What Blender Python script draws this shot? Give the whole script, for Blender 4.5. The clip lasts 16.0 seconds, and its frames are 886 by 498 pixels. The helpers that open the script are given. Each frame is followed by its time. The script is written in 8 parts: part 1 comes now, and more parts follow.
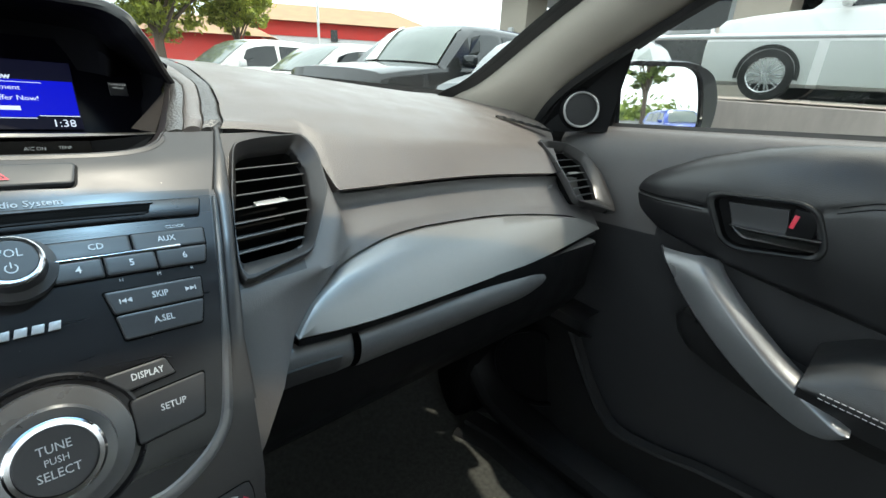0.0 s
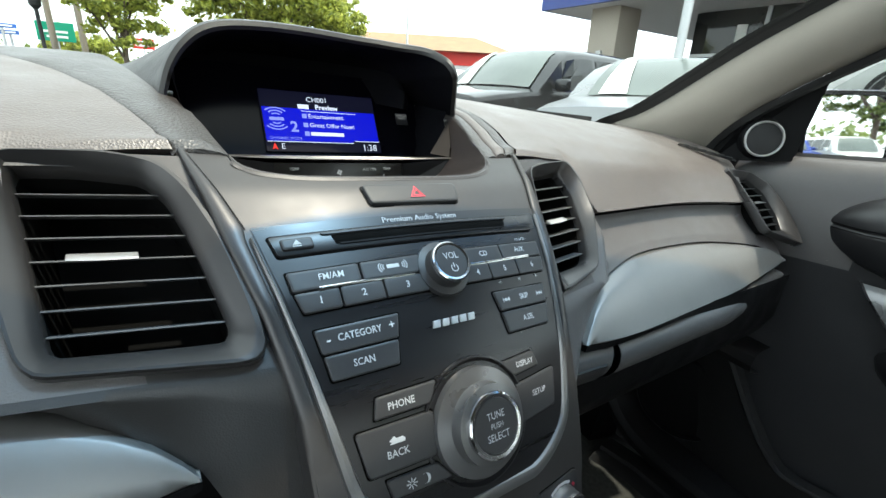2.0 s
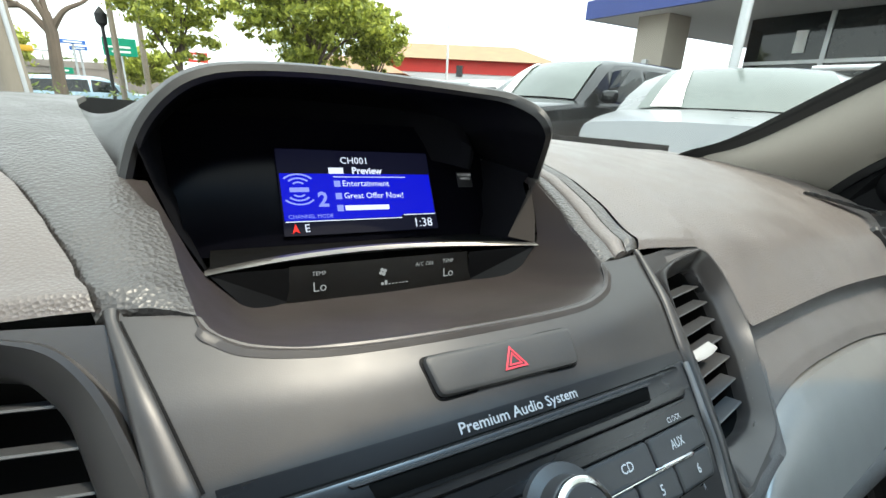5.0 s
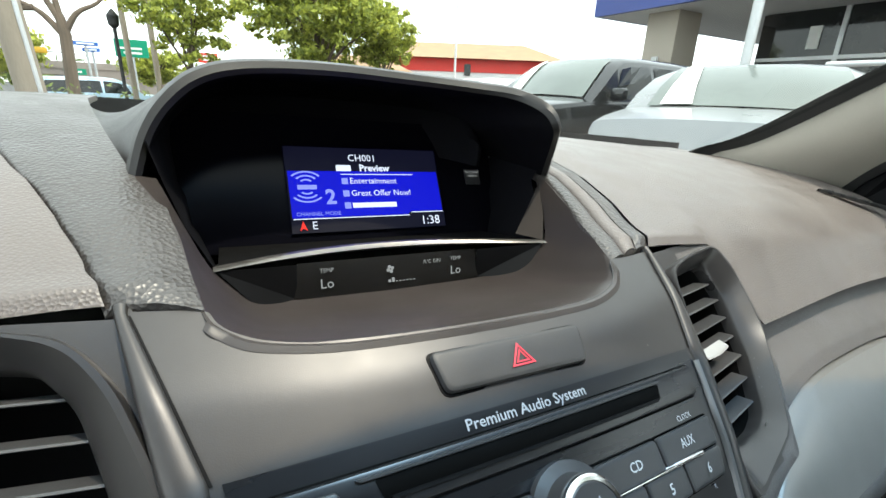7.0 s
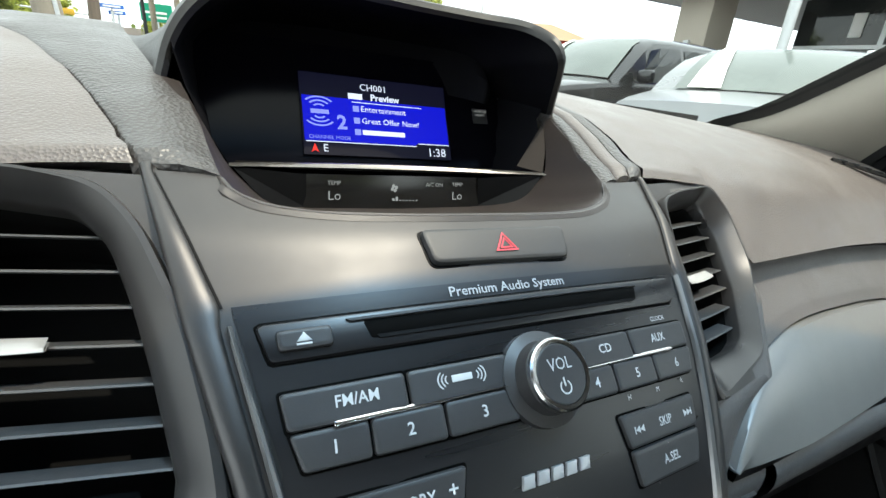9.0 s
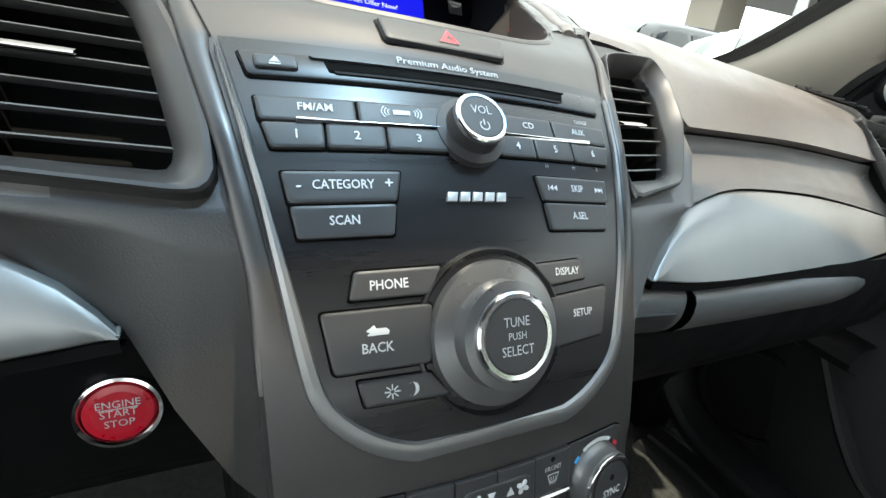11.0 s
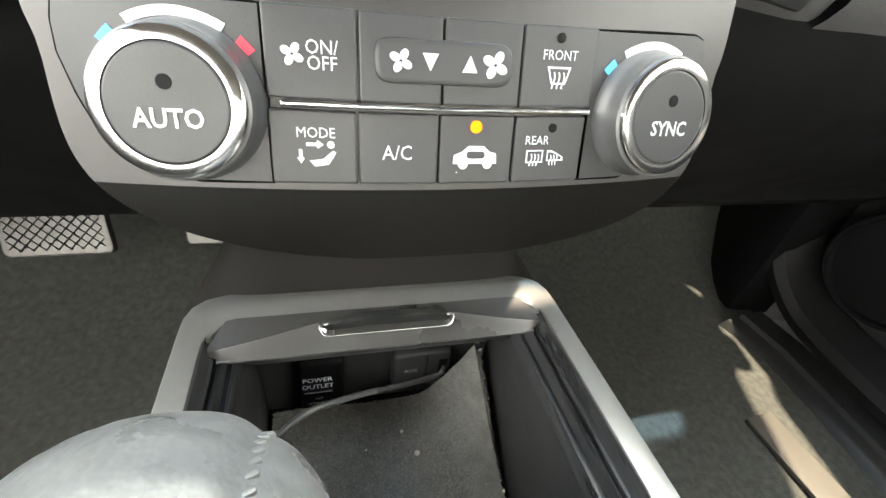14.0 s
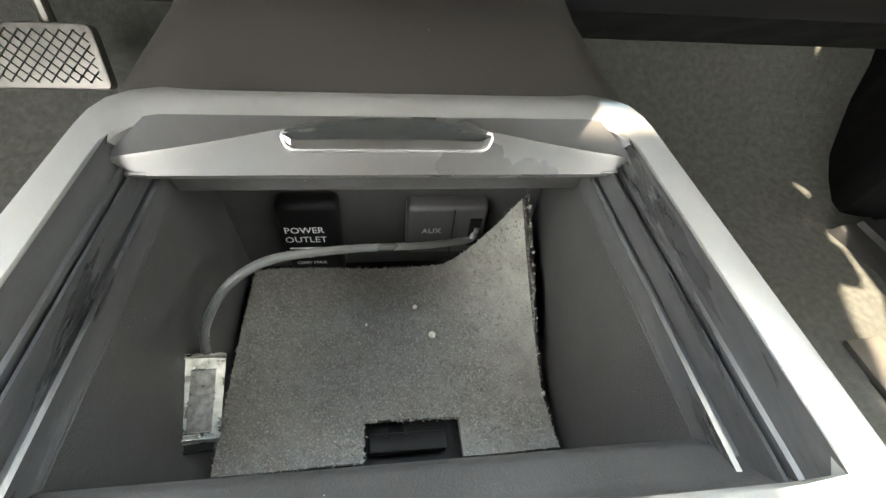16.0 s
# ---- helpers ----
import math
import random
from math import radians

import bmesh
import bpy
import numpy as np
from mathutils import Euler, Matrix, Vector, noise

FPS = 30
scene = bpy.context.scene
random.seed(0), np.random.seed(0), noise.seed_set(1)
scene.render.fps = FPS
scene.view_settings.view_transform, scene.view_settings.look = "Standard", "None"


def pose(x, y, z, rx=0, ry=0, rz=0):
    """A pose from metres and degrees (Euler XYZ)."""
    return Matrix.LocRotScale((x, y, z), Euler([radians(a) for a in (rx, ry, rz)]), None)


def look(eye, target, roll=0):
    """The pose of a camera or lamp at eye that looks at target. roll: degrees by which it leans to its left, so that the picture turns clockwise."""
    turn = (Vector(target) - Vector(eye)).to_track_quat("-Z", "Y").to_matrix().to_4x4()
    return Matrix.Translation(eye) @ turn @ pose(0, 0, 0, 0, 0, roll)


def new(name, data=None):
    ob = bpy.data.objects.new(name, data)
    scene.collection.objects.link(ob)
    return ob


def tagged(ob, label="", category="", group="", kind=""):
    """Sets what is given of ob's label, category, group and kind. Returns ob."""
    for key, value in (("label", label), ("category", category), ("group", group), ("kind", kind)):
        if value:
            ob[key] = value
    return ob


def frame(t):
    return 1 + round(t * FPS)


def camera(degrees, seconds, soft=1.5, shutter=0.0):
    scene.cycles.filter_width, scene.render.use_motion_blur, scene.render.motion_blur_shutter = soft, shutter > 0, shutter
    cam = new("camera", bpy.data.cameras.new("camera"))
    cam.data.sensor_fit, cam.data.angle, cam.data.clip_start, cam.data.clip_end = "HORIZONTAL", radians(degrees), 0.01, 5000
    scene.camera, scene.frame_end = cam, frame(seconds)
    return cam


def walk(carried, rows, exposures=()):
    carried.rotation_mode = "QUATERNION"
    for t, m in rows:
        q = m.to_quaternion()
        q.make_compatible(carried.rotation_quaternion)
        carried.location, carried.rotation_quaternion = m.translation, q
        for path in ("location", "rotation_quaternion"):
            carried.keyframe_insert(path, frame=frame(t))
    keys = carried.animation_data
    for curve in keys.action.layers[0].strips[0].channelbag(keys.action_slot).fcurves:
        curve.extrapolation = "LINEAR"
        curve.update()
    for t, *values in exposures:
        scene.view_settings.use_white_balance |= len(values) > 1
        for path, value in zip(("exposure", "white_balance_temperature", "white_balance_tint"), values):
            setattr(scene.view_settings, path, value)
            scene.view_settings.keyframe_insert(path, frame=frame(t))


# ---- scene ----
cam = camera(89.4, 16.0)
# The car stands on sloping ground: CAR turns its own axes (x to the passenger's side, y ahead, z up) into the world's.
CAR = Matrix.Translation((0, 0, 1.25)) @ Matrix((
    (0.998756, 0.001617, 0.049833, 0), (0.001617, 0.997898, -0.064783, 0),
    (-0.049833, 0.064783, 0.996654, 0), (0, 0, 0, 1))) @ Matrix.Translation((0, 0, -1.25))
PATH = [
    (0, (0.0058, 0.0028, 1.2509), (0.6781, 0.6404, 0.8748), 7.98),
    (0.5, (-0.0531, 0.0216, 1.2394), (0.5860, 0.6958, 0.8692), 7.88),
    (1, (-0.1134, 0.0325, 1.2443), (0.4919, 0.7393, 0.8781), 7.88),
    (1.5, (-0.1389, 0.0607, 1.2385), (0.4425, 0.7897, 0.8771), 7.96),
    (2, (-0.1460, 0.0786, 1.2406), (0.4134, 0.8279, 0.8860), 7.68),
    (2.5, (-0.1398, 0.1243, 1.2401), (0.4008, 0.8894, 0.8902), 7.37),
    (3, (-0.1232, 0.1560, 1.2480), (0.4014, 0.9349, 0.9043), 6.91),
    (3.5, (-0.1071, 0.1938, 1.2577), (0.4060, 0.9808, 0.9151), 6.96),
    (4, (-0.0993, 0.2058, 1.2651), (0.4057, 0.9975, 0.9212), 7.09),
    (4.5, (-0.1002, 0.2068, 1.2642), (0.3991, 1.0013, 0.9187), 7.24),
    (7, (-0.0995, 0.2069, 1.2623), (0.3794, 1.0118, 0.9117), 6.93),
    (7.5, (-0.0994, 0.2069, 1.2602), (0.3758, 1.0111, 0.9033), 7.00),
    (8, (-0.0989, 0.2058, 1.2588), (0.3691, 1.0088, 0.8898), 7.38),
    (8.5, (-0.0998, 0.2028, 1.2553), (0.3578, 1.0049, 0.8717), 8.16),
    (9, (-0.1010, 0.1779, 1.2365), (0.3470, 0.9797, 0.8409), 9.21),
    (9.5, (-0.1023, 0.1335, 1.2107), (0.3470, 0.9317, 0.8095), 10.39),
    (9.7, (-0.1037, 0.1221, 1.2038), (0.3440, 0.9202, 0.8007), 10.62),
    (11.8, (-0.0933, 0.0887, 1.1357), (0.3308, 0.8579, 0.6577), 10.57),
    (12, (-0.0873, 0.0858, 1.1215), (0.3246, 0.8469, 0.6204), 10.72),
    (12.5, (-0.0741, 0.0872, 1.0795), (0.3115, 0.8360, 0.5405), 10.29),
    (13, (-0.0574, 0.0870, 1.0532), (0.2889, 0.8300, 0.4806), 9.69),
    (13.5, (-0.0455, 0.0881, 1.0413), (0.2525, 0.8321, 0.4432), 9.20),
    (14, (-0.0290, 0.0839, 1.0356), (0.2171, 0.8279, 0.4143), 8.77),
    (14.5, (-0.0092, 0.0773, 1.0105), (0.1957, 0.7990, 0.3493), 8.85),
    (15, (0.0003, 0.0784, 0.9910), (0.1745, 0.7724, 0.2924), 8.78),
    (15.5, (0.0114, 0.0944, 0.9731), (0.1573, 0.7394, 0.2230), 8.37),
    (16, (-0.0010, 0.1201, 0.9492), (0.1234, 0.7258, 0.1633), 7.78),
]
EXPOSURES = [(0, 1.35, 6000, 1), (2.5, 1.43, 6050, 2), (9.7, 1.43, 6200, 3), (11.8, 2.3, 6700, 5), (12.5, 2.65, 7150, 8), (13, 3.05, 7100, 7), (14.5, 4.05, 7100, 7), (16, 4.7, 7150, 7)]
walk(cam, [(t, CAR @ look(eye, target, roll)) for t, eye, target, roll in PATH], EXPOSURES)

# ---- world and sun ----
SUN_DIR = Vector((0.22, -0.21, 0.965)).normalized()
world = bpy.data.worlds.new("sky")
scene.world = world
world.use_nodes = True
wn = world.node_tree.nodes
sky = wn.new("ShaderNodeTexSky")
sky.sky_type = "NISHITA"
sky.sun_disc = False
sky.sun_elevation = math.asin(SUN_DIR.z)
sky.sun_rotation = math.atan2(SUN_DIR.x, SUN_DIR.y)
sky.air_density, sky.dust_density, sky.ozone_density = 1.0, 6.0, 1.0
haze = wn.new("ShaderNodeMix")
haze.data_type = "RGBA"
haze.inputs["Factor"].default_value = 0.75
haze.inputs["B"].default_value = (11.0, 11.2, 11.0, 1)
world.node_tree.links.new(sky.outputs["Color"], haze.inputs["A"])
world.node_tree.links.new(haze.outputs["Result"], wn["Background"].inputs["Color"])
wn["Background"].inputs["Strength"].default_value = 0.145
sun_data = bpy.data.lights.new("sun", "SUN")
sun_data.energy, sun_data.angle, sun_data.color = 1.9, radians(1.0), (1.0, 0.87, 0.70)
sun = new("sun", sun_data)
sun.matrix_world = look(SUN_DIR * 30, (0, 0, 0))


# ---- materials ----
def material(name, base, rough=0.5, metal=0.0, vary=0.12, scale=60.0, bump=0.0, grain=900.0, cells=False, coat=0.0,
             spec=0.5, dust=0.0, rough_vary=0.08, stretch=(1, 1, 1)):
    """A surface with blotches, fine grain, relief and specks of dust, at real size."""
    m = bpy.data.materials.new(name)
    m.use_nodes = True
    nodes, links = m.node_tree.nodes, m.node_tree.links
    bsdf = nodes["Principled BSDF"]
    coords = nodes.new("ShaderNodeTexCoord")
    mapping = nodes.new("ShaderNodeMapping")
    mapping.inputs["Scale"].default_value = stretch
    links.new(coords.outputs["Object"], mapping.inputs["Vector"])
    blotch = nodes.new("ShaderNodeTexNoise")
    blotch.inputs["Scale"].default_value = scale
    blotch.inputs["Detail"].default_value = 6
    links.new(mapping.outputs["Vector"], blotch.inputs["Vector"])
    fine = nodes.new("ShaderNodeTexNoise")
    fine.inputs["Scale"].default_value = scale * 14
    fine.inputs["Detail"].default_value = 3
    links.new(mapping.outputs["Vector"], fine.inputs["Vector"])
    both = nodes.new("ShaderNodeMath")
    both.operation = "MULTIPLY_ADD"
    both.inputs[1].default_value = 0.4
    links.new(fine.outputs["Fac"], both.inputs[0])
    links.new(blotch.outputs["Fac"], both.inputs[2])
    ramp = nodes.new("ShaderNodeMapRange")
    ramp.inputs["From Min"].default_value, ramp.inputs["From Max"].default_value = 0.35, 1.05
    ramp.inputs["To Min"].default_value, ramp.inputs["To Max"].default_value = 1 - vary, 1 + vary
    links.new(both.outputs[0], ramp.inputs["Value"])
    tint = nodes.new("ShaderNodeVectorMath")
    tint.operation = "SCALE"
    tint.inputs[0].default_value = base
    links.new(ramp.outputs["Result"], tint.inputs["Scale"])
    colour = tint.outputs["Vector"]
    if dust:
        specks = nodes.new("ShaderNodeTexVoronoi")
        specks.inputs["Scale"].default_value = 260
        links.new(coords.outputs["Object"], specks.inputs["Vector"])
        dots = nodes.new("ShaderNodeMapRange")
        dots.inputs["From Min"].default_value, dots.inputs["From Max"].default_value = 0.06, 0.03
        links.new(specks.outputs["Distance"], dots.inputs["Value"])
        rare = nodes.new("ShaderNodeMath")
        rare.operation = "GREATER_THAN"
        rare.inputs[1].default_value = 1 - dust
        sep = nodes.new("ShaderNodeSeparateColor")
        links.new(specks.outputs["Color"], sep.inputs["Color"])
        links.new(sep.outputs[0], rare.inputs[0])
        mult = nodes.new("ShaderNodeMath")
        mult.operation = "MULTIPLY"
        links.new(dots.outputs["Result"], mult.inputs[0])
        links.new(rare.outputs[0], mult.inputs[1])
        mix = nodes.new("ShaderNodeMix")
        mix.data_type = "RGBA"
        mix.inputs["B"].default_value = (0.45, 0.42, 0.38, 1)
        links.new(mult.outputs[0], mix.inputs["Factor"])
        links.new(colour, mix.inputs["A"])
        colour = mix.outputs["Result"]
    links.new(colour, bsdf.inputs["Base Color"])
    rr = nodes.new("ShaderNodeMapRange")
    rr.inputs["From Min"].default_value, rr.inputs["From Max"].default_value = 0.3, 0.7
    rr.inputs["To Min"].default_value, rr.inputs["To Max"].default_value = max(0.02, rough - rough_vary), min(1, rough + rough_vary)
    links.new(blotch.outputs["Fac"], rr.inputs["Value"])
    links.new(rr.outputs["Result"], bsdf.inputs["Roughness"])
    bsdf.inputs["Metallic"].default_value = metal
    bsdf.inputs["Specular IOR Level"].default_value = spec
    bsdf.inputs["Coat Weight"].default_value = coat
    bsdf.inputs["Coat Roughness"].default_value = 0.08
    if bump:
        relief = nodes.new("ShaderNodeTexVoronoi" if cells else "ShaderNodeTexNoise")
        relief.inputs["Scale"].default_value = grain
        links.new(mapping.outputs["Vector"], relief.inputs["Vector"])
        node = nodes.new("ShaderNodeBump")
        node.inputs["Strength"].default_value = bump
        node.inputs["Distance"].default_value = 0.0006
        links.new(relief.outputs["Distance" if cells else "Fac"], node.inputs["Height"])
        links.new(node.outputs["Normal"], bsdf.inputs["Normal"])
    return m


def glowing(name, colour, strength):
    m = bpy.data.materials.new(name)
    m.use_nodes = True
    bsdf = m.node_tree.nodes["Principled BSDF"]
    bsdf.inputs["Base Color"].default_value = (0.01, 0.01, 0.01, 1)
    bsdf.inputs["Emission Color"].default_value = (*colour, 1)
    bsdf.inputs["Emission Strength"].default_value = strength
    bsdf.inputs["Specular IOR Level"].default_value = 0.05
    return m


def clear_glass(name, tint=(1, 1, 1), clear=0.92):
    m = bpy.data.materials.new(name)
    m.use_nodes = True
    nodes, links = m.node_tree.nodes, m.node_tree.links
    nodes.remove(nodes["Principled BSDF"])
    gloss, see, mix = nodes.new("ShaderNodeBsdfGlossy"), nodes.new("ShaderNodeBsdfTransparent"), nodes.new("ShaderNodeMixShader")
    gloss.inputs["Roughness"].default_value = 0.02
    see.inputs["Color"].default_value = (*[clear * c for c in tint], 1)
    facing = nodes.new("ShaderNodeLayerWeight")
    facing.inputs["Blend"].default_value = 0.5
    curve = nodes.new("ShaderNodeMath")
    curve.operation = "POWER"
    curve.inputs[1].default_value = 4.0
    links.new(facing.outputs["Facing"], curve.inputs[0])
    weak = nodes.new("ShaderNodeMath")
    weak.operation = "MULTIPLY_ADD"
    weak.inputs[1].default_value, weak.inputs[2].default_value = 0.35, 0.015
    links.new(curve.outputs[0], weak.inputs[0])
    links.new(weak.outputs[0], mix.inputs[0])
    links.new(see.outputs[0], mix.inputs[1])
    links.new(gloss.outputs[0], mix.inputs[2])
    links.new(mix.outputs[0], nodes["Material Output"].inputs["Surface"])
    return m


PAD = material("dash_vinyl", (0.112, 0.097, 0.090), 0.42, spec=0.60, bump=0.42, grain=800, cells=True, vary=0.1, scale=25, dust=0.012)
FASCIA = material("fascia_vinyl", (0.094, 0.088, 0.087), 0.46, bump=0.22, grain=1100, cells=True, vary=0.1, scale=25, dust=0.012)
GRAIN = material("grained_vinyl", (0.050, 0.046, 0.044), 0.40, spec=0.6, bump=0.8, grain=560, cells=True, vary=0.12, scale=30, dust=0.02)
HOODED = material("fine_black_plastic", (0.016, 0.0155, 0.0155), 0.46, bump=0.15, grain=2200, cells=True, vary=0.1, scale=25, dust=0.012)
VENT_PAINT = material("satin_vent_paint", (0.044, 0.042, 0.042), 0.33, metal=0.45, bump=0.04, grain=2500, vary=0.08, scale=20, dust=0.02)
LID_PAINT = material("dark_silver_paint", (0.115, 0.112, 0.112), 0.32, metal=0.7, bump=0.04, grain=2500, vary=0.08, scale=20, dust=0.02)
SLAT = material("slat_plastic", (0.050, 0.050, 0.052), 0.36, bump=0.1, grain=1500, vary=0.1, scale=30)
DOOR_TRIM = material("door_trim_plastic", (0.022, 0.022, 0.0235), 0.40, bump=0.2, grain=1500, vary=0.1, scale=30, dust=0.01)
PLASTIC = material("dark_plastic", (0.013, 0.013, 0.0135), 0.42, spec=0.35, bump=0.25, grain=1500, vary=0.12, scale=30, dust=0.03)
BLACK = material("black_plastic", (0.0045, 0.0045, 0.005), 0.5, spec=0.10, bump=0.15, grain=1500, vary=0.2, scale=30)
SATIN = material("satin_grey_paint", (0.056, 0.0535, 0.0535), 0.39, metal=0.55, bump=0.05, grain=2500, vary=0.08, scale=20, dust=0.03)
SHROUD = material("brown_black_plastic", (0.034, 0.028, 0.026), 0.42, bump=0.1, grain=2000, vary=0.1, scale=20, dust=0.02)
SILVER = material("silver_paint", (0.35, 0.345, 0.34), 0.40, metal=0.5, bump=0.04, grain=3000, vary=0.05, scale=15)
STRIP = material("strip_silver_paint", (0.20, 0.198, 0.195), 0.42, metal=0.5, bump=0.04, grain=3000, vary=0.05, scale=15)
CHROME = material("chrome", (0.62, 0.62, 0.63), 0.13, metal=1.0, vary=0.05, scale=60, rough_vary=0.05)
RADIO = material("brushed_black_panel", (0.009, 0.009, 0.0105), 0.31, spec=0.45, bump=0.025, grain=800, vary=0.25, scale=70, dust=0.02, stretch=(0.05, 1, 1))
BUTTON = material("button_plastic", (0.031, 0.031, 0.033), 0.42, spec=0.42, bump=0.08, grain=2500, vary=0.1, scale=40, dust=0.03)
INK = material("white_print", (0.46, 0.48, 0.50), 0.5, vary=0.08, scale=300)
WHITE_INK = material("bright_white_print", (0.80, 0.82, 0.84), 0.5, vary=0.05, scale=300)
DIM_INK = material("grey_print", (0.35, 0.35, 0.36), 0.5, vary=0.08, scale=300)
RED_INK = material("red_print", (0.55, 0.03, 0.06), 0.5, vary=0.08, scale=300)
BLUE_INK = material("blue_print", (0.05, 0.35, 0.75), 0.5, vary=0.08, scale=300)
LEATHER = material("black_leather", (0.009, 0.009, 0.010), 0.40, spec=0.75, bump=0.22, grain=900, cells=True, vary=0.15, scale=20)
RIM_SILVER = material("grey_silver_paint", (0.26, 0.257, 0.255), 0.36, metal=0.6, bump=0.04, grain=3000, vary=0.06, scale=15, dust=0.01)
BIN = material("bin_plastic", (0.030, 0.030, 0.031), 0.42, spec=0.4, bump=0.25, grain=1500, vary=0.3, scale=40, dust=0.06)
HANDLE = material("handle_paint", (0.21, 0.21, 0.215), 0.34, metal=0.6, bump=0.04, grain=3000, vary=0.06, scale=15)
SCUFFED = material("scuffed_plastic", (0.030, 0.031, 0.033), 0.38, bump=0.35, grain=500, vary=0.75, scale=120, dust=0.10, rough_vary=0.2, stretch=(1, 0.12, 1))
APRON = material("apron_paint", (0.017, 0.0155, 0.015), 0.36, metal=0.1, spec=0.5, bump=0.12, grain=2000, vary=0.1, scale=20, dust=0.04)
CARPET = material("black_carpet", (0.052, 0.053, 0.049), 0.95, bump=1.0, grain=500, vary=0.4, scale=120, spec=0.1, dust=0.05)
LINER = material("grey_carpet_liner", (0.15, 0.148, 0.140), 0.95, bump=1.0, grain=450, vary=0.35, scale=120, spec=0.1, dust=0.15)
TRIM = material("grey_pillar_trim", (0.26, 0.235, 0.20), 0.8, bump=0.3, grain=1200, vary=0.05, scale=20)
RUBBER = material("black_rubber", (0.012, 0.012, 0.012), 0.6, bump=0.2, grain=800, vary=0.2, scale=40)
RED_GLOSS = material("red_gloss", (0.40, 0.004, 0.02), 0.32, coat=0.15, vary=0.08, scale=100)
# Stack satin darkened to near black: the shade below it is in the colour.
CHIN_SHADE = material("shaded_satin", (0.0035, 0.0032, 0.0030), 0.40, spec=0.08, bump=0.05, grain=1500, vary=0.15, scale=25, dust=0.005)
PRINT = material("soft_white_print", (0.40, 0.41, 0.43), 0.5, vary=0.08, scale=300)
STEEL = material("brushed_steel", (0.21, 0.20, 0.19), 0.35, metal=0.9, bump=0.1, grain=1200, vary=0.1, scale=80)
SCREEN_BLUE = glowing("screen_blue", (0.005, 0.006, 0.62), 0.40)
SCREEN_DARK = glowing("screen_dark", (0.004, 0.004, 0.016), 0.35)
SCREEN_WHITE = glowing("screen_white", (0.75, 0.78, 0.9), 0.5)
SCREEN_PALE = glowing("screen_pale", (0.30, 0.34, 0.95), 0.42)
SCREEN_RED = glowing("screen_red", (0.8, 0.03, 0.02), 0.5)
LCD_GREY = glowing("lcd_grey", (0.30, 0.30, 0.29), 0.45)
AMBER = glowing("amber_lamp", (1.0, 0.22, 0.0), 0.32)
BLACK_SKIN = material("dark_body_paint", (0.03, 0.03, 0.032), 0.3, coat=0.6, vary=0.05, scale=3)
GLASS = clear_glass("window_glass", (0.97, 1.0, 0.98), 0.76)


# ---- builders ----
def part(name, bm, mat, parent=None, label="", smooth=True, angle=35):
    """Links a bmesh as one mesh object under a thing or a part."""
    bmesh.ops.recalc_face_normals(bm, faces=bm.faces)
    if smooth:
        for f in bm.faces:
            f.smooth = True
        for e in bm.edges:
            e.smooth = len(e.link_faces) == 2 and e.calc_face_angle(0) < radians(angle)
    mesh = bpy.data.meshes.new(name)
    bm.to_mesh(mesh)
    bm.free()
    mesh.materials.append(mat)
    ob = new(name, mesh)
    if parent is not None:
        ob.parent = parent
    if label:
        ob["label"] = label
    return ob


def thing(name, label, category, group="", kind="", m=None):
    return_ob = new(name)
    return_ob.empty_display_size = 0.05
    return_ob.matrix_world = CAR if m is None else m
    return tagged(return_ob, label, category, group, kind)


def grid(rows, bm=None, close=False):
    """A sheet of quads from rows of points."""
    bm = bm or bmesh.new()
    made = [[bm.verts.new(p) for p in row] for row in rows]
    n = len(rows[0])
    for a, b in zip(made, made[1:]):
        for i in range(n if close else n - 1):
            j = (i + 1) % n
            bm.faces.new((a[i], a[j], b[j], b[i]))
    return bm


def thick(ob, t, offset=-1.0):
    mod = ob.modifiers.new("thickness", "SOLIDIFY")
    mod.thickness, mod.offset = t, offset
    return ob


def revolve(profile, segs=40, m=Matrix(), bm=None):
    """Turned body: (radius, height) pairs round z."""
    rows = []
    for r, h in profile:
        rows.append([m @ Vector((r * math.cos(a), r * math.sin(a), h)) for a in (2 * math.pi * i / segs for i in range(segs))])
    bm = grid(rows, bm, close=True)
    return bm


def disc_cap(bm, r, h, segs, m):
    ring = [bm.verts.new(m @ Vector((r * math.cos(2 * math.pi * i / segs), r * math.sin(2 * math.pi * i / segs), h))) for i in range(segs)]
    bm.faces.new(ring)
    return bm


def box(bm, centre, size, m=Matrix(), bevel=0.0, segs=2):
    made = bmesh.ops.create_cube(bm, size=1.0)["verts"]
    for v in made:
        v.co = m @ (Vector(centre) + Vector((v.co.x * size[0], v.co.y * size[1], v.co.z * size[2])))
    if bevel:
        edges = list({e for v in made for e in v.link_edges})
        bmesh.ops.bevel(bm, geom=edges, offset=bevel, segments=segs, affect="EDGES", profile=0.5)
    return bm


def tube(points, radius, segs=10, bm=None, radii=None):
    """A round bar along a line of points."""
    pts = [Vector(p) for p in points]
    rows = []
    up = Vector((0.13, 0.21, 0.97))
    for i, p in enumerate(pts):
        d = (pts[min(i + 1, len(pts) - 1)] - pts[max(i - 1, 0)]).normalized()
        a = d.cross(up).normalized()
        b = a.cross(d)
        r = radii[i] if radii else radius
        rows.append([p + a * (r * math.cos(2 * math.pi * k / segs)) + b * (r * math.sin(2 * math.pi * k / segs)) for k in range(segs)])
    bm = grid(rows, bm, close=True)
    bm.verts.ensure_lookup_table()
    n = len(bm.verts)
    bm.faces.new([bm.verts[n - segs + k] for k in range(segs)])
    bm.faces.new([bm.verts[n - segs * len(pts) + k] for k in reversed(range(segs))])
    return bm


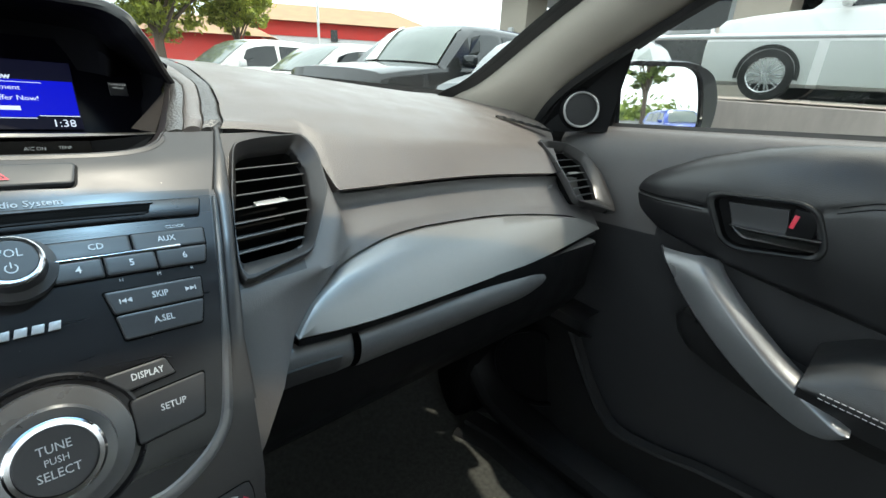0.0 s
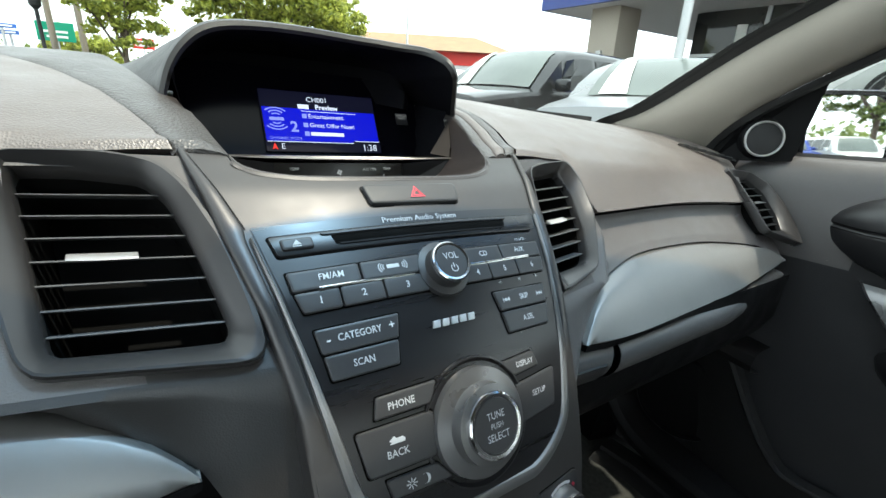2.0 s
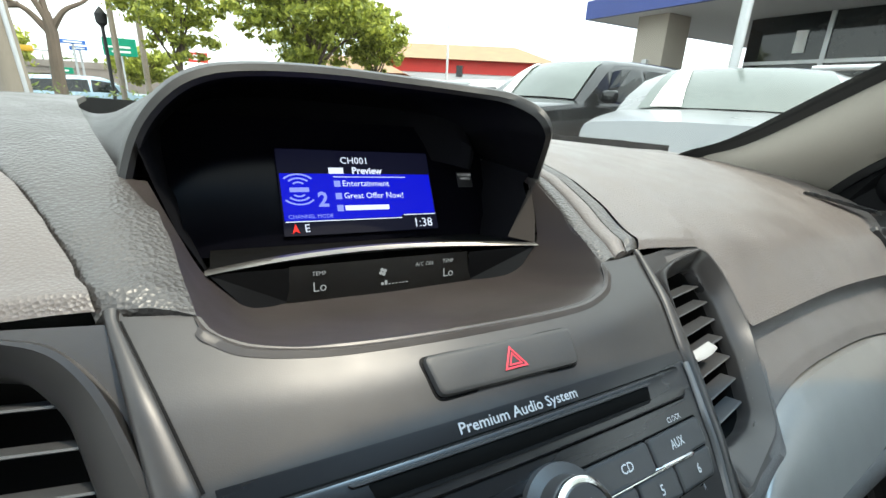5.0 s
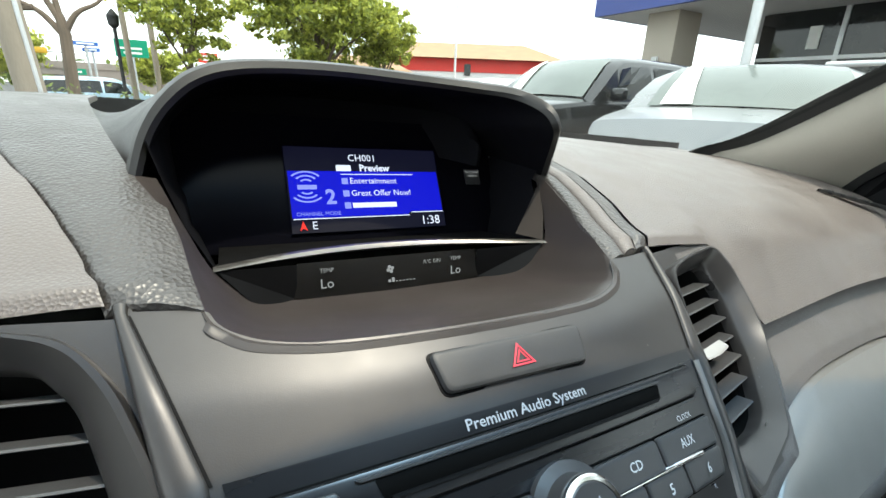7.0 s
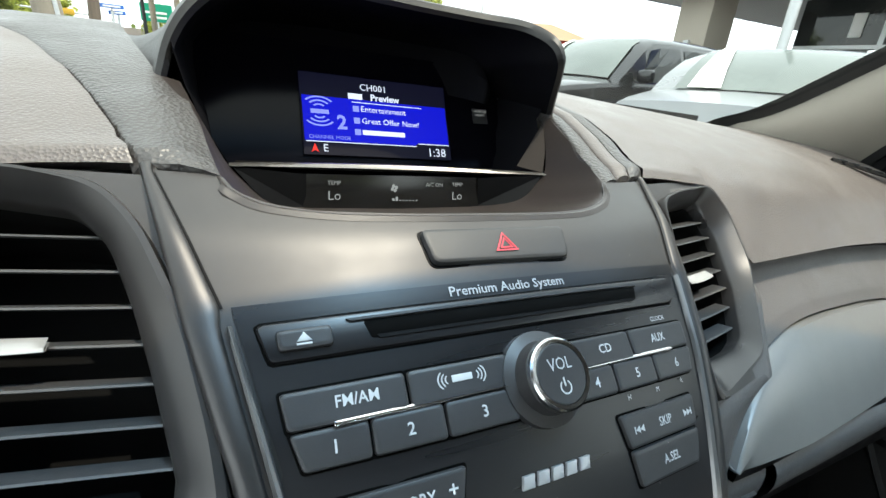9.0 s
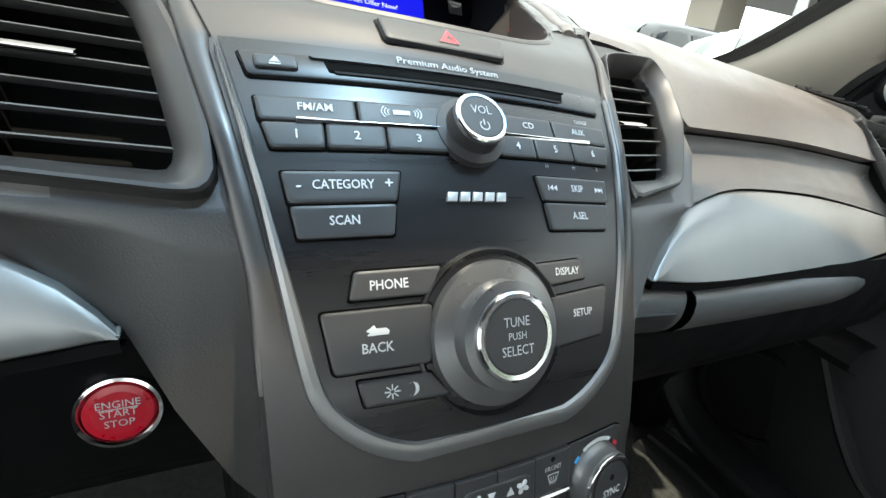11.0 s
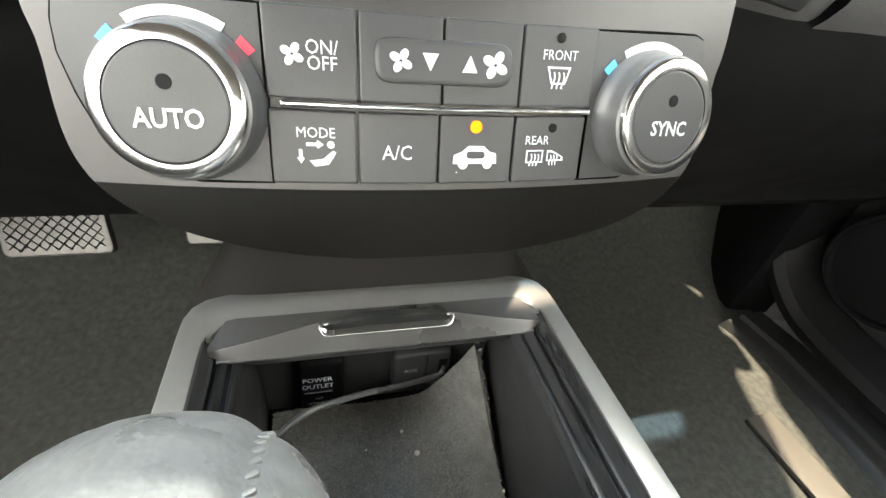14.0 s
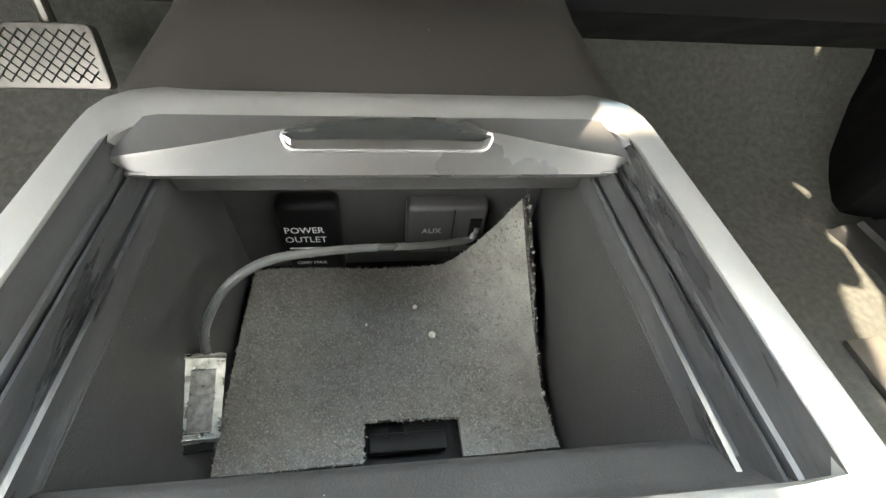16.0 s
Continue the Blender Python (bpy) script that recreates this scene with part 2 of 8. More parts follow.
def smooth_line(points, n=8):
    """A Catmull-Rom line through points."""
    p = [Vector(q) for q in points]
    p = [2 * p[0] - p[1]] + p + [2 * p[-1] - p[-2]]
    line = []
    for i in range(1, len(p) - 2):
        for k in range(n):
            t = k / n
            line.append(0.5 * ((2 * p[i]) + (p[i + 1] - p[i - 1]) * t + (2 * p[i - 1] - 5 * p[i] + 4 * p[i + 1] - p[i + 2]) * t * t
                               + (3 * p[i] - p[i - 1] - 3 * p[i + 1] + p[i + 2]) * t ** 3))
    line.append(p[-2])
    return line


def rounded(poly, r, n=5):
    """The outline of a polygon with its corners rounded (2D)."""
    line = []
    k = len(poly)
    for i in range(k):
        a, b, c = (Vector(poly[(i + d) % k]).to_2d() for d in (-1, 0, 1))
        u, v = (a - b), (c - b)
        cut = min(r, u.length * 0.48, v.length * 0.48)
        s, e = b + u.normalized() * cut, b + v.normalized() * cut
        for j in range(n + 1):
            t = j / n
            line.append((s * (1 - t) ** 2 + b * (2 * t * (1 - t)) + e * t * t))
    return line


def slab(outline, place, low, high, bevel=0.0006, bm=None, closed_top=True):
    """A flat piece: a 2D outline laid by place(u, v, height), with a small rounded top edge."""
    bm = bm or bmesh.new()
    us, vs = [p[0] for p in outline], [p[1] for p in outline]
    cu, cv = (min(us) + max(us)) / 2, (min(vs) + max(vs)) / 2
    hu, hv = (max(us) - min(us)) / 2, (max(vs) - min(vs)) / 2

    def ring(inset, h):
        return [bm.verts.new(place(cu + (p[0] - cu) * (1 - inset / hu), cv + (p[1] - cv) * (1 - inset / hv), h)) for p in outline]
    rings = [ring(0, low), ring(0, high - bevel), ring(bevel * 0.3, high - bevel * 0.3), ring(bevel, high)]
    if closed_top and min(hu, hv) > 0.003:
        rings += [ring(bevel * 1.5, high), ring(min(hu, hv) * 0.5, high)]
    n = len(outline)
    for a, b in zip(rings, rings[1:]):
        for i in range(n):
            bm.faces.new((a[i], a[(i + 1) % n], b[(i + 1) % n], b[i]))
    if closed_top:
        mid = bm.verts.new(place(cu, cv, high))
        for i in range(n):
            bm.faces.new((rings[-1][i], rings[-1][(i + 1) % n], mid))
    return bm


def letters(text, size, place, name="lettering", mat=None, parent=None, bold=0.0, align="CENTER", squeeze=1.0, shear=0.0):
    """Printed words, each vertex laid by place(u, v) with v upwards."""
    data = bpy.data.curves.new("text", "FONT")
    data.body, data.size, data.align_x, data.align_y = text, size, align, "CENTER"
    data.resolution_u, data.offset, data.shear = 2, bold * size, shear
    ob = bpy.data.objects.new("text", data)
    scene.collection.objects.link(ob)
    bpy.context.view_layer.update()
    mesh = bpy.data.meshes.new_from_object(ob.evaluated_get(bpy.context.evaluated_depsgraph_get()))
    bpy.data.objects.remove(ob)
    bpy.data.curves.remove(data)
    for v in mesh.vertices:
        v.co = place(v.co.x * squeeze, v.co.y)
    mesh.name = name
    mesh.materials.clear()
    mesh.materials.append(mat or INK)
    made = new(name, mesh)
    if parent is not None:
        made.parent = parent
    return made


def flat_plane(origin, right, up, out=0.0):
    """A place() for letters and slabs on a plane."""
    o, r, u = Vector(origin), Vector(right).normalized(), Vector(up).normalized()
    n = r.cross(u)
    return lambda a, b, h=0.0: o + r * a + u * b + n * (h + out)

# ---- the centre stack's surface ----
PROFILE = [(1.24, 0.46), (1.20, 0.372), (1.187, 0.345), (1.172, 0.316), (1.157, 0.297), (1.150, 0.289), (1.13, 0.267), (1.11, 0.250), (1.087, 0.233),
           (1.077, 0.227), (1.048, 0.211), (1.03, 0.203), (1.013, 0.196), (0.994, 0.189), (0.97, 0.181), (0.945, 0.174), (0.92, 0.168)]
pz, py = np.array([p[0] for p in PROFILE]), np.array([p[1] for p in PROFILE])
ps = np.concatenate([[0], np.cumsum(np.hypot(np.diff(pz), np.diff(py)))])
ps -= ps[2]
fine_s = np.arange(ps[0], ps[-1], 0.001)
kernel = np.ones(11) / 11
fine_y = np.convolve(np.pad(np.interp(fine_s, ps, py), 5, mode="reflect", reflect_type="odd"), kernel, "valid")
fine_z = np.convolve(np.pad(np.interp(fine_s, ps, pz), 5, mode="reflect", reflect_type="odd"), kernel, "valid")


def stack_point(x, s):
    s = s + 0.58 * min(1, max(0, (0.235 - s) / 0.085)) * x * x
    return Vector((x, float(np.interp(s, fine_s, fine_y)) + 0.9 * x * x, float(np.interp(s, fine_s, fine_z))))


def stack(x, s, h=0.0):
    """A point on the stack: x across, s down its slope, h proud of it."""
    p = stack_point(x, s)
    if h:
        n = (stack_point(x + 0.002, s) - stack_point(x - 0.002, s)).cross(stack_point(x, s - 0.004) - stack_point(x, s + 0.004))
        p += n.normalized() * h
    return p


def stack_frame(x, s, h=0.0):
    """The pose of a knob that stands on the stack: z outwards, y up the slope."""
    o = stack(x, s, h)
    n = (stack(x, s, 0.01) - stack(x, s)).normalized()
    u = (stack(x, s - 0.006) - stack(x, s + 0.006)).normalized()
    r = u.cross(n).normalized()
    u = n.cross(r)
    return Matrix.Translation(o) @ Matrix((r, u, n)).transposed().to_4x4()


def on_stack(x, s, h):
    return lambda a, b: stack(x + a, s - b, h)


def body_half(s):
    if s > 0.25:
        return 0.0865 * math.sqrt(max(0.004, 1 - ((s - 0.25) / 0.0462) ** 4))
    return float(np.interp(s, [-0.03, 0.0, 0.0567, 0.1, 0.15, 0.2, 0.24, 0.262, 0.278, 0.288, 0.293], [0.128, 0.1225, 0.111, 0.101, 0.093, 0.0905, 0.0885, 0.083, 0.069, 0.052, 0.03]))


def panel_half(s):
    return float(np.interp(s, [0.0567, 0.17, 0.183, 0.190, 0.1955, 0.2005, 0.2048, 0.2086, 0.2118, 0.2140, 0.2155], [0.0985, 0.0747, 0.0718, 0.0698, 0.0672, 0.0633, 0.0585, 0.0530, 0.0470, 0.0415, 0.0360]))


# ---- dashboard ----
dashboard = thing("dashboard", "dark grey grained vinyl car dashboard with silver trim strips", "dashboard")

# the lower rim of the display's shroud, as (x, s) on the stack
RIM = [(-0.1195, -0.0038), (-0.108, -0.0022), (-0.0990, -0.0005), (-0.0966, 0.0037), (-0.0937, 0.0074), (-0.0892, 0.0106), (-0.0835, 0.0135), (-0.072, 0.0168), (-0.061, 0.0182), (-0.035, 0.0200), (0.0, 0.0208),
       (0.035, 0.0206), (0.055, 0.0190), (0.066, 0.0165), (0.0740, 0.0130), (0.0795, 0.0085), (0.0830, 0.0035), (0.0860, -0.0008), (0.1, -0.0016), (0.1195, -0.0038)]
rim_line = smooth_line([(x, s, 0) for x, s in RIM], 8)
rim_x, rim_s = [p.x for p in rim_line], [p.y for p in rim_line]

# satin stack body with its sides turned forward and its chin rolled under
rows = []
TOP = -0.010
for s in list(np.linspace(TOP, 0.26, 60)) + list(np.linspace(0.264, 0.2955, 24)):
    w = body_half(s)
    edge = stack(w, s)
    row = [(-w, edge.y + 0.09, edge.z - 0.012), (-w - 0.0005, edge.y + 0.02, edge.z - 0.003), (-w, edge.y + 0.004, edge.z)]
    for x in np.linspace(-w * 0.985, w * 0.985, 121):
        top = float(np.interp(x, rim_x, rim_s)) - 0.0015 if abs(x) < 0.1195 else TOP
        row.append(stack(x, s if s > 0.045 else top + (0.045 - top) * (s - TOP) / (0.045 - TOP)))
    row += [(w, edge.y + 0.004, edge.z), (w + 0.0005, edge.y + 0.02, edge.z - 0.003), (w, edge.y + 0.09, edge.z - 0.012)]
    rows.append(row)
rows.insert(0, [Vector(p) + Vector((0, 0.001, -0.008)) for p in rows[0]])
last = [Vector(p) for p in rows[-1]]
rows.append([Vector((p.x, p.y + 0.012, p.z - 0.004)) for p in last])
part("stack_body", grid(rows[:71]), SATIN, dashboard, "satin dark grey painted centre stack", angle=50)
# Lower roll of the same body, with its shade painted in.
part("chin", grid(rows[70:]), CHIN_SHADE, dashboard, "satin chin under the stack, coloured dark for its shade", angle=50)
rows = []
for t, bulge in ((0.0, 0.0), (0.06, 0.002), (0.2, 0.0), (0.4, -0.004), (0.7, -0.005), (1.0, 0.0)):
    row = []
    for x in np.linspace(-0.0862, 0.0862, 35):
        edge = stack(x, 0.2505 + 0.0445 * max(0, 1 - (x / 0.0865) ** 2) ** 0.25) + Vector((0, 0.004, 0.0005))
        row.append(edge.lerp(Vector((x, 0.338, 0.862)), t) + Vector((0, -0.3 * bulge, -bulge)))
    rows.append(row)
part("underside", grid(rows), CHIN_SHADE, dashboard, "rounded underside of the stack, coloured dark for its shade", angle=60)


def groove(s):
    """Half the distance between the seams that part the stack's face from its side trims."""
    return float(np.interp(s, [-0.0038, 0.0507], [0.1195, 0.1012])) if s < 0.0507 else panel_half(max(0.0567, s)) + float(np.interp(s, [0.0507, 0.0567, 0.12, 0.19], [0.0027, 0.0030, 0.0040, 0.0066]))


for side in (-1, 1):
    rows = []
    for s in np.linspace(-0.0075, 0.19, 60):
        a, w = groove(s), body_half(s)
        rise = 0.0020 * min(1, max(0, (0.19 - s) / 0.06))
        rows.append([stack(side * (a + (w - a) * u), s, h * rise - 0.0006) for u, h in ((0.0, -0.3), (0.02, 0.3), (0.07, 0.9), (0.16, 1.2), (0.5, 1.35), (0.8, 1.2), (0.95, 0.7), (1.02, -0.2))])
    part("side_trim", grid(rows), SATIN, dashboard, "satin dark grey trim beside the stack", angle=50)
    rows = [[stack(side * (groove(s) + d), s, 0.0004) for d in (-0.0006, 0.0004)] for s in np.linspace(-0.0036, 0.0507, 14)]
    part("trim_seam", grid(rows), BLACK, dashboard)

# plane of the centre vents, as x -> mirrored for the driver's side
VENT_O, VENT_B, VENT_C = Vector((0.131, 0.346, 1.178)), Vector((0.199, 0.319, 1.144)), Vector((0.102, 0.261, 1.109))
vent_n = (VENT_B - VENT_O).cross(VENT_C - VENT_O).normalized()
if vent_n.y > 0:
    vent_n = -vent_n


def vent_plane(x, z, h=0.0):
    """The point of the right vent's plane at x, z."""
    y = VENT_O.y - (vent_n.x * (x - VENT_O.x) + vent_n.z * (z - VENT_O.z)) / vent_n.y
    return Vector((x, y, z)) + vent_n * h


def along(points, n=10):
    """A smooth line through points, looked up by x."""
    line = smooth_line(points, n)
    xs, ys, zs = [p.x for p in line], [p.y for p in line], [p.z for p in line]
    return lambda x: Vector((x, float(np.interp(x, xs, ys)), float(np.interp(x, xs, zs))))


crease = along([(0.2, 0.319, 1.144), (0.4, 0.338, 1.139), (0.613, 0.349, 1.125), (0.68, 0.342, 1.118)])
trim_top = along([(0.133, 0.251, 1.061), (0.150, 0.262, 1.077), (0.183, 0.280, 1.090), (0.223, 0.292, 1.098), (0.267, 0.300, 1.102), (0.334, 0.306, 1.100), (0.439, 0.312, 1.092), (0.576, 0.310, 1.074), (0.62, 0.304, 1.062), (0.65, 0.296, 1.050)])
trim_low = along([(0.133, 0.251, 1.061), (0.177, 0.253, 1.055), (0.237, 0.256, 1.052), (0.345, 0.264, 1.048), (0.463, 0.274, 1.044), (0.65, 0.296, 1.047)])


def pad_front(x):
    """The front lower edge of the upper pad."""
    brow = Vector((x, 0.358 + 0.06 * (x - 0.125), 1.187 - 0.09 * max(0, x - 0.14)))
    if x < 0.191:
        return brow
    c = crease(x)
    if x < 0.205:
        k = (x - 0.191) / 0.014
        return brow.lerp(c, k * k * (3 - 2 * k))
    if x > 0.57:
        k = min(1, (x - 0.57) / 0.04)
        k = k * k * (3 - 2 * k)
        c = c.lerp(Vector((x, 0.352, 1.128)), k)
    return c


def pad_point(x, v):
    """A point of the upper pad: v runs from its front edge to the windscreen."""
    a = pad_front(x)
    k = min(1, max(0, (x - 0.2) / 0.42))
    top = [(0.36, 1.184), (0.395, 1.1995), (0.44, 1.209), (0.52, 1.2175), (0.62, 1.2185), (0.76, 1.207)]
    side = [(0.378, 1.156), (0.405, 1.171), (0.445, 1.184), (0.52, 1.194), (0.62, 1.198), (0.76, 1.192)]
    f = min(1, max(0, (0.208 - x) / 0.016))
    top[0], top[1] = (0.36 + 0.014 * f, 1.184 + 0.0085 * f), (0.395 + 0.005 * f, 1.1995 + 0.001 * f)
    line = [(a.y, a.z), (a.y + 0.0045, a.z + 0.0045)] + [(p[0] * (1 - k) + q[0] * k, p[1] * (1 - k) + q[1] * k) for p, q in zip(top, side)]
    line = line[:2] + [(max(q[0], line[1][0] + 0.003 + 0.002 * i), q[1]) for i, q in enumerate(line[2:])]
    at = np.linspace(0, 1, len(line))
    t = v * v * (3 - 2 * v) * 0.3 + v * 0.7
    return Vector((x, float(np.interp(t, at, [q[0] for q in line])), float(np.interp(t, at, [q[1] for q in line]))))


def mirrored(p, side):
    return Vector((p[0] * side, p[1], p[2]))


def pad_inner(v, side):
    if side < 0:
        return float(np.interp(v, [0, 0.2, 0.34, 0.45, 0.55, 0.63, 0.72, 0.83, 1], [0.1255, 0.1275, 0.133, 0.143, 0.157, 0.178, 0.218, 0.285, 0.36]))
    return float(np.interp(v, [0, 0.35, 0.6, 0.8, 1], [0.1255, 0.134, 0.150, 0.158, 0.158]))


for side, name in ((1, "passenger_pad"), (-1, "driver_pad")):
    rows = []
    us = [0, 0.02, 0.05, 0.08, 0.11] + list(np.linspace(0.116, 0.176, 21)) + [0.2, 0.27, 0.35, 0.43, 0.5, 0.58, 0.66, 0.74, 0.82, 0.835, 0.85, 0.88, 0.92, 0.96, 1.0]
    for v in np.linspace(0, 1, 34):
        xi = pad_inner(v, side)
        xo = float(np.interp(v, [0, 0.12, 0.3, 0.5, 1], [0.604, 0.606, 0.612, 0.66, 0.70]))
        rows.append([mirrored(pad_point(xi + u * (xo - xi), v), side) for u in us])
    rows.insert(0, [p + Vector((0, 0.012, -0.006)) for p in rows[0]])
    bm = grid(rows)
    part(name, bm, PAD, dashboard, "grey grained vinyl dash top pad", angle=60)

# grained strips beside the display hood: from the shroud's rim out to the pads
def strip_inner(y, side):
    iy = [0.3505, 0.385, 0.42, 0.446, 0.50, 0.60, 0.78]
    low = 0.0992 if side < 0 else 0.0880
    if side < 0 and y > 0.42:
        iy = [0.42, 0.446, 0.50, 0.567, 0.62, 0.78]
        return Vector((float(np.interp(y, iy, [0.1135, 0.1225, 0.137, 0.1516, 0.160, 0.175])), y, float(np.interp(y, iy, [1.2012, 1.2070, 1.2165, 1.2228, 1.2220, 1.2100]))))
    return Vector((float(np.interp(y, iy, [low, 0.60 * low + 0.0450, 0.110, 0.1165, 0.110, 0.09, 0.09])), y, float(np.interp(y, iy, [1.1856, 1.1930, 1.2012, 1.2065, 1.213, 1.2165, 1.206]))))


for side in (1, -1):
    rows = []
    for v in np.linspace(0, 1, 40):
        e = pad_point(pad_inner(v, side), v)
        inner_p = strip_inner(e.y - 0.008 * max(0, 1 - v / 0.15), side)
        gap = e + Vector((-0.0012, 0, -0.0004))
        rows.append([mirrored(p, side) for p in (e + Vector((0.0004, 0, -0.004)), gap + Vector((0, 0, -0.0012)), gap + Vector((-0.0012, 0, 0.0002)), gap.lerp(inner_p, 0.2) + Vector((0, 0, 0.0012)), gap.lerp(inner_p, 0.5) + Vector((0, 0, 0.0022)), gap.lerp(inner_p, 0.8) + Vector((0, 0, 0.0014)), inner_p, inner_p + Vector((-0.0006, 0, -0.004)))])
    rows.insert(0, [p + Vector((0, 0.0005, -0.006)) for p in rows[0]])
    if side < 0:
        part("hood_strip", grid(rows), GRAIN, dashboard, "coarse grained black vinyl strip beside the display", angle=50)
        continue
    bands = {0: [], 1: [], 2: []}
    for row in rows:
        outer, inner_p = row[2], row[6]
        P = lambda f, h: outer.lerp(inner_p, f) + Vector((0, 0, h))
        bands[0].append(row[:3] + [P(0.06, 0.0014), P(0.18, 0.0020), P(0.31, 0.0012), P(0.345, -0.0012)])
        bands[1].append([P(0.345, -0.0012), P(0.36, 0.0016), P(0.42, 0.0028), P(0.52, 0.0032), P(0.62, 0.0026), P(0.675, 0.0012), P(0.69, -0.0010)])
        bands[2].append([P(0.685, -0.0010), P(0.70, 0.0010), P(0.82, 0.0018), P(0.95, 0.0010)] + row[6:])
    part("hood_strip", grid(bands[0]), GRAIN, dashboard, "coarse grained black vinyl strip beside the pad", angle=50)
    # The pad's paler colour here puts the band's sheen into its tone.
    part("hood_band", grid(bands[1]), PAD, dashboard, "band between the grained strips, toned pale for its sheen", angle=50)
    part("hood_strip", grid(bands[2]), GRAIN, dashboard, "coarse grained black vinyl strip beside the display", angle=50)

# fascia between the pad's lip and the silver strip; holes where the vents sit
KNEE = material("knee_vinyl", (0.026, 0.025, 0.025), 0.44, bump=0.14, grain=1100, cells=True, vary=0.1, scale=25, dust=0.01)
V_OUT = [(0.1270, 1.1775), (0.1504, 1.1802), (0.1900, 1.1812), (0.1975, 1.1692), (0.1924, 1.1453), (0.1690, 1.1238), (0.1560, 1.1130), (0.1012, 1.1078), (0.0995, 1.1153), (0.112, 1.150)]
V_OUT_L = [(0.1985, 1.1828), (0.1566, 1.1842), (0.1333, 1.1812), (0.1220, 1.1722), (0.1088, 1.150), (0.1020, 1.127), (0.1005, 1.1130), (0.1050, 1.1088), (0.1123, 1.1080), (0.1845, 1.1108), (0.1900, 1.1155), (0.1985, 1.140)]
V_IN_L = [(0.1932, 1.1790), (0.1700, 1.1790), (0.1430, 1.1766), (0.1330, 1.1690), (0.1260, 1.1545), (0.1214, 1.1420), (0.1150, 1.1210), (0.1172, 1.1168), (0.1390, 1.1168), (0.1815, 1.1176)]
VENT_IN = [(0.1285, 1.1698), (0.1385, 1.1742), (0.1800, 1.1756), (0.1842, 1.1612), (0.1752, 1.1381), (0.1575, 1.1204), (0.1450, 1.1182), (0.1049, 1.1183), (0.1081, 1.1312), (0.1209, 1.1531)]


def inside(poly, x, z, grow=0.0):
    hit = False
    cx, cz = sum(p[0] for p in poly) / len(poly), sum(p[1] for p in poly) / len(poly)
    pts = [(cx + (p[0] - cx) * (1 + grow), cz + (p[1] - cz) * (1 + grow)) for p in poly]
    for (x1, z1), (x2, z2) in zip(pts, pts[1:] + pts[:1]):
        if (z1 > z) != (z2 > z) and x < (x2 - x1) * (z - z1) / (z2 - z1) + x1:
            hit = not hit
    return hit


def fascia_low(x):
    if x < 0.183:
        z = float(np.interp(x, [0.085, 0.100, 0.118, 0.133, 0.183], [0.985, 1.0, 1.032, 1.061, 1.090]))
        y = float(np.interp(x, [0.085, 0.100, 0.118, 0.133, 0.183], [0.218, 0.226, 0.236, 0.2515, 0.281]))
        return Vector((x, y, z))
    return trim_top(x)


for side, name in ((1, "passenger_fascia"), (-1, "driver_fascia")):
    rows = []
    xs = list(np.linspace(0.088, 0.205, 40)) + list(np.linspace(0.212, 0.662, 50))
    vs = np.linspace(0, 1, 36)
    for v in vs:
        row = []
        inner_x = float(np.interp(v, [0, 0.8, 1], [0.1205, 0.095, 0.084]))
        for x in xs:
            x = x + (inner_x - 0.088) * max(0, 1 - (x - 0.088) / 0.117)
            low = fascia_low(min(x, 0.65)) + Vector((max(0, x - 0.65), 0.004, 0.001))
            foot = min(1, max(0, (v - 0.55) / 0.3))
            k = min(1, max(0, (x - (0.196 - 0.040 * foot if side > 0 else 0.30)) / (0.012 + 0.045 * foot if side > 0 else 0.05)))
            k = k * k * (3 - 2 * k)
            vt = vent_plane(x, 1.1855, -0.002)
            vt = Vector((x, min(vt.y, 0.3645), vt.z))
            vb = vent_plane(x, max(1.104, low.z + 0.004), -0.002)
            c = crease(x) + Vector((0, 0.009, -0.007))
            if v < 0.8:
                left = vt.lerp(vb, v / 0.8)
            else:
                left = vb.lerp(low, (v - 0.8) / 0.2)
            right = c.lerp(low, v) + Vector((0, 0.010 * math.sin(math.pi * min(1, v * 1.25)) * (1 - v), 0))
            row.append(mirrored(left.lerp(right, k), side))
        rows.append(row)
    bm = grid(rows)
    bmesh.ops.delete(bm, geom=[f for f in bm.faces if inside(V_OUT if side > 0 else V_OUT_L, abs(f.calc_center_median().x), f.calc_center_median().z, -0.10)], context="FACES")
    base = bm.copy()
    flank = lambda f: abs(f.calc_center_median().x) < (0.150 if f.calc_center_median().z < 1.18 else 0.197) and f.calc_center_median().z > 1.1055
    bmesh.ops.delete(bm, geom=[f for f in bm.faces if flank(f)], context="FACES")
    bmesh.ops.delete(base, geom=[f for f in base.faces if not flank(f)], context="FACES")
    if side < 0:
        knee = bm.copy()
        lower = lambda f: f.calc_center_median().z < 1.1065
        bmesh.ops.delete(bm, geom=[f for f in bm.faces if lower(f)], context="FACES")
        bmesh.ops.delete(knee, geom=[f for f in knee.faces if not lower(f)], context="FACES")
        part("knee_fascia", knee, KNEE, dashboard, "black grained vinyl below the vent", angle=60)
    part(name, bm, FASCIA, dashboard, "dark grey grained fascia below the pad", angle=60)
    part("vent_base", base, SATIN, dashboard, "satin grey base round the vent", angle=60)

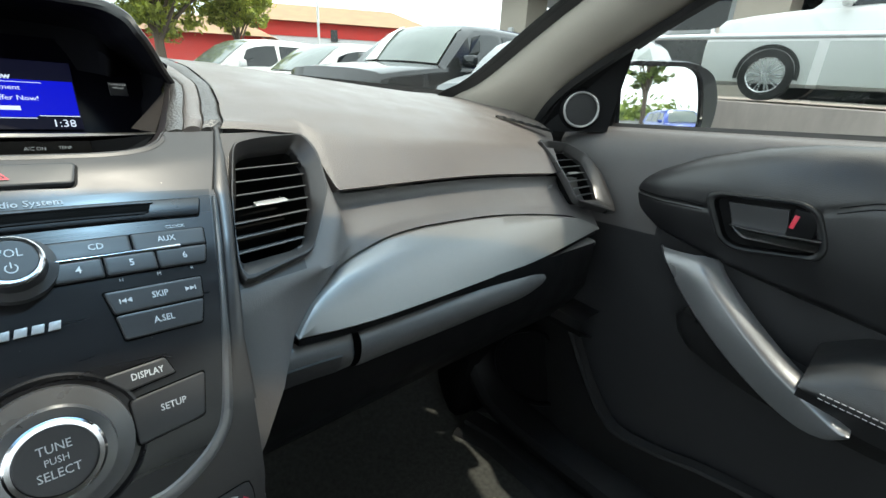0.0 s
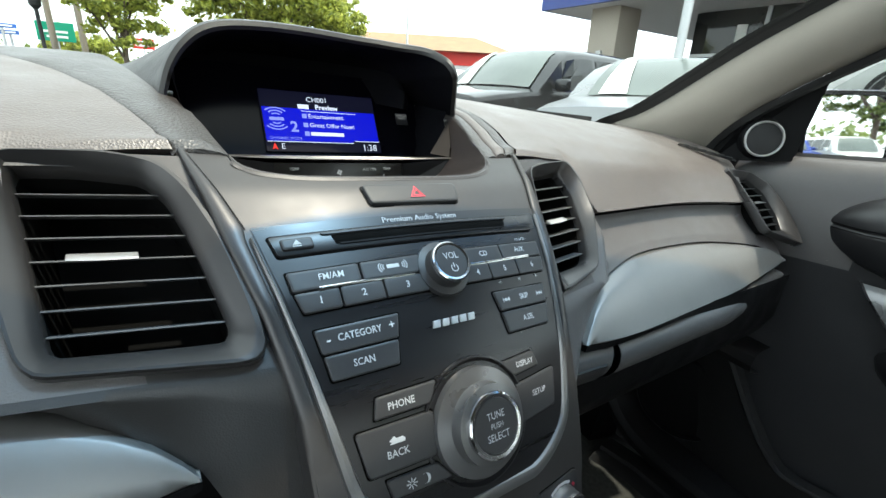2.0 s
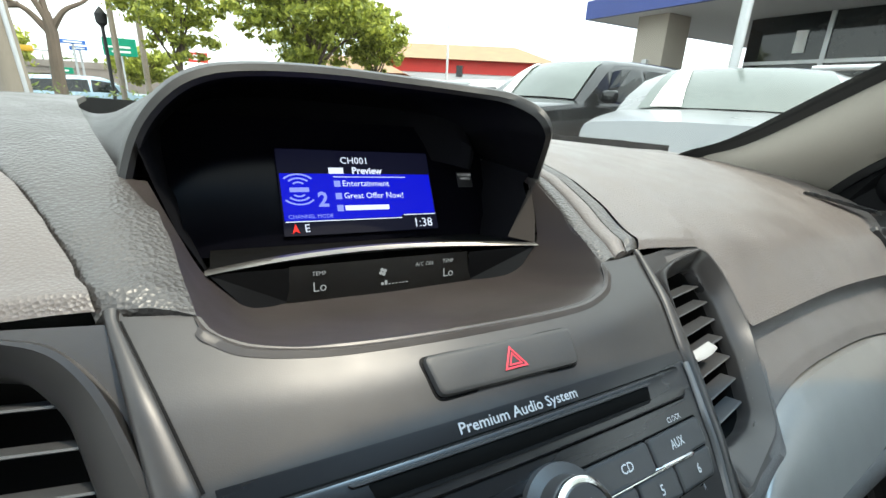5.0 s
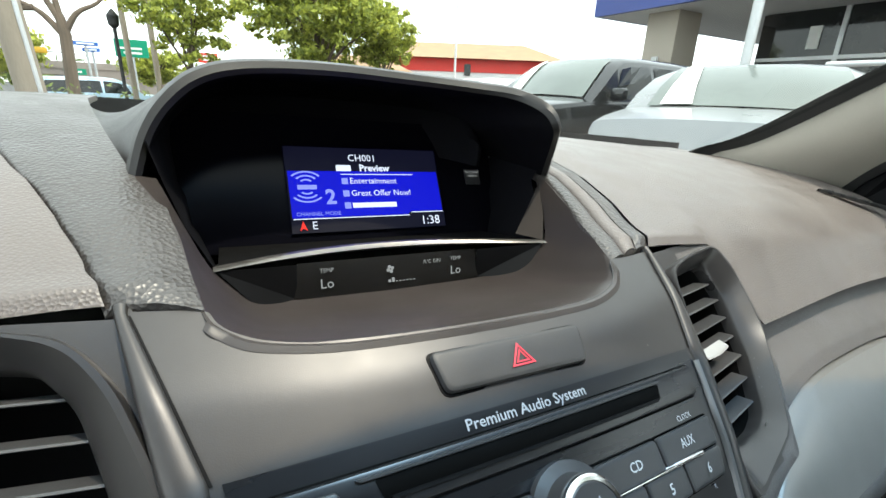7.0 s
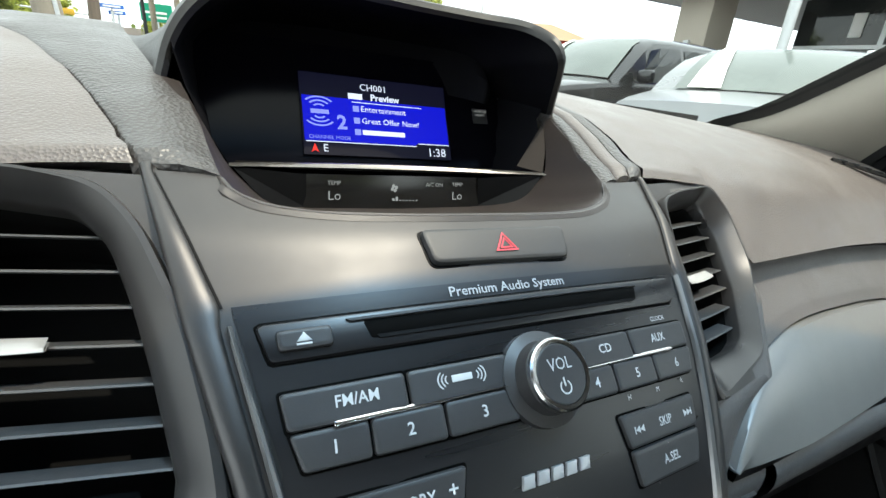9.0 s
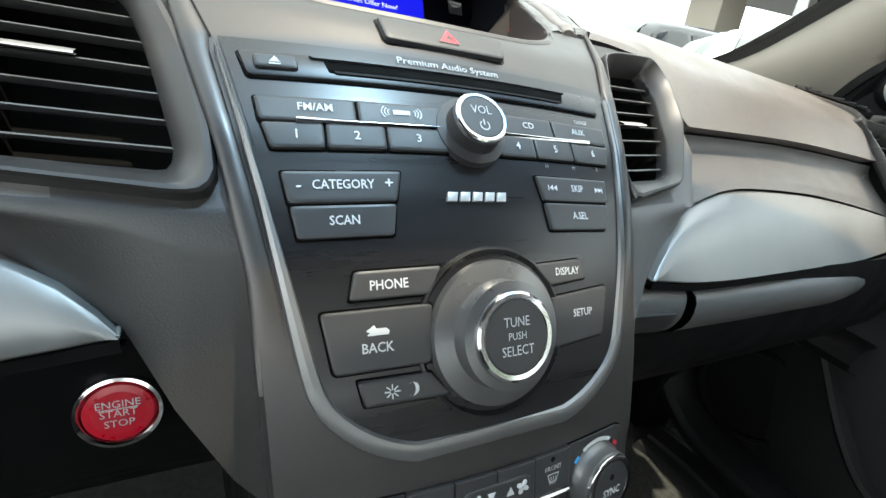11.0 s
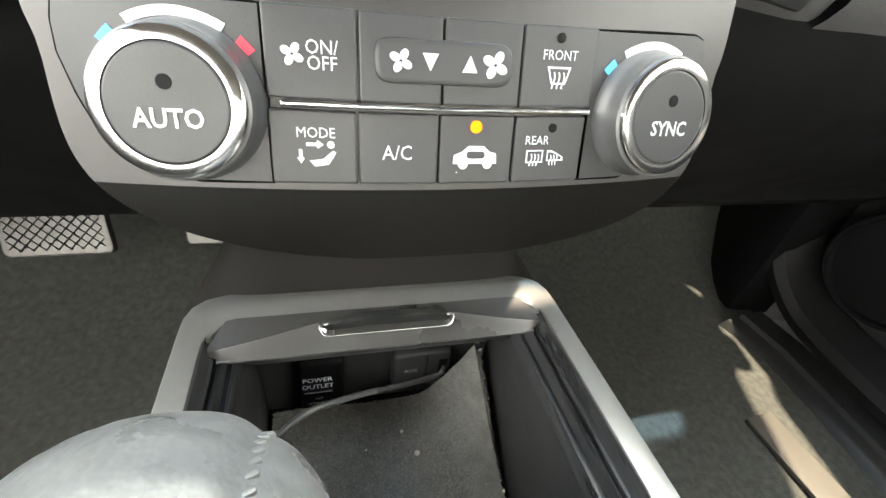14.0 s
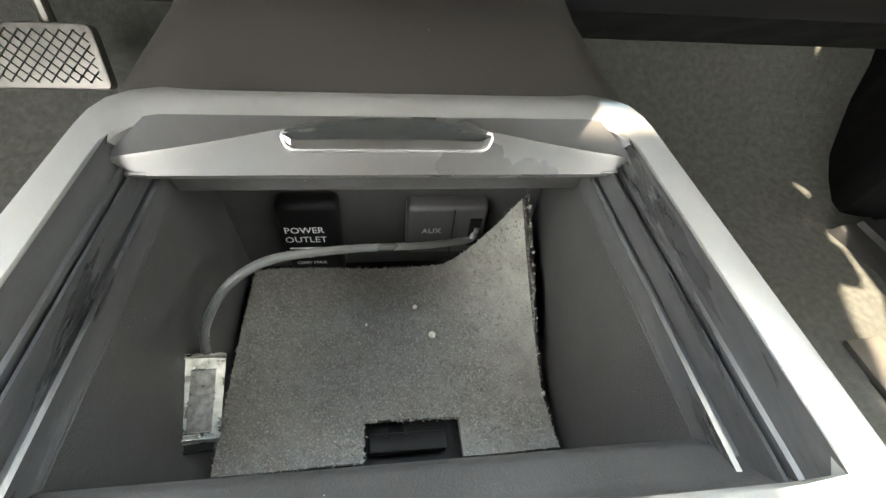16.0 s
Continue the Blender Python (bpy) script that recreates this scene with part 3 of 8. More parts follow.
# silver strips with their folded edge
for side, name in ((1, "silver_strip"), (-1, "silver_strip")):
    rows = []
    xs = [0.1335, 0.14, 0.15, 0.165, 0.183] + list(np.linspace(0.2, 0.62, 30)) + [0.635, 0.644, 0.648]
    for x in xs:
        lo, hi = trim_low(x), trim_top(x)
        fold = float(np.interp(x, [0.133, 0.16, 0.2, 0.257, 0.32, 0.381, 0.48, 0.574, 0.65], [0.93, 0.90, 0.80, 0.70, 0.64, 0.63, 0.74, 0.93, 0.98]))
        near = min(1, max(0, (x - 0.140) / 0.07))
        mid = lo.lerp(hi, fold) + Vector((0, -0.003, 0.002)) * near
        out = Vector((0, -0.004, 0.001)) * (0.25 + 0.75 * near)
        line = [lo + Vector((0, 0.006, 0.001)), lo + out * 0.6, lo + out + Vector((0, 0, 0.0012)), lo.lerp(mid, 0.5) + out + Vector((0, -0.0012, 0)), mid + out * 0.6,
                mid.lerp(hi, 0.3) + out * 0.3, hi + Vector((0, -0.0005, -0.001)), hi + Vector((0, 0.008, -0.002))]
        rows.append([mirrored(p, side) for p in line])
    part(name, grid(rows), STRIP, dashboard, "satin silver painted trim strip", angle=40 if side > 0 else 80)
    # dark lip under the strip
    rows = []
    for x in xs:
        lo = trim_low(x)
        rows.append([mirrored(lo + Vector(d), side) for d in ((0, 0.004, 0.0), (0, -0.001, -0.001), (0, -0.001, -0.006), (0, 0.010, -0.008))])
    part("strip_lip", grid(rows), BLACK, dashboard)

# glovebox door with a padded top edge, and its latch block
GLOVE = material("glovebox_vinyl", (0.064, 0.063, 0.064), 0.44, bump=0.25, grain=900, cells=True, vary=0.1, scale=25, dust=0.01)
rows = []
for x in list(np.linspace(0.187, 0.60, 28)) + [0.610, 0.618, 0.624, 0.628]:
    k = max(0, (x - 0.45) / 0.2)
    top, y0 = trim_low(x).z - 0.008, trim_low(x).y
    drop = 1 - 0.75 * max(0, (x - 0.55) / 0.078) ** 2
    sec = [(0.016, 0.0), (0.003, -0.0008), (-0.0015, -0.0030), (-0.0040, -0.0075), (-0.0050, -0.014), (-0.0045, -0.021), (-0.002, -0.028), (0.003, -0.035), (0.011, -0.043), (0.022, -0.052), (0.045, -0.062), (0.12, -0.072)]
    rows.append([Vector((x, y0 + dy - 0.009 * min(1, max(0, (x - 0.22) / 0.2)) * (dy < 0.04), top + dz * drop)) for dy, dz in sec])
part("glovebox_door", grid(rows), GLOVE, dashboard, "black grained glovebox door", angle=60)
latch_sec = [(0.016, 0.0), (0.004, -0.0008), (0.0005, -0.0030), (-0.0015, -0.0075), (-0.0022, -0.014), (-0.0016, -0.021), (0.0008, -0.028), (0.005, -0.035), (0.011, -0.041), (0.022, -0.047), (0.045, -0.050)]
rows = []
for x, back, drop in ((0.100, 0, 1), (0.140, 0, 1), (0.170, 0, 1), (0.1775, 0.0002, 1), (0.1805, 0.0010, 0.98), (0.1825, 0.0028, 0.94), (0.1835, 0.006, 0.90), (0.1838, 0.014, 0.86)):
    rows.append([Vector((x + 0.004 * max(0, -dz - 0.012) / 0.02 * (1 if x > 0.17 else 0), trim_low(max(x, 0.14)).y + dy + back, trim_low(max(x, 0.14)).z - 0.008 + dz * drop)) for dy, dz in latch_sec])
latch = part("glovebox_latch", grid(rows), GLOVE, dashboard, "black glovebox latch block", angle=50)
rows = []
for x in (0.108, 0.130, 0.150, 0.1690, 0.1720, 0.1728):
    out = -0.0012 if x < 0.172 else 0.003
    rows.append([Vector((x, trim_low(max(x, 0.14)).y + dy + out, trim_low(max(x, 0.14)).z - 0.008 + dz)) for dy, dz in ((0.003, -0.0145), (-0.0030, -0.0147), (-0.0026, -0.0170), (-0.0016, -0.021), (0.0006, -0.028), (0.0042, -0.034), (0.0120, -0.0375))])
part("latch_button", grid(rows), DOOR_TRIM, latch, "black latch button", angle=30)

# lower dash panels
for side, name in ((1, "passenger_lower_panel"), (-1, "driver_knee_panel")):
    rows = []
    for x in np.linspace(0.088, 0.585 if side > 0 else 0.69, 20):
        z0 = 0.985 if side > 0 else 1.03
        y0 = 0.262 if side > 0 else 0.268
        sec = [(y0, 1.05), (y0 - 0.002, z0), (0.272, 0.955), (0.298, 0.915), (0.330, 0.880), (0.355, 0.853), (0.358, 0.846), (0.366, 0.842), (0.412, 0.804), (0.425, 0.800), (0.62, 0.84)]
        if side < 0:
            sec = [(0.272, 1.06), (0.2765, 1.03), (0.283, 0.985), (0.290, 0.955), (0.32, 0.915), (0.355, 0.870), (0.380, 0.838), (0.392, 0.826), (0.42, 0.826), (0.62, 0.87)]
        rows.append([Vector((x * side, y, z)) for y, z in sec])
    part(name, grid(rows), BLACK, dashboard, "black lower dash panel")

# ---- start button ----
start = thing("engine_start_button", "round red engine start button with a chrome ring", "push button")
m = Matrix.Translation((-0.1425, 0.2735, 1.0065)) @ Matrix.Rotation(radians(75), 4, "X") @ Matrix.Scale(0.82, 4)
part("ring", revolve([(0.0205, -0.008), (0.0205, 0.0), (0.0195, 0.0022), (0.0178, 0.0026), (0.0168, 0.0012), (0.0168, -0.004)], 48, m), CHROME, start, "chrome ring")
cap = part("cap", disc_cap(revolve([(0.0166, -0.006), (0.0166, 0.0), (0.0155, 0.0016), (0.012, 0.0022)], 40, m), 0.012, 0.0022, 40, m), RED_GLOSS, start, "glossy red cap")
for word, v in (("ENGINE", 0.0052), ("START", 0.0), ("STOP", -0.0056)):
    letters(word, 0.0056, lambda a, b, v=v: m @ Vector((a, b + v, 0.0026)), parent=cap)
bm = bmesh.new()
box(bm, (0, 0.0026, 0.0025), (0.017, 0.0005, 0.0003), m)
part("rule", bm, INK, cap)

# ---- display unit ----
display = thing("display_unit", "hooded dashboard display with a lit blue audio screen", "display")
HOOD = [(-0.1262, 0.4455, 1.202), (-0.119, 0.449, 1.226), (-0.108, 0.453, 1.243), (-0.093, 0.457, 1.2545), (-0.07, 0.4605, 1.2605), (-0.03, 0.4625, 1.2635), (0.02, 0.4625, 1.2635),
        (0.058, 0.452, 1.2630), (0.0775, 0.435, 1.2620), (0.0885, 0.419, 1.2558), (0.0940, 0.4135, 1.2465), (0.1015, 0.4205, 1.2370), (0.1140, 0.4365, 1.2180), (0.1238, 0.4485, 1.2055)]
lip = smooth_line(HOOD, 5)
rows = [[Vector((p.x * 0.955, p.y + 0.0015, 1.205 + (p.z - 1.205) * 0.90)) for p in lip], [Vector((p.x * 0.975, p.y - 0.001, 1.205 + (p.z - 1.205) * 0.945)) for p in lip],
        [Vector((p.x * 0.997, p.y + 0.0005, p.z)) for p in lip], [Vector((p.x * 1.006, p.y + 0.006, p.z + 0.001)) for p in lip]]
for dy, sx, dz, wide, foot in ((0.015, 1.008, 0.0005, 1.032, 1.2045), (0.03, 1.012, 0.0, 1.065, 1.2085), (0.06, 1.02, -0.003, 1.125, 1.2150), (0.09, 1.03, -0.007, 1.18, 1.2200), (0.12, 1.04, -0.012, 1.23, 1.2220), (0.18, 1.06, -0.024, 1.32, 1.2205), (0.26, 1.10, -0.045, 1.44, 1.2110), (0.34, 1.15, -0.066, 1.58, 1.1980)):
    row = []
    for p in lip:
        w = min(1, max(0, (1.2635 - p.z) / 0.0615))
        flat = w ** 1.3
        row.append(Vector((p.x * (sx + (wide - sx) * w ** 0.8), p.y + dy + 0.004 * w, (p.z + dz) * (1 - flat) + foot * flat)))
    rows.append(row)
part("hood", grid(rows), HOODED, display, "black grained hood over the screen", angle=40)
rows = [[Vector((p.x * 0.955, p.y + 0.0015, 1.205 + (p.z - 1.205) * 0.90)) for p in lip], [Vector((p.x * 0.93, p.y + 0.05, 1.205 + (p.z - 1.205) * 0.80)) for p in lip],
        [Vector((p.x * 0.90, p.y + 0.078, 1.205 + (p.z - 1.205) * 0.60)) for p in lip], [Vector((p.x * 0.88, p.y + 0.066, 1.205 + (p.z - 1.205) * 0.40)) for p in lip], [Vector((p.x * 0.86, p.y + 0.064, 1.205 + (p.z - 1.205) * 0.05)) for p in lip]]
BLACK_LINING = material("lining_black", (0.0065, 0.0065, 0.008), 0.8, spec=0.05)
part("hood_lining", grid(rows), BLACK_LINING, display, "matt black lining inside the hood")

for side in (-1, 1):
    rows = [[Vector((side * x, y, z)) for x, y, z in line] for line in (((0.1165, 0.4455, 1.222), (0.112, 0.452, 1.203), (0.104, 0.430, 1.187), (0.094, 0.416, 1.172), (0.078, 0.420, 1.150)),
                                                                       ((0.106, 0.540, 1.240), (0.105, 0.535, 1.205), (0.103, 0.52, 1.185), (0.100, 0.50, 1.165), (0.09, 0.49, 1.14)))]
    part("cheek_lining", grid(rows), BLACK_LINING, display)
low_l = smooth_line([(0.1165, 0.4462, 1.2055), (0.1048, 0.4262, 1.1890), (0.0950, 0.4105, 1.1742)], 6)
up_l = smooth_line([(0.1160, 0.4470, 1.2055), (0.0990, 0.4345, 1.1905), (0.0813, 0.4220, 1.1752)], 6)
part("shroud_cheek", grid([[a.lerp(b, t) for t in (0, 0.5, 1)] for a, b in zip(low_l, up_l)]), material("matt_brown_plastic", (0.030, 0.026, 0.024), 0.75, spec=0.06, bump=0.1, grain=2000), display, "brown-black inner cheek of the shroud")
# screen plane: lower edge near, upper edge further away
SC_O, SC_R, SC_U = Vector((0.004, 0.484, 1.1825)), Vector((1, 0, 0)), Vector((0, 0.55, 0.835)).normalized()
scr = flat_plane(SC_O, SC_R, SC_U)
bm = bmesh.new()
bm.faces.new([bm.verts.new(scr(a, b, -0.002)) for a, b in ((-0.118, -0.03), (0.112, -0.03), (0.108, 0.058), (-0.114, 0.058))])
part("face_panel", bm, material("smoked_black_panel", (0.003, 0.003, 0.005), 0.16, spec=0.08, vary=0.1, scale=30, rough_vary=0.03), display, "smoked black face panel")
screen = bmesh.new()
screen.faces.new([screen.verts.new(scr(a, b)) for a, b in ((-0.0525, -0.021), (0.0545, -0.021), (0.0545, 0.036), (-0.0525, 0.036))])
screen = part("screen", screen, SCREEN_DARK, display, "lit screen with a blue audio page")
bm = bmesh.new()
bm.faces.new([bm.verts.new(scr(a, b, 0.0003)) for a, b in ((-0.0515, -0.0115), (0.026, -0.0115), (0.0285, -0.0095), (0.0535, -0.0095), (0.0535, 0.0195), (-0.0515, 0.0195))])
part("page", bm, SCREEN_BLUE, screen, "blue page")


def on_screen(u, v):
    return lambda a, b: scr(u + a, v + b, 0.0008)


def bars(parent, mat, spots, name="bar"):
    """Plain bars in place of writing: u, v, width, height on the screen."""
    for u, v, w, h in spots:
        bm = bmesh.new()
        bm.faces.new([bm.verts.new(scr(u + a * w / 2, v + b * h / 2, 0.0008)) for a, b in ((-1, -1), (1, -1), (1, 1), (-1, 1))])
        part(name, bm, mat, parent)


letters("CH001", 0.0068, on_screen(-0.002, 0.0285), "channel", SCREEN_WHITE, screen, align="CENTER")
letters("Preview", 0.0066, on_screen(0.006, 0.0215), "title", SCREEN_WHITE, screen, bold=0.03, align="CENTER")
letters("Entertainment", 0.0058, on_screen(-0.0125, 0.0125), "line", SCREEN_WHITE, screen, align="LEFT")
letters("Great Offer Now!", 0.0058, on_screen(-0.0125, 0.0040), "line", SCREEN_WHITE, screen, align="LEFT")
letters("CHANNEL MODE", 0.0036, on_screen(-0.035, -0.0092), "mode", SCREEN_PALE, screen)
letters("2", 0.0135, on_screen(-0.0262, 0.0015), "number", SCREEN_PALE, screen, bold=0.03)
letters("E", 0.0072, on_screen(-0.0385, -0.0168), "heading", SCREEN_WHITE, screen)
letters("1:38", 0.0088, on_screen(0.0425, -0.0165), "clock", SCREEN_WHITE, screen)
bars(screen, SCREEN_WHITE, [(-0.0155, 0.0215, 0.010, 0.0042), (0.003, -0.0042, 0.031, 0.0034)])
bars(screen, SCREEN_PALE, [(-0.0158, 0.0125, 0.0042, 0.0042), (-0.0158, 0.0040, 0.0042, 0.0042), (-0.0158, -0.0042, 0.0042, 0.0042), (-0.0405, 0.0085, 0.012, 0.0030)], "icon")
bars(screen, SCREEN_WHITE, [(0.008, 0.0172, 0.052, 0.0005), (-0.012, -0.0122, 0.078, 0.0006), (0.041, -0.0102, 0.025, 0.0006)], "rule")
for k in range(3):
    for up in (1, -1):
        bm = bmesh.new()
        r0 = 0.0028 + 0.0028 * k
        arc = np.linspace(radians(40), radians(140), 10)
        outer = [scr(-0.0408 + (r0 + 0.0011) * 1.25 * math.cos(a), 0.0088 + up * (0.0015 + (r0 + 0.0011) * 0.95 * math.sin(a)), 0.0008) for a in arc]
        inner = [scr(-0.0408 + r0 * 1.25 * math.cos(a), 0.0088 + up * (0.0015 + r0 * 0.95 * math.sin(a)), 0.0008) for a in arc]
        part("signal_arc", grid([outer, inner], bm), SCREEN_PALE, screen)
bm = bmesh.new()
bm.faces.new([bm.verts.new(scr(-0.0455 + a, -0.0168 + b, 0.0008)) for a, b in ((-0.0024, -0.003), (0, -0.0014), (0.0024, -0.003), (0, 0.0034))])
part("compass_arrow", bm, SCREEN_RED, screen)
flag = bmesh.new()
box(flag, (0, 0, 0), (0.013, 0.012, 0.0012), Matrix.Translation(scr(0.0845, 0.016, 0)) @ Matrix((SC_R, SC_U, SC_R.cross(SC_U))).transposed().to_4x4(), 0.0004)
flag = part("airbag_lamp", flag, BUTTON, display, "unlit passenger airbag lamp")
letters("PASSENGER", 0.0024, lambda a, b: scr(0.0845 + a, 0.0195 + b, 0.0009), mat=LCD_GREY, parent=flag)
letters("AIRBAG", 0.0024, lambda a, b: scr(0.0845 + a, 0.0165 + b, 0.0009), mat=LCD_GREY, parent=flag)

# silver blade under the screen
rows = []
for x in np.linspace(-0.0945, 0.0945, 41):
    q = (x / 0.0945) ** 2
    y, z = 0.4405 - 0.034 * q, 1.1655 + 0.0085 * q
    t = 0.0021 * (1 - q) + 0.0004
    rows.append([Vector((x, y + d[0], z + d[1] * t)) for d in ((0.004, 0.7), (0.0008, 0.8), (-0.0002, 0.4), (-0.0010, 0.0), (-0.0004, -0.5), (0.001, -0.9), (0.004, -0.9))])
part("blade", grid(rows), STEEL, display, "thin silver blade under the screen")
rows = []
for x in np.linspace(-0.0945, 0.0945, 41):
    q = (x / 0.0945) ** 2
    y, z = 0.4445 - 0.034 * q, 1.1662 + 0.0085 * q
    rows.append([Vector((x, y - 0.001, z - 0.0016)), Vector((x, y - 0.0014, z - 0.0004)), Vector((x * 0.97, y + 0.012, z - 0.004)), Vector((x * 0.94, max(y + 0.02, 0.476), 1.1585))])
part("blade_shelf", grid(rows), material("shelf_black", (0.003, 0.003, 0.003), 0.8, spec=0.1), display, "black shelf behind the blade")
# climate readout below the blade
lo_pl = flat_plane((0, 0.4235, 1.1545), (1, 0, 0), (0, 0.25, 0.97))
bm = bmesh.new()
bm.faces.new([bm.verts.new(lo_pl(a, b, -0.001)) for a, b in ((-0.06, -0.0095), (0.06, -0.0095), (0.055, 0.011), (-0.055, 0.011))])
readout = part("climate_readout", bm, material("smoked_readout", (0.006, 0.006, 0.006), 0.15, vary=0.1, scale=40, rough_vary=0.03), display, "dark climate readout with pale digits")
for u in (-0.040, 0.040):
    letters("TEMP", 0.0032, lambda a, b, u=u: lo_pl(u + a, 0.0062 + b), mat=LCD_GREY, parent=readout)
    letters("Lo", 0.0075, lambda a, b, u=u: lo_pl(u + a, -0.0012 + b), mat=LCD_GREY, parent=readout)
letters("A/C ON", 0.0034, lambda a, b: lo_pl(0.0235 + a, 0.0058 + b), mat=LCD_GREY, parent=readout)
for k in range(8):
    bm = bmesh.new()
    w, h = (0.0016, 0.0016 + 0.0010 * k) if k < 2 else (0.0012, 0.0006)
    bm.faces.new([bm.verts.new(lo_pl(-0.004 + 0.0022 * k + a * w / 2, -0.0042 + (b + 1) * h / 2)) for a, b in ((-1, -1), (1, -1), (1, 1), (-1, 1))])
    part("level_bar", bm, LCD_GREY, readout)
bm = bmesh.new()
for k in range(4):
    a0 = k * math.pi / 2 + 0.4
    c = (-0.0035 + 0.0014 * math.cos(a0), 0.0035 + 0.0014 * math.sin(a0))
    bm.faces.new([bm.verts.new(lo_pl(c[0] + 0.0011 * math.cos(t), c[1] + 0.0011 * math.sin(t))) for t in np.linspace(0, 2 * math.pi, 9)[:-1]])
part("fan_symbol", bm, LCD_GREY, readout)
for sx in (-1, 1):
    bm = bmesh.new()
    bm.faces.new([bm.verts.new(Vector((sx * x, y, z))) for x, y, z in ((0.0555, 0.4235, 1.146), (0.0555, 0.4255, 1.165), (0.093, 0.408, 1.173), (0.075, 0.403, 1.152))])
    part("readout_cheek", bm, BLACK, display)

# brown shroud: a dish from the strips and the stack's top down to the readout
half_in = [(0.114, 0.450, 1.2045), (0.104, 0.425, 1.1885), (0.0955, 0.410, 1.1745), (0.0865, 0.4095, 1.1640), (0.078, 0.412, 1.156), (0.069, 0.4165, 1.151), (0.055, 0.4213, 1.147), (0.028, 0.4222, 1.146)]
left_out = [strip_inner(0.446, -1), strip_inner(0.405, -1), strip_inner(0.372, -1)] + [mirrored(stack(-x, s, 0.0007), -1) for x, s in ((0.0990, 0.0), (0.0937, 0.0074), (0.0835, 0.0135), (0.061, 0.0182), (0.030, 0.0202))]
right_out = [strip_inner(0.446, 1), strip_inner(0.405, 1), strip_inner(0.368, 1)] + [stack(x, s, 0.0007) for x, s in ((0.0850, 0.0), (0.0805, 0.0074), (0.0725, 0.0138), (0.055, 0.0190), (0.030, 0.0206))]
out_line = smooth_line([mirrored(p, -1) for p in left_out] + [stack(0, 0.0208, 0.0007)] + right_out[::-1], 6)
in_line = smooth_line([(-x, y, z) for x, y, z in half_in] + [(0, 0.4225, 1.1455)] + [Vector(p) for p in half_in[::-1]], 6)
skirt = []
for p in out_line:
    on = -0.0990 < p.x < 0.0850 and p.y < 0.352
    skirt.append(p + Vector((0.0016 * p.x / 0.09, -0.0022, -0.0018)) if on else p + Vector((0, 0, -0.004)))
rows = [skirt, [p + Vector((0.0004 * p.x / 0.09, -0.0006, -0.0002)) for p in out_line]]
for a in np.linspace(0.012, 1, 15):
    row = []
    for i, (p, q) in enumerate(zip(out_line, in_line)):
        t = abs(2 * i / (len(out_line) - 1) - 1)
        mid = p.lerp(q, a)
        mid.z += (0.0012 * min(1, a / 0.05) * (1 - a) - 0.007 * math.sin(math.pi * a)) * max(0, 1 - t * 1.1)
        row.append(mid)
    rows.append(row)
part("shroud", grid(rows), SHROUD, display, "brown-black plastic shroud round the readout", angle=45)

# ---- hazard switch ----
hazard = thing("hazard_switch", "dark grey hazard light switch with a red triangle", "switch")
cap = part("cap", slab(rounded([(-0.0335, 0.0287), (0.0345, 0.0292), (0.0315, 0.0440), (-0.0312, 0.0430)], 0.003), stack, -0.003, 0.0030, 0.0012), BUTTON, hazard)
part("recess", slab(rounded([(-0.0347, 0.0278), (0.0357, 0.0282), (0.0325, 0.0450), (-0.0322, 0.0441)], 0.0035), stack, -0.004, 0.0003, 0.0002), BLACK, hazard)
for r, w in ((0.0062, 0.0006), (0.0036, 0.0005)):
    tri = [Vector((0.001 + r * math.sin(a), 0.0372 - r * math.cos(a) * 0.88)) for a in (0, 2 * math.pi / 3, 4 * math.pi / 3)]
    cen = sum(tri, Vector((0, 0))) / 3
    bm = bmesh.new()
    outer, inner = tri + tri[:1], [cen + (p - cen) * (1 - 2.4 * w / r) for p in tri + tri[:1]]
    part("triangle", grid([[stack(p.x, p.y, 0.0033) for p in outer], [stack(p.x, p.y, 0.0033) for p in inner]], bm), RED_INK, cap, "red outlined triangle")

# ---- radio ----
radio = thing("car_radio", "black brushed car radio panel with buttons, slot and two knobs", "car radio")
rows = []
for s in list(np.linspace(0.0507, 0.2, 50)) + list(np.linspace(0.2015, 0.2155, 10)):
    w = panel_half(s + 0.006 if s < 0.1 else s)
    rows.append([stack(x, s, 0.0008) for x in np.linspace(-w, w, 25)])
part("panel", grid(rows), RADIO, radio, "brushed black panel")
line = [(panel_half(s), s) for s in list(np.linspace(0.0567, 0.18, 40)) + list(np.linspace(0.182, 0.2155, 40))]
ring_path = [(-w, s) for w, s in line] + [(w, s) for w, s in reversed(line)]
rows = []
for i, (x, s) in enumerate(ring_path):
    a, b = ring_path[max(0, i - 1)], ring_path[min(len(ring_path) - 1, i + 1)]
    d = Vector((b[0] - a[0], b[1] - a[1])).normalized()
    o = Vector((-d.y, d.x))
    width = float(np.interp(s, [0.0567, 0.12, 0.185, 0.2155], [0.0016, 0.0028, 0.0062, 0.0080]))
    rows.append([stack(x + o.x * k * width, s + o.y * k * width, h) for k, h in ((-0.05, 0.0005), (0.1, 0.0022), (0.5, 0.0030), (0.9, 0.0022), (1.05, -0.0006))])
part("bezel", grid(rows), material("dark_silver_bezel", (0.17, 0.17, 0.172), 0.36, metal=0.7, vary=0.08, scale=40), radio, "dark silver bezel round the panel")

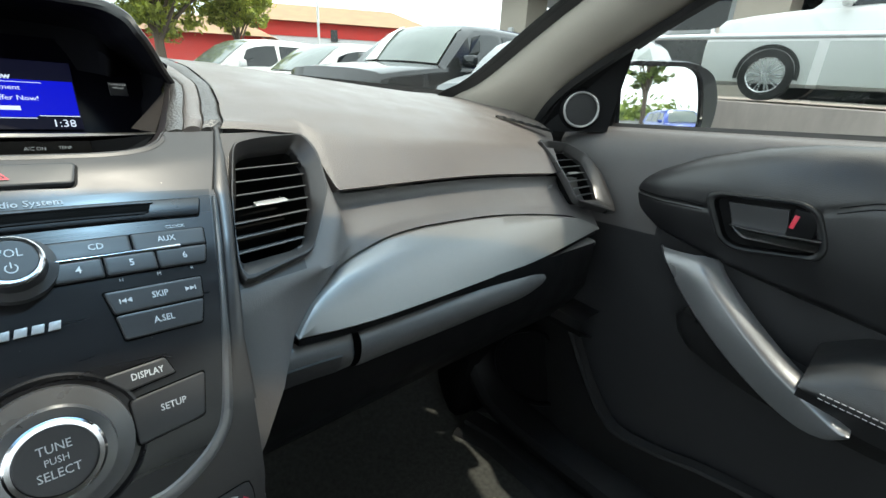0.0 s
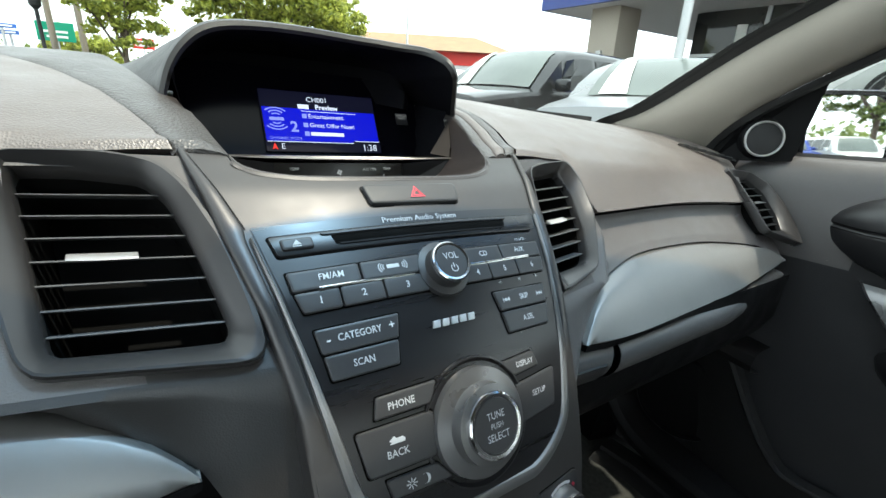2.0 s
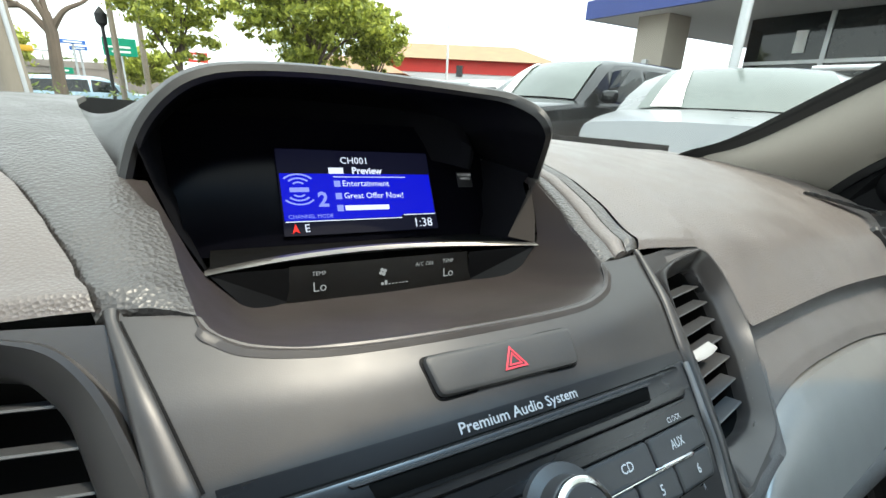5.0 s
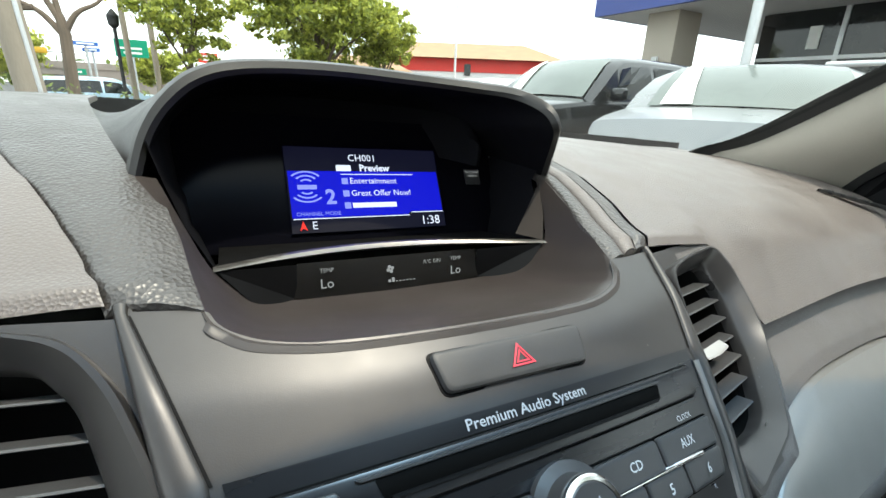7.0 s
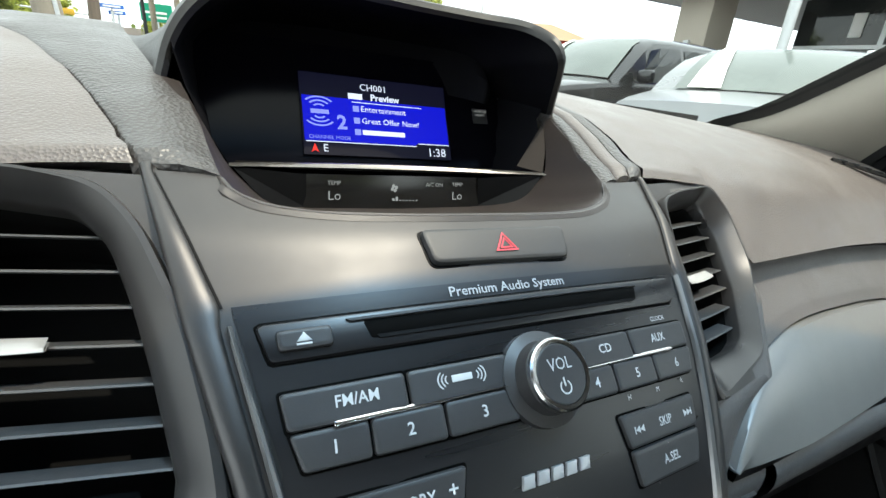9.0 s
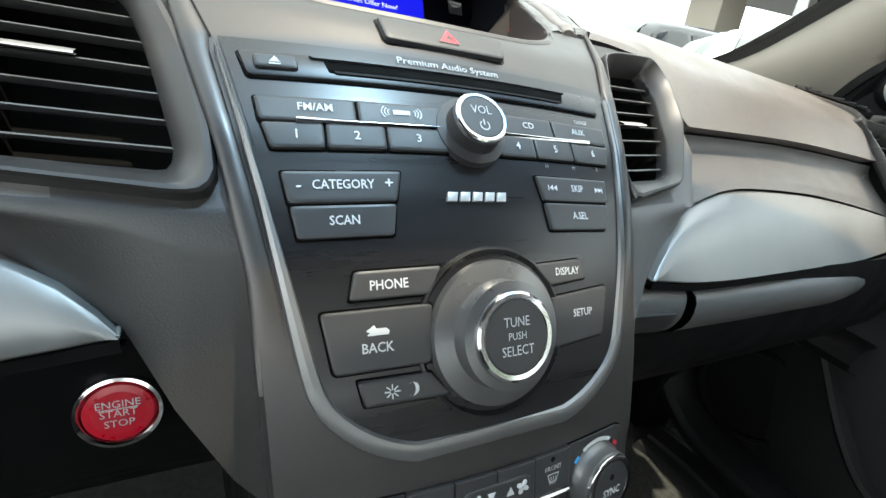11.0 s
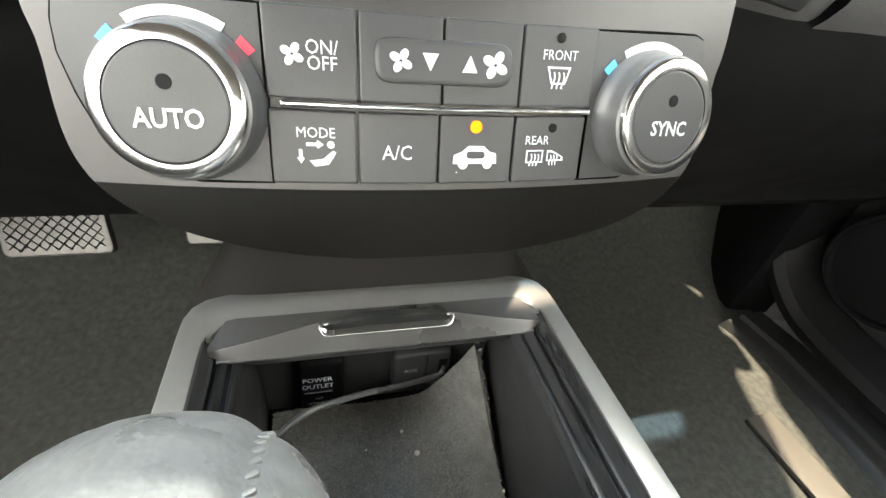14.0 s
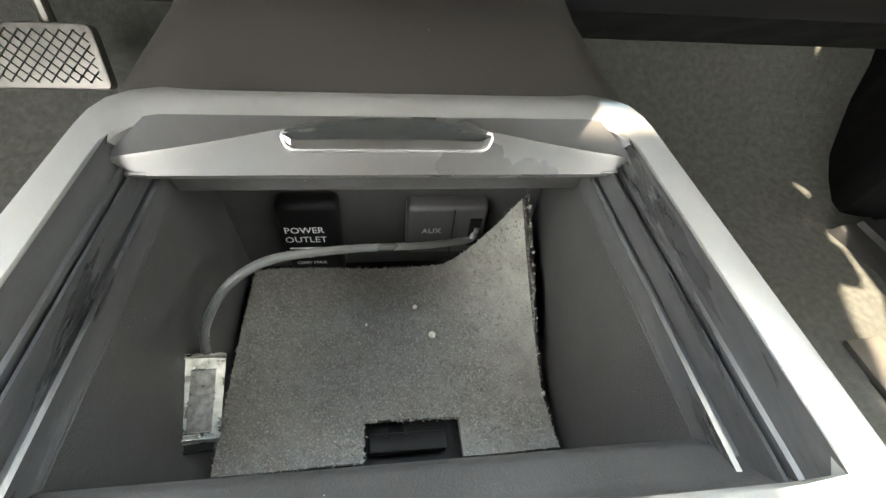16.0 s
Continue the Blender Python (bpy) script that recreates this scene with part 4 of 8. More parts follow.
# disc slot plate
GAP = material("gap_black", (0.0015, 0.0015, 0.0015), 0.7, spec=0.05)
def wide_slab(x0, x1, x2, x3, s0, s1, high):
    """A long low plate that follows the stack's curve: x0, x1 above, x3, x2 below."""
    rows = []
    for u in [0, 0.004, 0.012] + list(np.linspace(0.03, 0.97, 40)) + [0.988, 0.996, 1]:
        end = min(1, min(u, 1 - u) / 0.012)
        row = []
        for v, h in ((0, -0.2), (0.0, 0.5), (0.05, 0.9), (0.12, 1.0), (0.5, 1.0), (0.88, 1.0), (0.95, 0.9), (1.0, 0.5), (1.0, -0.2)):
            squeeze = 0.5 + (v - 0.5) * (0.72 + 0.28 * end ** 0.5)
            a, b = x0 + (x3 - x0) * v, x1 + (x2 - x1) * v
            row.append(stack(a + (b - a) * u, s0 + (s1 - s0) * squeeze, high * (h if end > 0.2 else min(h, 0.3))))
        rows.append(row)
    return grid(rows)


part("plate_gap", wide_slab(-0.0934, 0.0914, 0.0879, -0.0904, 0.0565, 0.0708, 0.0012), GAP, radio)
plate = part("slot_plate", wide_slab(-0.0925, 0.0905, 0.0870, -0.0895, 0.0574, 0.0699, 0.0026), RADIO, radio, "raised plate with the disc slot")
part("slot", wide_slab(-0.0610, 0.0630, 0.0610, -0.0590, 0.0602, 0.0668, 0.0029), GAP, plate, "black disc slot")
part("slot_lip", wide_slab(-0.0665, 0.0650, 0.0640, -0.0650, 0.0592, 0.0603, 0.0036), BUTTON, plate)
part("slot_sill", wide_slab(-0.0575, 0.0600, 0.0590, -0.0565, 0.0655, 0.0669, 0.0033), BLACK, plate, "sloping lower edge of the slot")


def button(name, outline, h=0.0028, r=0.0016, label="", mat=None):
    key = part(name, slab(rounded(outline, r), stack, 0.0, h, 0.0010), mat or BUTTON, radio, label)
    cx, cs = sum(p[0] for p in outline) / len(outline), sum(p[1] for p in outline) / len(outline)
    hx, hs = max(abs(p[0] - cx) for p in outline), max(abs(p[1] - cs) for p in outline)
    part("gap", slab(rounded([(cx + (p[0] - cx) * (1 + 0.0008 / hx), cs + (p[1] - cs) * (1 + 0.0008 / hs)) for p in outline], r), stack, 0.0, 0.0011, 0.0001), GAP, key)
    return key


def row_button(x0, x1, s0, s1, slant0=0.0, slant1=0.0, **kw):
    return button("button", [(x0, s0), (x1, s0), (x1 - slant1, s1), (x0 + slant0, s1)], **kw)


def word(text, x, s, size, owner, h=0.0032, **kw):
    letters(text, 0.82 * size, on_stack(x, s, h), parent=owner, bold=0.012, **kw)


eject = row_button(-0.0870, -0.0708, 0.0605, 0.0668, 0.0006, -0.0004, h=0.0042)
part("eject_mark", slab([(-0.0812, 0.0646), (-0.0768, 0.0646), (-0.0790, 0.0618)], stack, 0.0040, 0.0045, 0.0001), INK, eject)
part("eject_bar", slab([(-0.0812, 0.0651), (-0.0768, 0.0651), (-0.0768, 0.0657), (-0.0812, 0.0657)], stack, 0.0040, 0.0045, 0.0001), INK, eject)
letters("Premium Audio System", 0.0052, on_stack(-0.0018, 0.0540, 0.0013), parent=radio, mat=PRINT, bold=0.01, squeeze=1.07)
fm = row_button(-0.0877, -0.0505, 0.0785, 0.0894, 0.0014, 0)
word("FM/AM", -0.066, 0.0836, 0.0060, fm, squeeze=0.92)
sat = row_button(-0.0497, -0.0128, 0.0785, 0.0894)
for k in range(3):
    for sg in (-1, 1):
        rr = 0.0022 + 0.0013 * k
        arc = np.linspace(-0.75, 0.75, 7)
        part("signal_arc", grid([[stack(-0.0315 + sg * (0.0036 + (rr + d) * math.cos(a)), 0.0835 + (rr + d) * math.sin(a) * 0.75, 0.0032) for a in arc] for d in (0, 0.0005)]), INK, sat)
part("logo_bar", slab([(-0.0352, 0.0824), (-0.0278, 0.0824), (-0.0278, 0.0846), (-0.0352, 0.0846)], stack, 0.003, 0.0032, 0.0001), INK, sat, "plain pale mark")
cd = row_button(0.0130, 0.0478, 0.0785, 0.0894)
word("CD", 0.0325, 0.0838, 0.0058, cd)
aux = row_button(0.0486, 0.0865, 0.0785, 0.0894, 0, 0.0014)
word("AUX", 0.0650, 0.0838, 0.0058, aux, squeeze=0.9)
for i, (x0, x1) in enumerate(((-0.0860, -0.0636), (-0.0630, -0.0397), (-0.0391, -0.0128), (0.0130, 0.0335), (0.0341, 0.0575), (0.0581, 0.0850))):
    b = row_button(x0, x1, 0.0900, 0.1005, 0.003 if i == 0 else 0, 0.003 if i == 5 else 0)
    word(str(i + 1), (x0 + x1) / 2 + (0.001 if i == 0 else 0), 0.0953, 0.0062, b)
part("light_bar", slab(rounded([(-0.0737, 0.0885), (0.0710, 0.0885), (0.0710, 0.0903), (-0.0737, 0.0903)], 0.0008), stack, 0.001, 0.0042, 0.0006), CHROME, radio, "thin chrome bar")
for t, x, s in (("H", 0.0395, 0.1035), ("M", 0.0570, 0.1035), ("R", 0.0740, 0.1030), ("CLOCK", 0.0720, 0.0757)):
    letters(t, 0.0030 if len(t) > 1 else 0.0028, on_stack(x, s, 0.0014), parent=radio, mat=DIM_INK if len(t) == 1 else INK)
skip = button("button", [(0.0305, 0.1090), (0.0770, 0.1090), (0.0752, 0.1212), (0.0330, 0.1212)])
word("SKIP", 0.0545, 0.1150, 0.0058, skip, squeeze=0.88)
for sg, x in ((-1, 0.0395), (1, 0.0690)):
    for k in range(2):
        part("skip_mark", slab([(x + sg * (0.0024 * k - 0.002), 0.1137), (x + sg * (0.0024 * k - 0.002), 0.1163), (x + sg * (0.0024 * k + 0.0003), 0.1150)], stack, 0.003, 0.0032, 0.0001), INK, skip)
    part("skip_mark", slab([(x + sg * 0.0029, 0.1137), (x + sg * 0.0034, 0.1137), (x + sg * 0.0034, 0.1163), (x + sg * 0.0029, 0.1163)], stack, 0.003, 0.0032, 0.0001), INK, skip)
asel = button("button", [(0.0330, 0.1220), (0.0752, 0.1220), (0.0715, 0.1350), (0.0350, 0.1350)])
word("A.SEL", 0.0535, 0.1283, 0.0058, asel, squeeze=0.88)
cat = button("button", [(-0.0805, 0.1093), (-0.0355, 0.1093), (-0.0385, 0.1218), (-0.0785, 0.1218)])
word("CATEGORY", -0.0585, 0.1152, 0.0062, cat, squeeze=0.86)
word("-", -0.0745, 0.1152, 0.0075, cat)
word("+", -0.0412, 0.1148, 0.0075, cat)
scan = button("button", [(-0.0782, 0.1226), (-0.0388, 0.1226), (-0.0408, 0.1350), (-0.0762, 0.1350)])
word("SCAN", -0.0592, 0.1288, 0.0060, scan, squeeze=0.88)
phone = button("button", [(-0.0575, 0.1478), (-0.0230, 0.1478), (-0.0290, 0.1585), (-0.0600, 0.1585)])
word("PHONE", -0.0450, 0.1535, 0.0062, phone, squeeze=0.88)
back = button("button", [(-0.0705, 0.1620), (-0.0280, 0.1620), (-0.0290, 0.1850), (-0.0665, 0.1855)], r=0.0025)
word("BACK", -0.0505, 0.1765, 0.0064, back, squeeze=0.88)
part("back_mark", slab([(-0.0545, 0.1700), (-0.0515, 0.1680), (-0.0515, 0.1693), (-0.0470, 0.1693), (-0.0458, 0.1705), (-0.0462, 0.1718), (-0.0540, 0.1718), (-0.0540, 0.1712), (-0.0470, 0.1711), (-0.0468, 0.1704), (-0.0515, 0.1704), (-0.0515, 0.1716)], stack, 0.0028, 0.0031, 0.00005), INK, back)
night = button("button", [(-0.0585, 0.1885), (-0.0300, 0.1885), (-0.0220, 0.1985), (-0.0560, 0.1985)])
for k in range(8):
    a = k * math.pi / 4
    part("sun_ray", slab([(-0.0458 + math.cos(a) * r + math.sin(a) * w, 0.1935 + math.sin(a) * r * 0.9 - math.cos(a) * w) for r, w in ((0.0008, 0.0002), (0.0030, 0.0002), (0.0030, -0.0002), (0.0008, -0.0002))], stack, 0.0028, 0.0031, 0.00002), INK, night)
moon = [(-0.0380 + 0.0026 * math.cos(a), 0.1935 + 0.0026 * math.sin(a)) for a in np.linspace(-2.1, 2.1, 12)]
part("moon_mark", grid([[stack(x, s, 0.0031) for x, s in moon], [stack(-0.0380 + (x + 0.0380) * 0.55 - 0.0003, s, 0.0031) for x, s in moon]]), INK, night)
show = button("button", [(0.0215, 0.1500), (0.0490, 0.1485), (0.0525, 0.1580), (0.0300, 0.1600)])
word("DISPLAY", 0.0400, 0.1540, 0.0058, show, squeeze=0.82)
setup = button("button", [(0.0300, 0.1650), (0.0660, 0.1622), (0.0615, 0.1860), (0.0300, 0.1880)], r=0.0025)
word("SETUP", 0.0480, 0.1735, 0.0060, setup, squeeze=0.88)
# the maker's mark as plain slanted bars
MARK = material("satin_silver_mark", (0.42, 0.42, 0.43), 0.42, metal=0.5, vary=0.05, scale=60)
for k in range(5):
    x = -0.0170 + 0.0060 * k
    part("maker_mark", slab([(x, 0.1218), (x + 0.0046, 0.1218), (x + 0.0054, 0.1178), (x + 0.0010, 0.1178)], stack, 0.0008, 0.0022, 0.0003), MARK, radio, "plain silver mark")


def turned_knob(owner, name, m, base_r, top_r, ring_r, face_r, height, label, skirt=0.25, mat=None):
    knob = part(name, revolve([(base_r, -0.003), (base_r, height * 0.05), (base_r * 0.985, height * skirt * 0.8), (top_r * 1.03, height * skirt * 1.15), (top_r, height * 0.55),
                               (top_r, height * 0.82), (ring_r * 0.97, height * 0.86)], 56, m), mat or BUTTON, owner, label)
    part("ring", revolve([(ring_r * 0.985, height * 0.80), (ring_r, height * 0.88), (ring_r * 0.985, height * 0.97), (ring_r * 0.93, height * 1.01), (face_r * 1.01, height * 1.0), (face_r, height * 0.95)], 56, m),
         CHROME, knob, "polished chrome ring")
    bm = revolve([(face_r * 0.995, height * 0.93), (face_r * 0.985, height * 0.985), (face_r * 0.95, height * 1.0)], 48, m)
    disc_cap(bm, face_r * 0.95, height * 1.0, 48, m)
    face = part("face", bm, BUTTON, knob)
    return knob


vm = stack_frame(0.0, 0.0893)
vol = turned_knob(radio, "volume_knob", vm, 0.0170, 0.0126, 0.0124, 0.0102, 0.0130, "ribbed black volume knob", 0.3)
letters("VOL", 0.0058, lambda a, b: vm @ Vector((a, b + 0.0030, 0.0133)), parent=vol, squeeze=0.88)
arc = np.linspace(radians(125), radians(415), 18)
part("power_mark", grid([[vm @ Vector((r * math.cos(a), -0.0045 + r * math.sin(a), 0.0133)) for a in arc] for r in (0.0019, 0.0024)]), INK, vol)
bm = bmesh.new()
box(bm, (0, -0.0028, 0.0132), (0.0005, 0.0028, 0.0003), vm)
part("power_stroke", bm, INK, vol)
tm = stack_frame(0.0, 0.1765)
part("knob_ring", revolve([(0.0355, -0.002), (0.0355, 0.0012), (0.0343, 0.0016), (0.0330, 0.0002), (0.031, -0.002)], 64, tm), RADIO, radio, "gloss ring round the large knob")
SKIRT = material("satin_knob_skirt", (0.13, 0.13, 0.133), 0.34, metal=0.6, vary=0.06, scale=20, dust=0.02)
tune = turned_knob(radio, "tune_knob", tm, 0.0300, 0.0215, 0.0178, 0.0146, 0.0170, "large cone-shaped tuning knob", 0.34, SKIRT)
for t, v, sz in (("TUNE", 0.0056, 0.0054), ("PUSH", 0.0002, 0.0042), ("SELECT", -0.0054, 0.0054)):
    letters(t, sz, lambda a, b, v=v: tm @ Vector((a, b + v, 0.0173)), parent=tune, squeeze=0.86)

# ---- climate panel ----
climate = thing("climate_control_panel", "dark grey climate control panel with two dials and eight keys", "climate control")
for sg, inner, outer in ((-1, 0.0413, 0.0812), (1, 0.0408, 0.0780)):
    rows = []
    for d in np.linspace(0, 1, 30):
        x = inner + (outer - inner) * (1 - (1 - d) ** 1.5)
        hi = float(np.interp(outer - x, [0, 0.0012, 0.0042], [0.2430, 0.2375, 0.2362]))
        lo = float(np.interp(outer - x, [0, 0.0022, 0.0052, 0.0142, 0.0232], [0.2490, 0.2575, 0.2650, 0.2705, 0.2742]))
        rows.append([stack(sg * x, hi - 0.0004, -0.001)] + [stack(sg * x, v, 0.0013) for v in np.linspace(hi, lo, 12)] + [stack(sg * x, lo + 0.0004, -0.001)])
    rows.append([stack(sg * (outer + 0.0005), float(np.interp(k, [0, 13], [0.2430, 0.2490])), -0.001) for k in range(14)])
    part("plate_gap", grid([[p + (stack(sg * (inner + outer) / 2, 0.255) - p).normalized() * -0.0009 - (stack(0, 0.255, 0.0011) - stack(0, 0.255)) for p in row] for row in rows]), GAP, climate)
    part("dial_plate", grid(rows), BUTTON, climate, "plain grey plate round a dial", angle=50)
upper_edges = [-0.0409, -0.0206, -0.0008, 0.0192, 0.0404]
lower_edges = [-0.0411, -0.0210, -0.0012, 0.0188, 0.0395]
keys = {}
for i in range(4):
    for j, (s0, s1) in enumerate(((0.2357, 0.2548), (0.2572, 0.2742))):
        edges = lower_edges if j else upper_edges
        x0, x1 = edges[i] + 0.0003, edges[i + 1] - 0.0003
        keys[i, j] = part("key", slab(rounded([(x0, s0), (x1, s0), (x1, s1), (x0, s1)], 0.0006), stack, 0.0005, 0.0026, 0.0004), BUTTON, climate)
part("chrome_bar", slab(rounded([(-0.0380, 0.2550), (0.0398, 0.2550), (0.0398, 0.2568), (-0.0380, 0.2568)], 0.0006), stack, 0.0005, 0.0040, 0.0007), CHROME, climate, "thin chrome bar")
KH = 0.0030


def fan(x, s, r, owner):
    for k in range(4):
        a0 = k * math.pi / 2 + 0.5
        c = (x + r * 0.55 * math.cos(a0), s + r * 0.55 * math.sin(a0))
        pts = [(c[0] + r * (0.46 * math.cos(t) * math.cos(a0) - 0.34 * math.sin(t) * math.sin(a0)), c[1] + r * (0.46 * math.cos(t) * math.sin(a0) + 0.34 * math.sin(t) * math.cos(a0))) for t in np.linspace(0, 2 * math.pi, 11)[:-1]]
        part("fan_blade", slab(pts, stack, KH - 0.0003, KH, 0.00005), INK, owner)


def mark(owner, pts, h=KH, name="symbol", mat=None):
    return part(name, slab(pts, stack, h - 0.0003, h, 0.00004), mat or INK, owner)


fan(-0.0347, 0.2456, 0.0026, keys[0, 0])
letters("ON/", 0.0042, on_stack(-0.0284, 0.2440, KH), parent=keys[0, 0], squeeze=0.9)
letters("OFF", 0.0042, on_stack(-0.0284, 0.2473, KH), parent=keys[0, 0], squeeze=0.9)
pill = part("rocker", slab(rounded([(-0.0170, 0.2405), (0.0165, 0.2405), (0.0165, 0.2505), (-0.0170, 0.2505)], 0.004), stack, 0.0005, 0.0034, 0.0009), BUTTON, climate, "raised fan rocker")
KH = 0.0037
fan(-0.0110, 0.2455, 0.0028, pill)
mark(pill, [(-0.0060, 0.2436), (-0.0022, 0.2436), (-0.0041, 0.2474)], 0.0037)
mark(pill, [(0.0036, 0.2474), (0.0074, 0.2474), (0.0055, 0.2436)], 0.0037)
fan(0.0118, 0.2454, 0.0034, pill)
KH = 0.0030
letters("FRONT", 0.0033, on_stack(0.0294, 0.2425, KH), parent=keys[3, 0], squeeze=0.92)


def demist(owner, x, s, w, h, fan_shape):
    a = [(x - w, s - h), (x + w, s - h), (x + w * (0.6 if fan_shape else 1), s + h), (x - w * (0.6 if fan_shape else 1), s + h)]
    ring = a + a[:1]
    part("screen_symbol", grid([[stack(p[0], p[1], KH) for p in ring], [stack(x + (p[0] - x) * 0.82, s + (p[1] - s) * 0.78, KH) for p in ring]]), INK, owner)
    for k in (-1, 0, 1):
        line = [(x + k * w * 0.4 + 0.0003 * math.sin(t * 5), s - h * 0.4 + t * h * 1.9) for t in np.linspace(0, 1, 8)]
        part("steam_symbol", grid([[stack(q[0] - 0.0002, q[1], KH) for q in line], [stack(q[0] + 0.0002, q[1], KH) for q in line]]), INK, owner)


demist(keys[3, 0], 0.0294, 0.2472, 0.0034, 0.0021, True)
letters("MODE", 0.0034, on_stack(-0.0306, 0.2622, KH), parent=keys[0, 1], squeeze=0.92)
mark(keys[0, 1], [(-0.0273 + 0.0009 * math.cos(t), 0.2648 + 0.0009 * math.sin(t)) for t in np.linspace(0, 6.28, 9)[:-1]])
mark(keys[0, 1], [(-0.0269, 0.2662), (-0.0261, 0.2666), (-0.0279, 0.2695), (-0.0311, 0.2700), (-0.0323, 0.2686), (-0.0295, 0.2684)])
mark(keys[0, 1], [(-0.0329, 0.2644), (-0.0303, 0.2644), (-0.0303, 0.2638), (-0.0289, 0.2648), (-0.0303, 0.2658), (-0.0303, 0.2652), (-0.0329, 0.2652)])
mark(keys[0, 1], [(-0.0346, 0.2660), (-0.0338, 0.2660), (-0.0338, 0.2680), (-0.0333, 0.2680), (-0.0342, 0.2694), (-0.0351, 0.2680), (-0.0346, 0.2680)])
letters("A/C", 0.0050, on_stack(-0.0116, 0.2665, KH), parent=keys[1, 1], squeeze=0.9)
mark(keys[2, 1], [(0.0025, 0.2690), (0.0027, 0.2668), (0.0048, 0.2660), (0.0065, 0.2645), (0.0105, 0.2645), (0.0123, 0.2660), (0.0140, 0.2664), (0.0142, 0.2690)], name="car_symbol")
for x in (0.0052, 0.0118):
    mark(keys[2, 1], [(x + 0.0013 * math.cos(t), 0.2691 + 0.0013 * math.sin(t)) for t in np.linspace(0, 6.28, 11)[:-1]], name="wheel_symbol")
part("loop_symbol", slab(rounded([(0.0060, 0.2658), (0.0108, 0.2658), (0.0108, 0.2676), (0.0060, 0.2676)], 0.0008), stack, KH, KH + 0.0002, 0.00004), BUTTON, keys[2, 1])
bulb = mark(keys[2, 1], [(0.0081 + 0.0015 * math.cos(t), 0.2598 + 0.0015 * math.sin(t)) for t in np.linspace(0, 6.28, 15)[:-1]], 0.0032, "indicator", AMBER)
bulb["label"] = "lit amber indicator lamp"
letters("REAR", 0.0032, on_stack(0.0253, 0.2632, KH), parent=keys[3, 1], squeeze=0.92)
demist(keys[3, 1], 0.0250, 0.2673, 0.0025, 0.0017, False)
shape = [(0.0286, 0.2657), (0.0300, 0.2657), (0.0322, 0.2668), (0.0336, 0.2676), (0.0336, 0.2686), (0.0286, 0.2686)]
part("mirror_symbol", grid([[stack(p[0], p[1], KH) for p in shape + shape[:1]], [stack(0.0305 + (p[0] - 0.0305) * 0.80, 0.2675 + (p[1] - 0.2675) * 0.66, KH) for p in shape + shape[:1]]]), INK, keys[3, 1])
for x in (0.0298, 0.0307, 0.0316):
    line = [(x + 0.00025 * math.sin(t * 6), 0.2669 + t * 0.0028) for t in np.linspace(0, 1, 8)]
    part("steam_symbol", grid([[stack(q[0] - 0.00018, q[1], KH) for q in line], [stack(q[0] + 0.00018, q[1], KH) for q in line]]), INK, keys[3, 1])
for x, s in ((0.0293, 0.2384), (0.0296, 0.2600)):
    mark(keys[3, 0] if s < 0.25 else keys[3, 1], [(x + 0.0012 * math.cos(t), s + 0.0012 * math.sin(t)) for t in np.linspace(0, 6.28, 13)[:-1]], 0.0029, "unlit_lamp", BLACK)
DIAL = 0.0112
for x, text, size in ((-0.0579, "AUTO", 0.0054), (0.0592, "SYNC", 0.0052)):
    km = stack_frame(x, 0.2572)
    knob = turned_knob(climate, "dial", km, 0.0172, 0.0157, 0.0151, 0.0120, DIAL, "round grey dial with a chrome ring", 0.3, SKIRT)
    letters(text, size, lambda a, b, km=km: km @ Vector((a, b - 0.0028, DIAL + 0.0003)), parent=knob, bold=0.02, squeeze=0.9)
    lm = km @ Matrix.Translation((0, 0.0044, DIAL - 0.0003))
    part("unlit_lamp", disc_cap(revolve([(0.0016, 0.0), (0.0015, 0.00045)], 16, lm), 0.0015, 0.00045, 16, lm), BLACK, knob)
    for a0, a1, mt in ((60, 120, INK), (39, 50, RED_INK), (130, 141, BLUE_INK)):
        arc = np.radians(np.linspace(a0, a1, 12))
        part("scale_arc", grid([[stack(x + rr * math.cos(a), 0.2580 - rr * math.sin(a), 0.0017) for a in arc] for rr in (0.0180, 0.0200)]), mt, climate)

# ---- air vents ----
def resample(poly, centre, n=72):
    """The outline seen from its centre at n even angles."""
    pts = [Vector(p) for p in poly]
    res = []
    for i in range(n):
        a = 2 * math.pi * i / n
        d = Vector((math.cos(a), math.sin(a)))
        best = None
        for p, q in zip(pts, pts[1:] + pts[:1]):
            e = q - p
            den = d.x * e.y - d.y * e.x
            if abs(den) < 1e-12:
                continue
            w = p - centre
            t, u = (w.x * e.y - w.y * e.x) / den, (w.x * d.y - w.y * d.x) / den
            if t > 0 and -1e-6 <= u <= 1 + 1e-6 and (best is None or t < best):
                best = t
        res.append(centre + d * best)
    return res


DUCT = material("duct_black", (0.007, 0.007, 0.007), 0.8, spec=0.03)


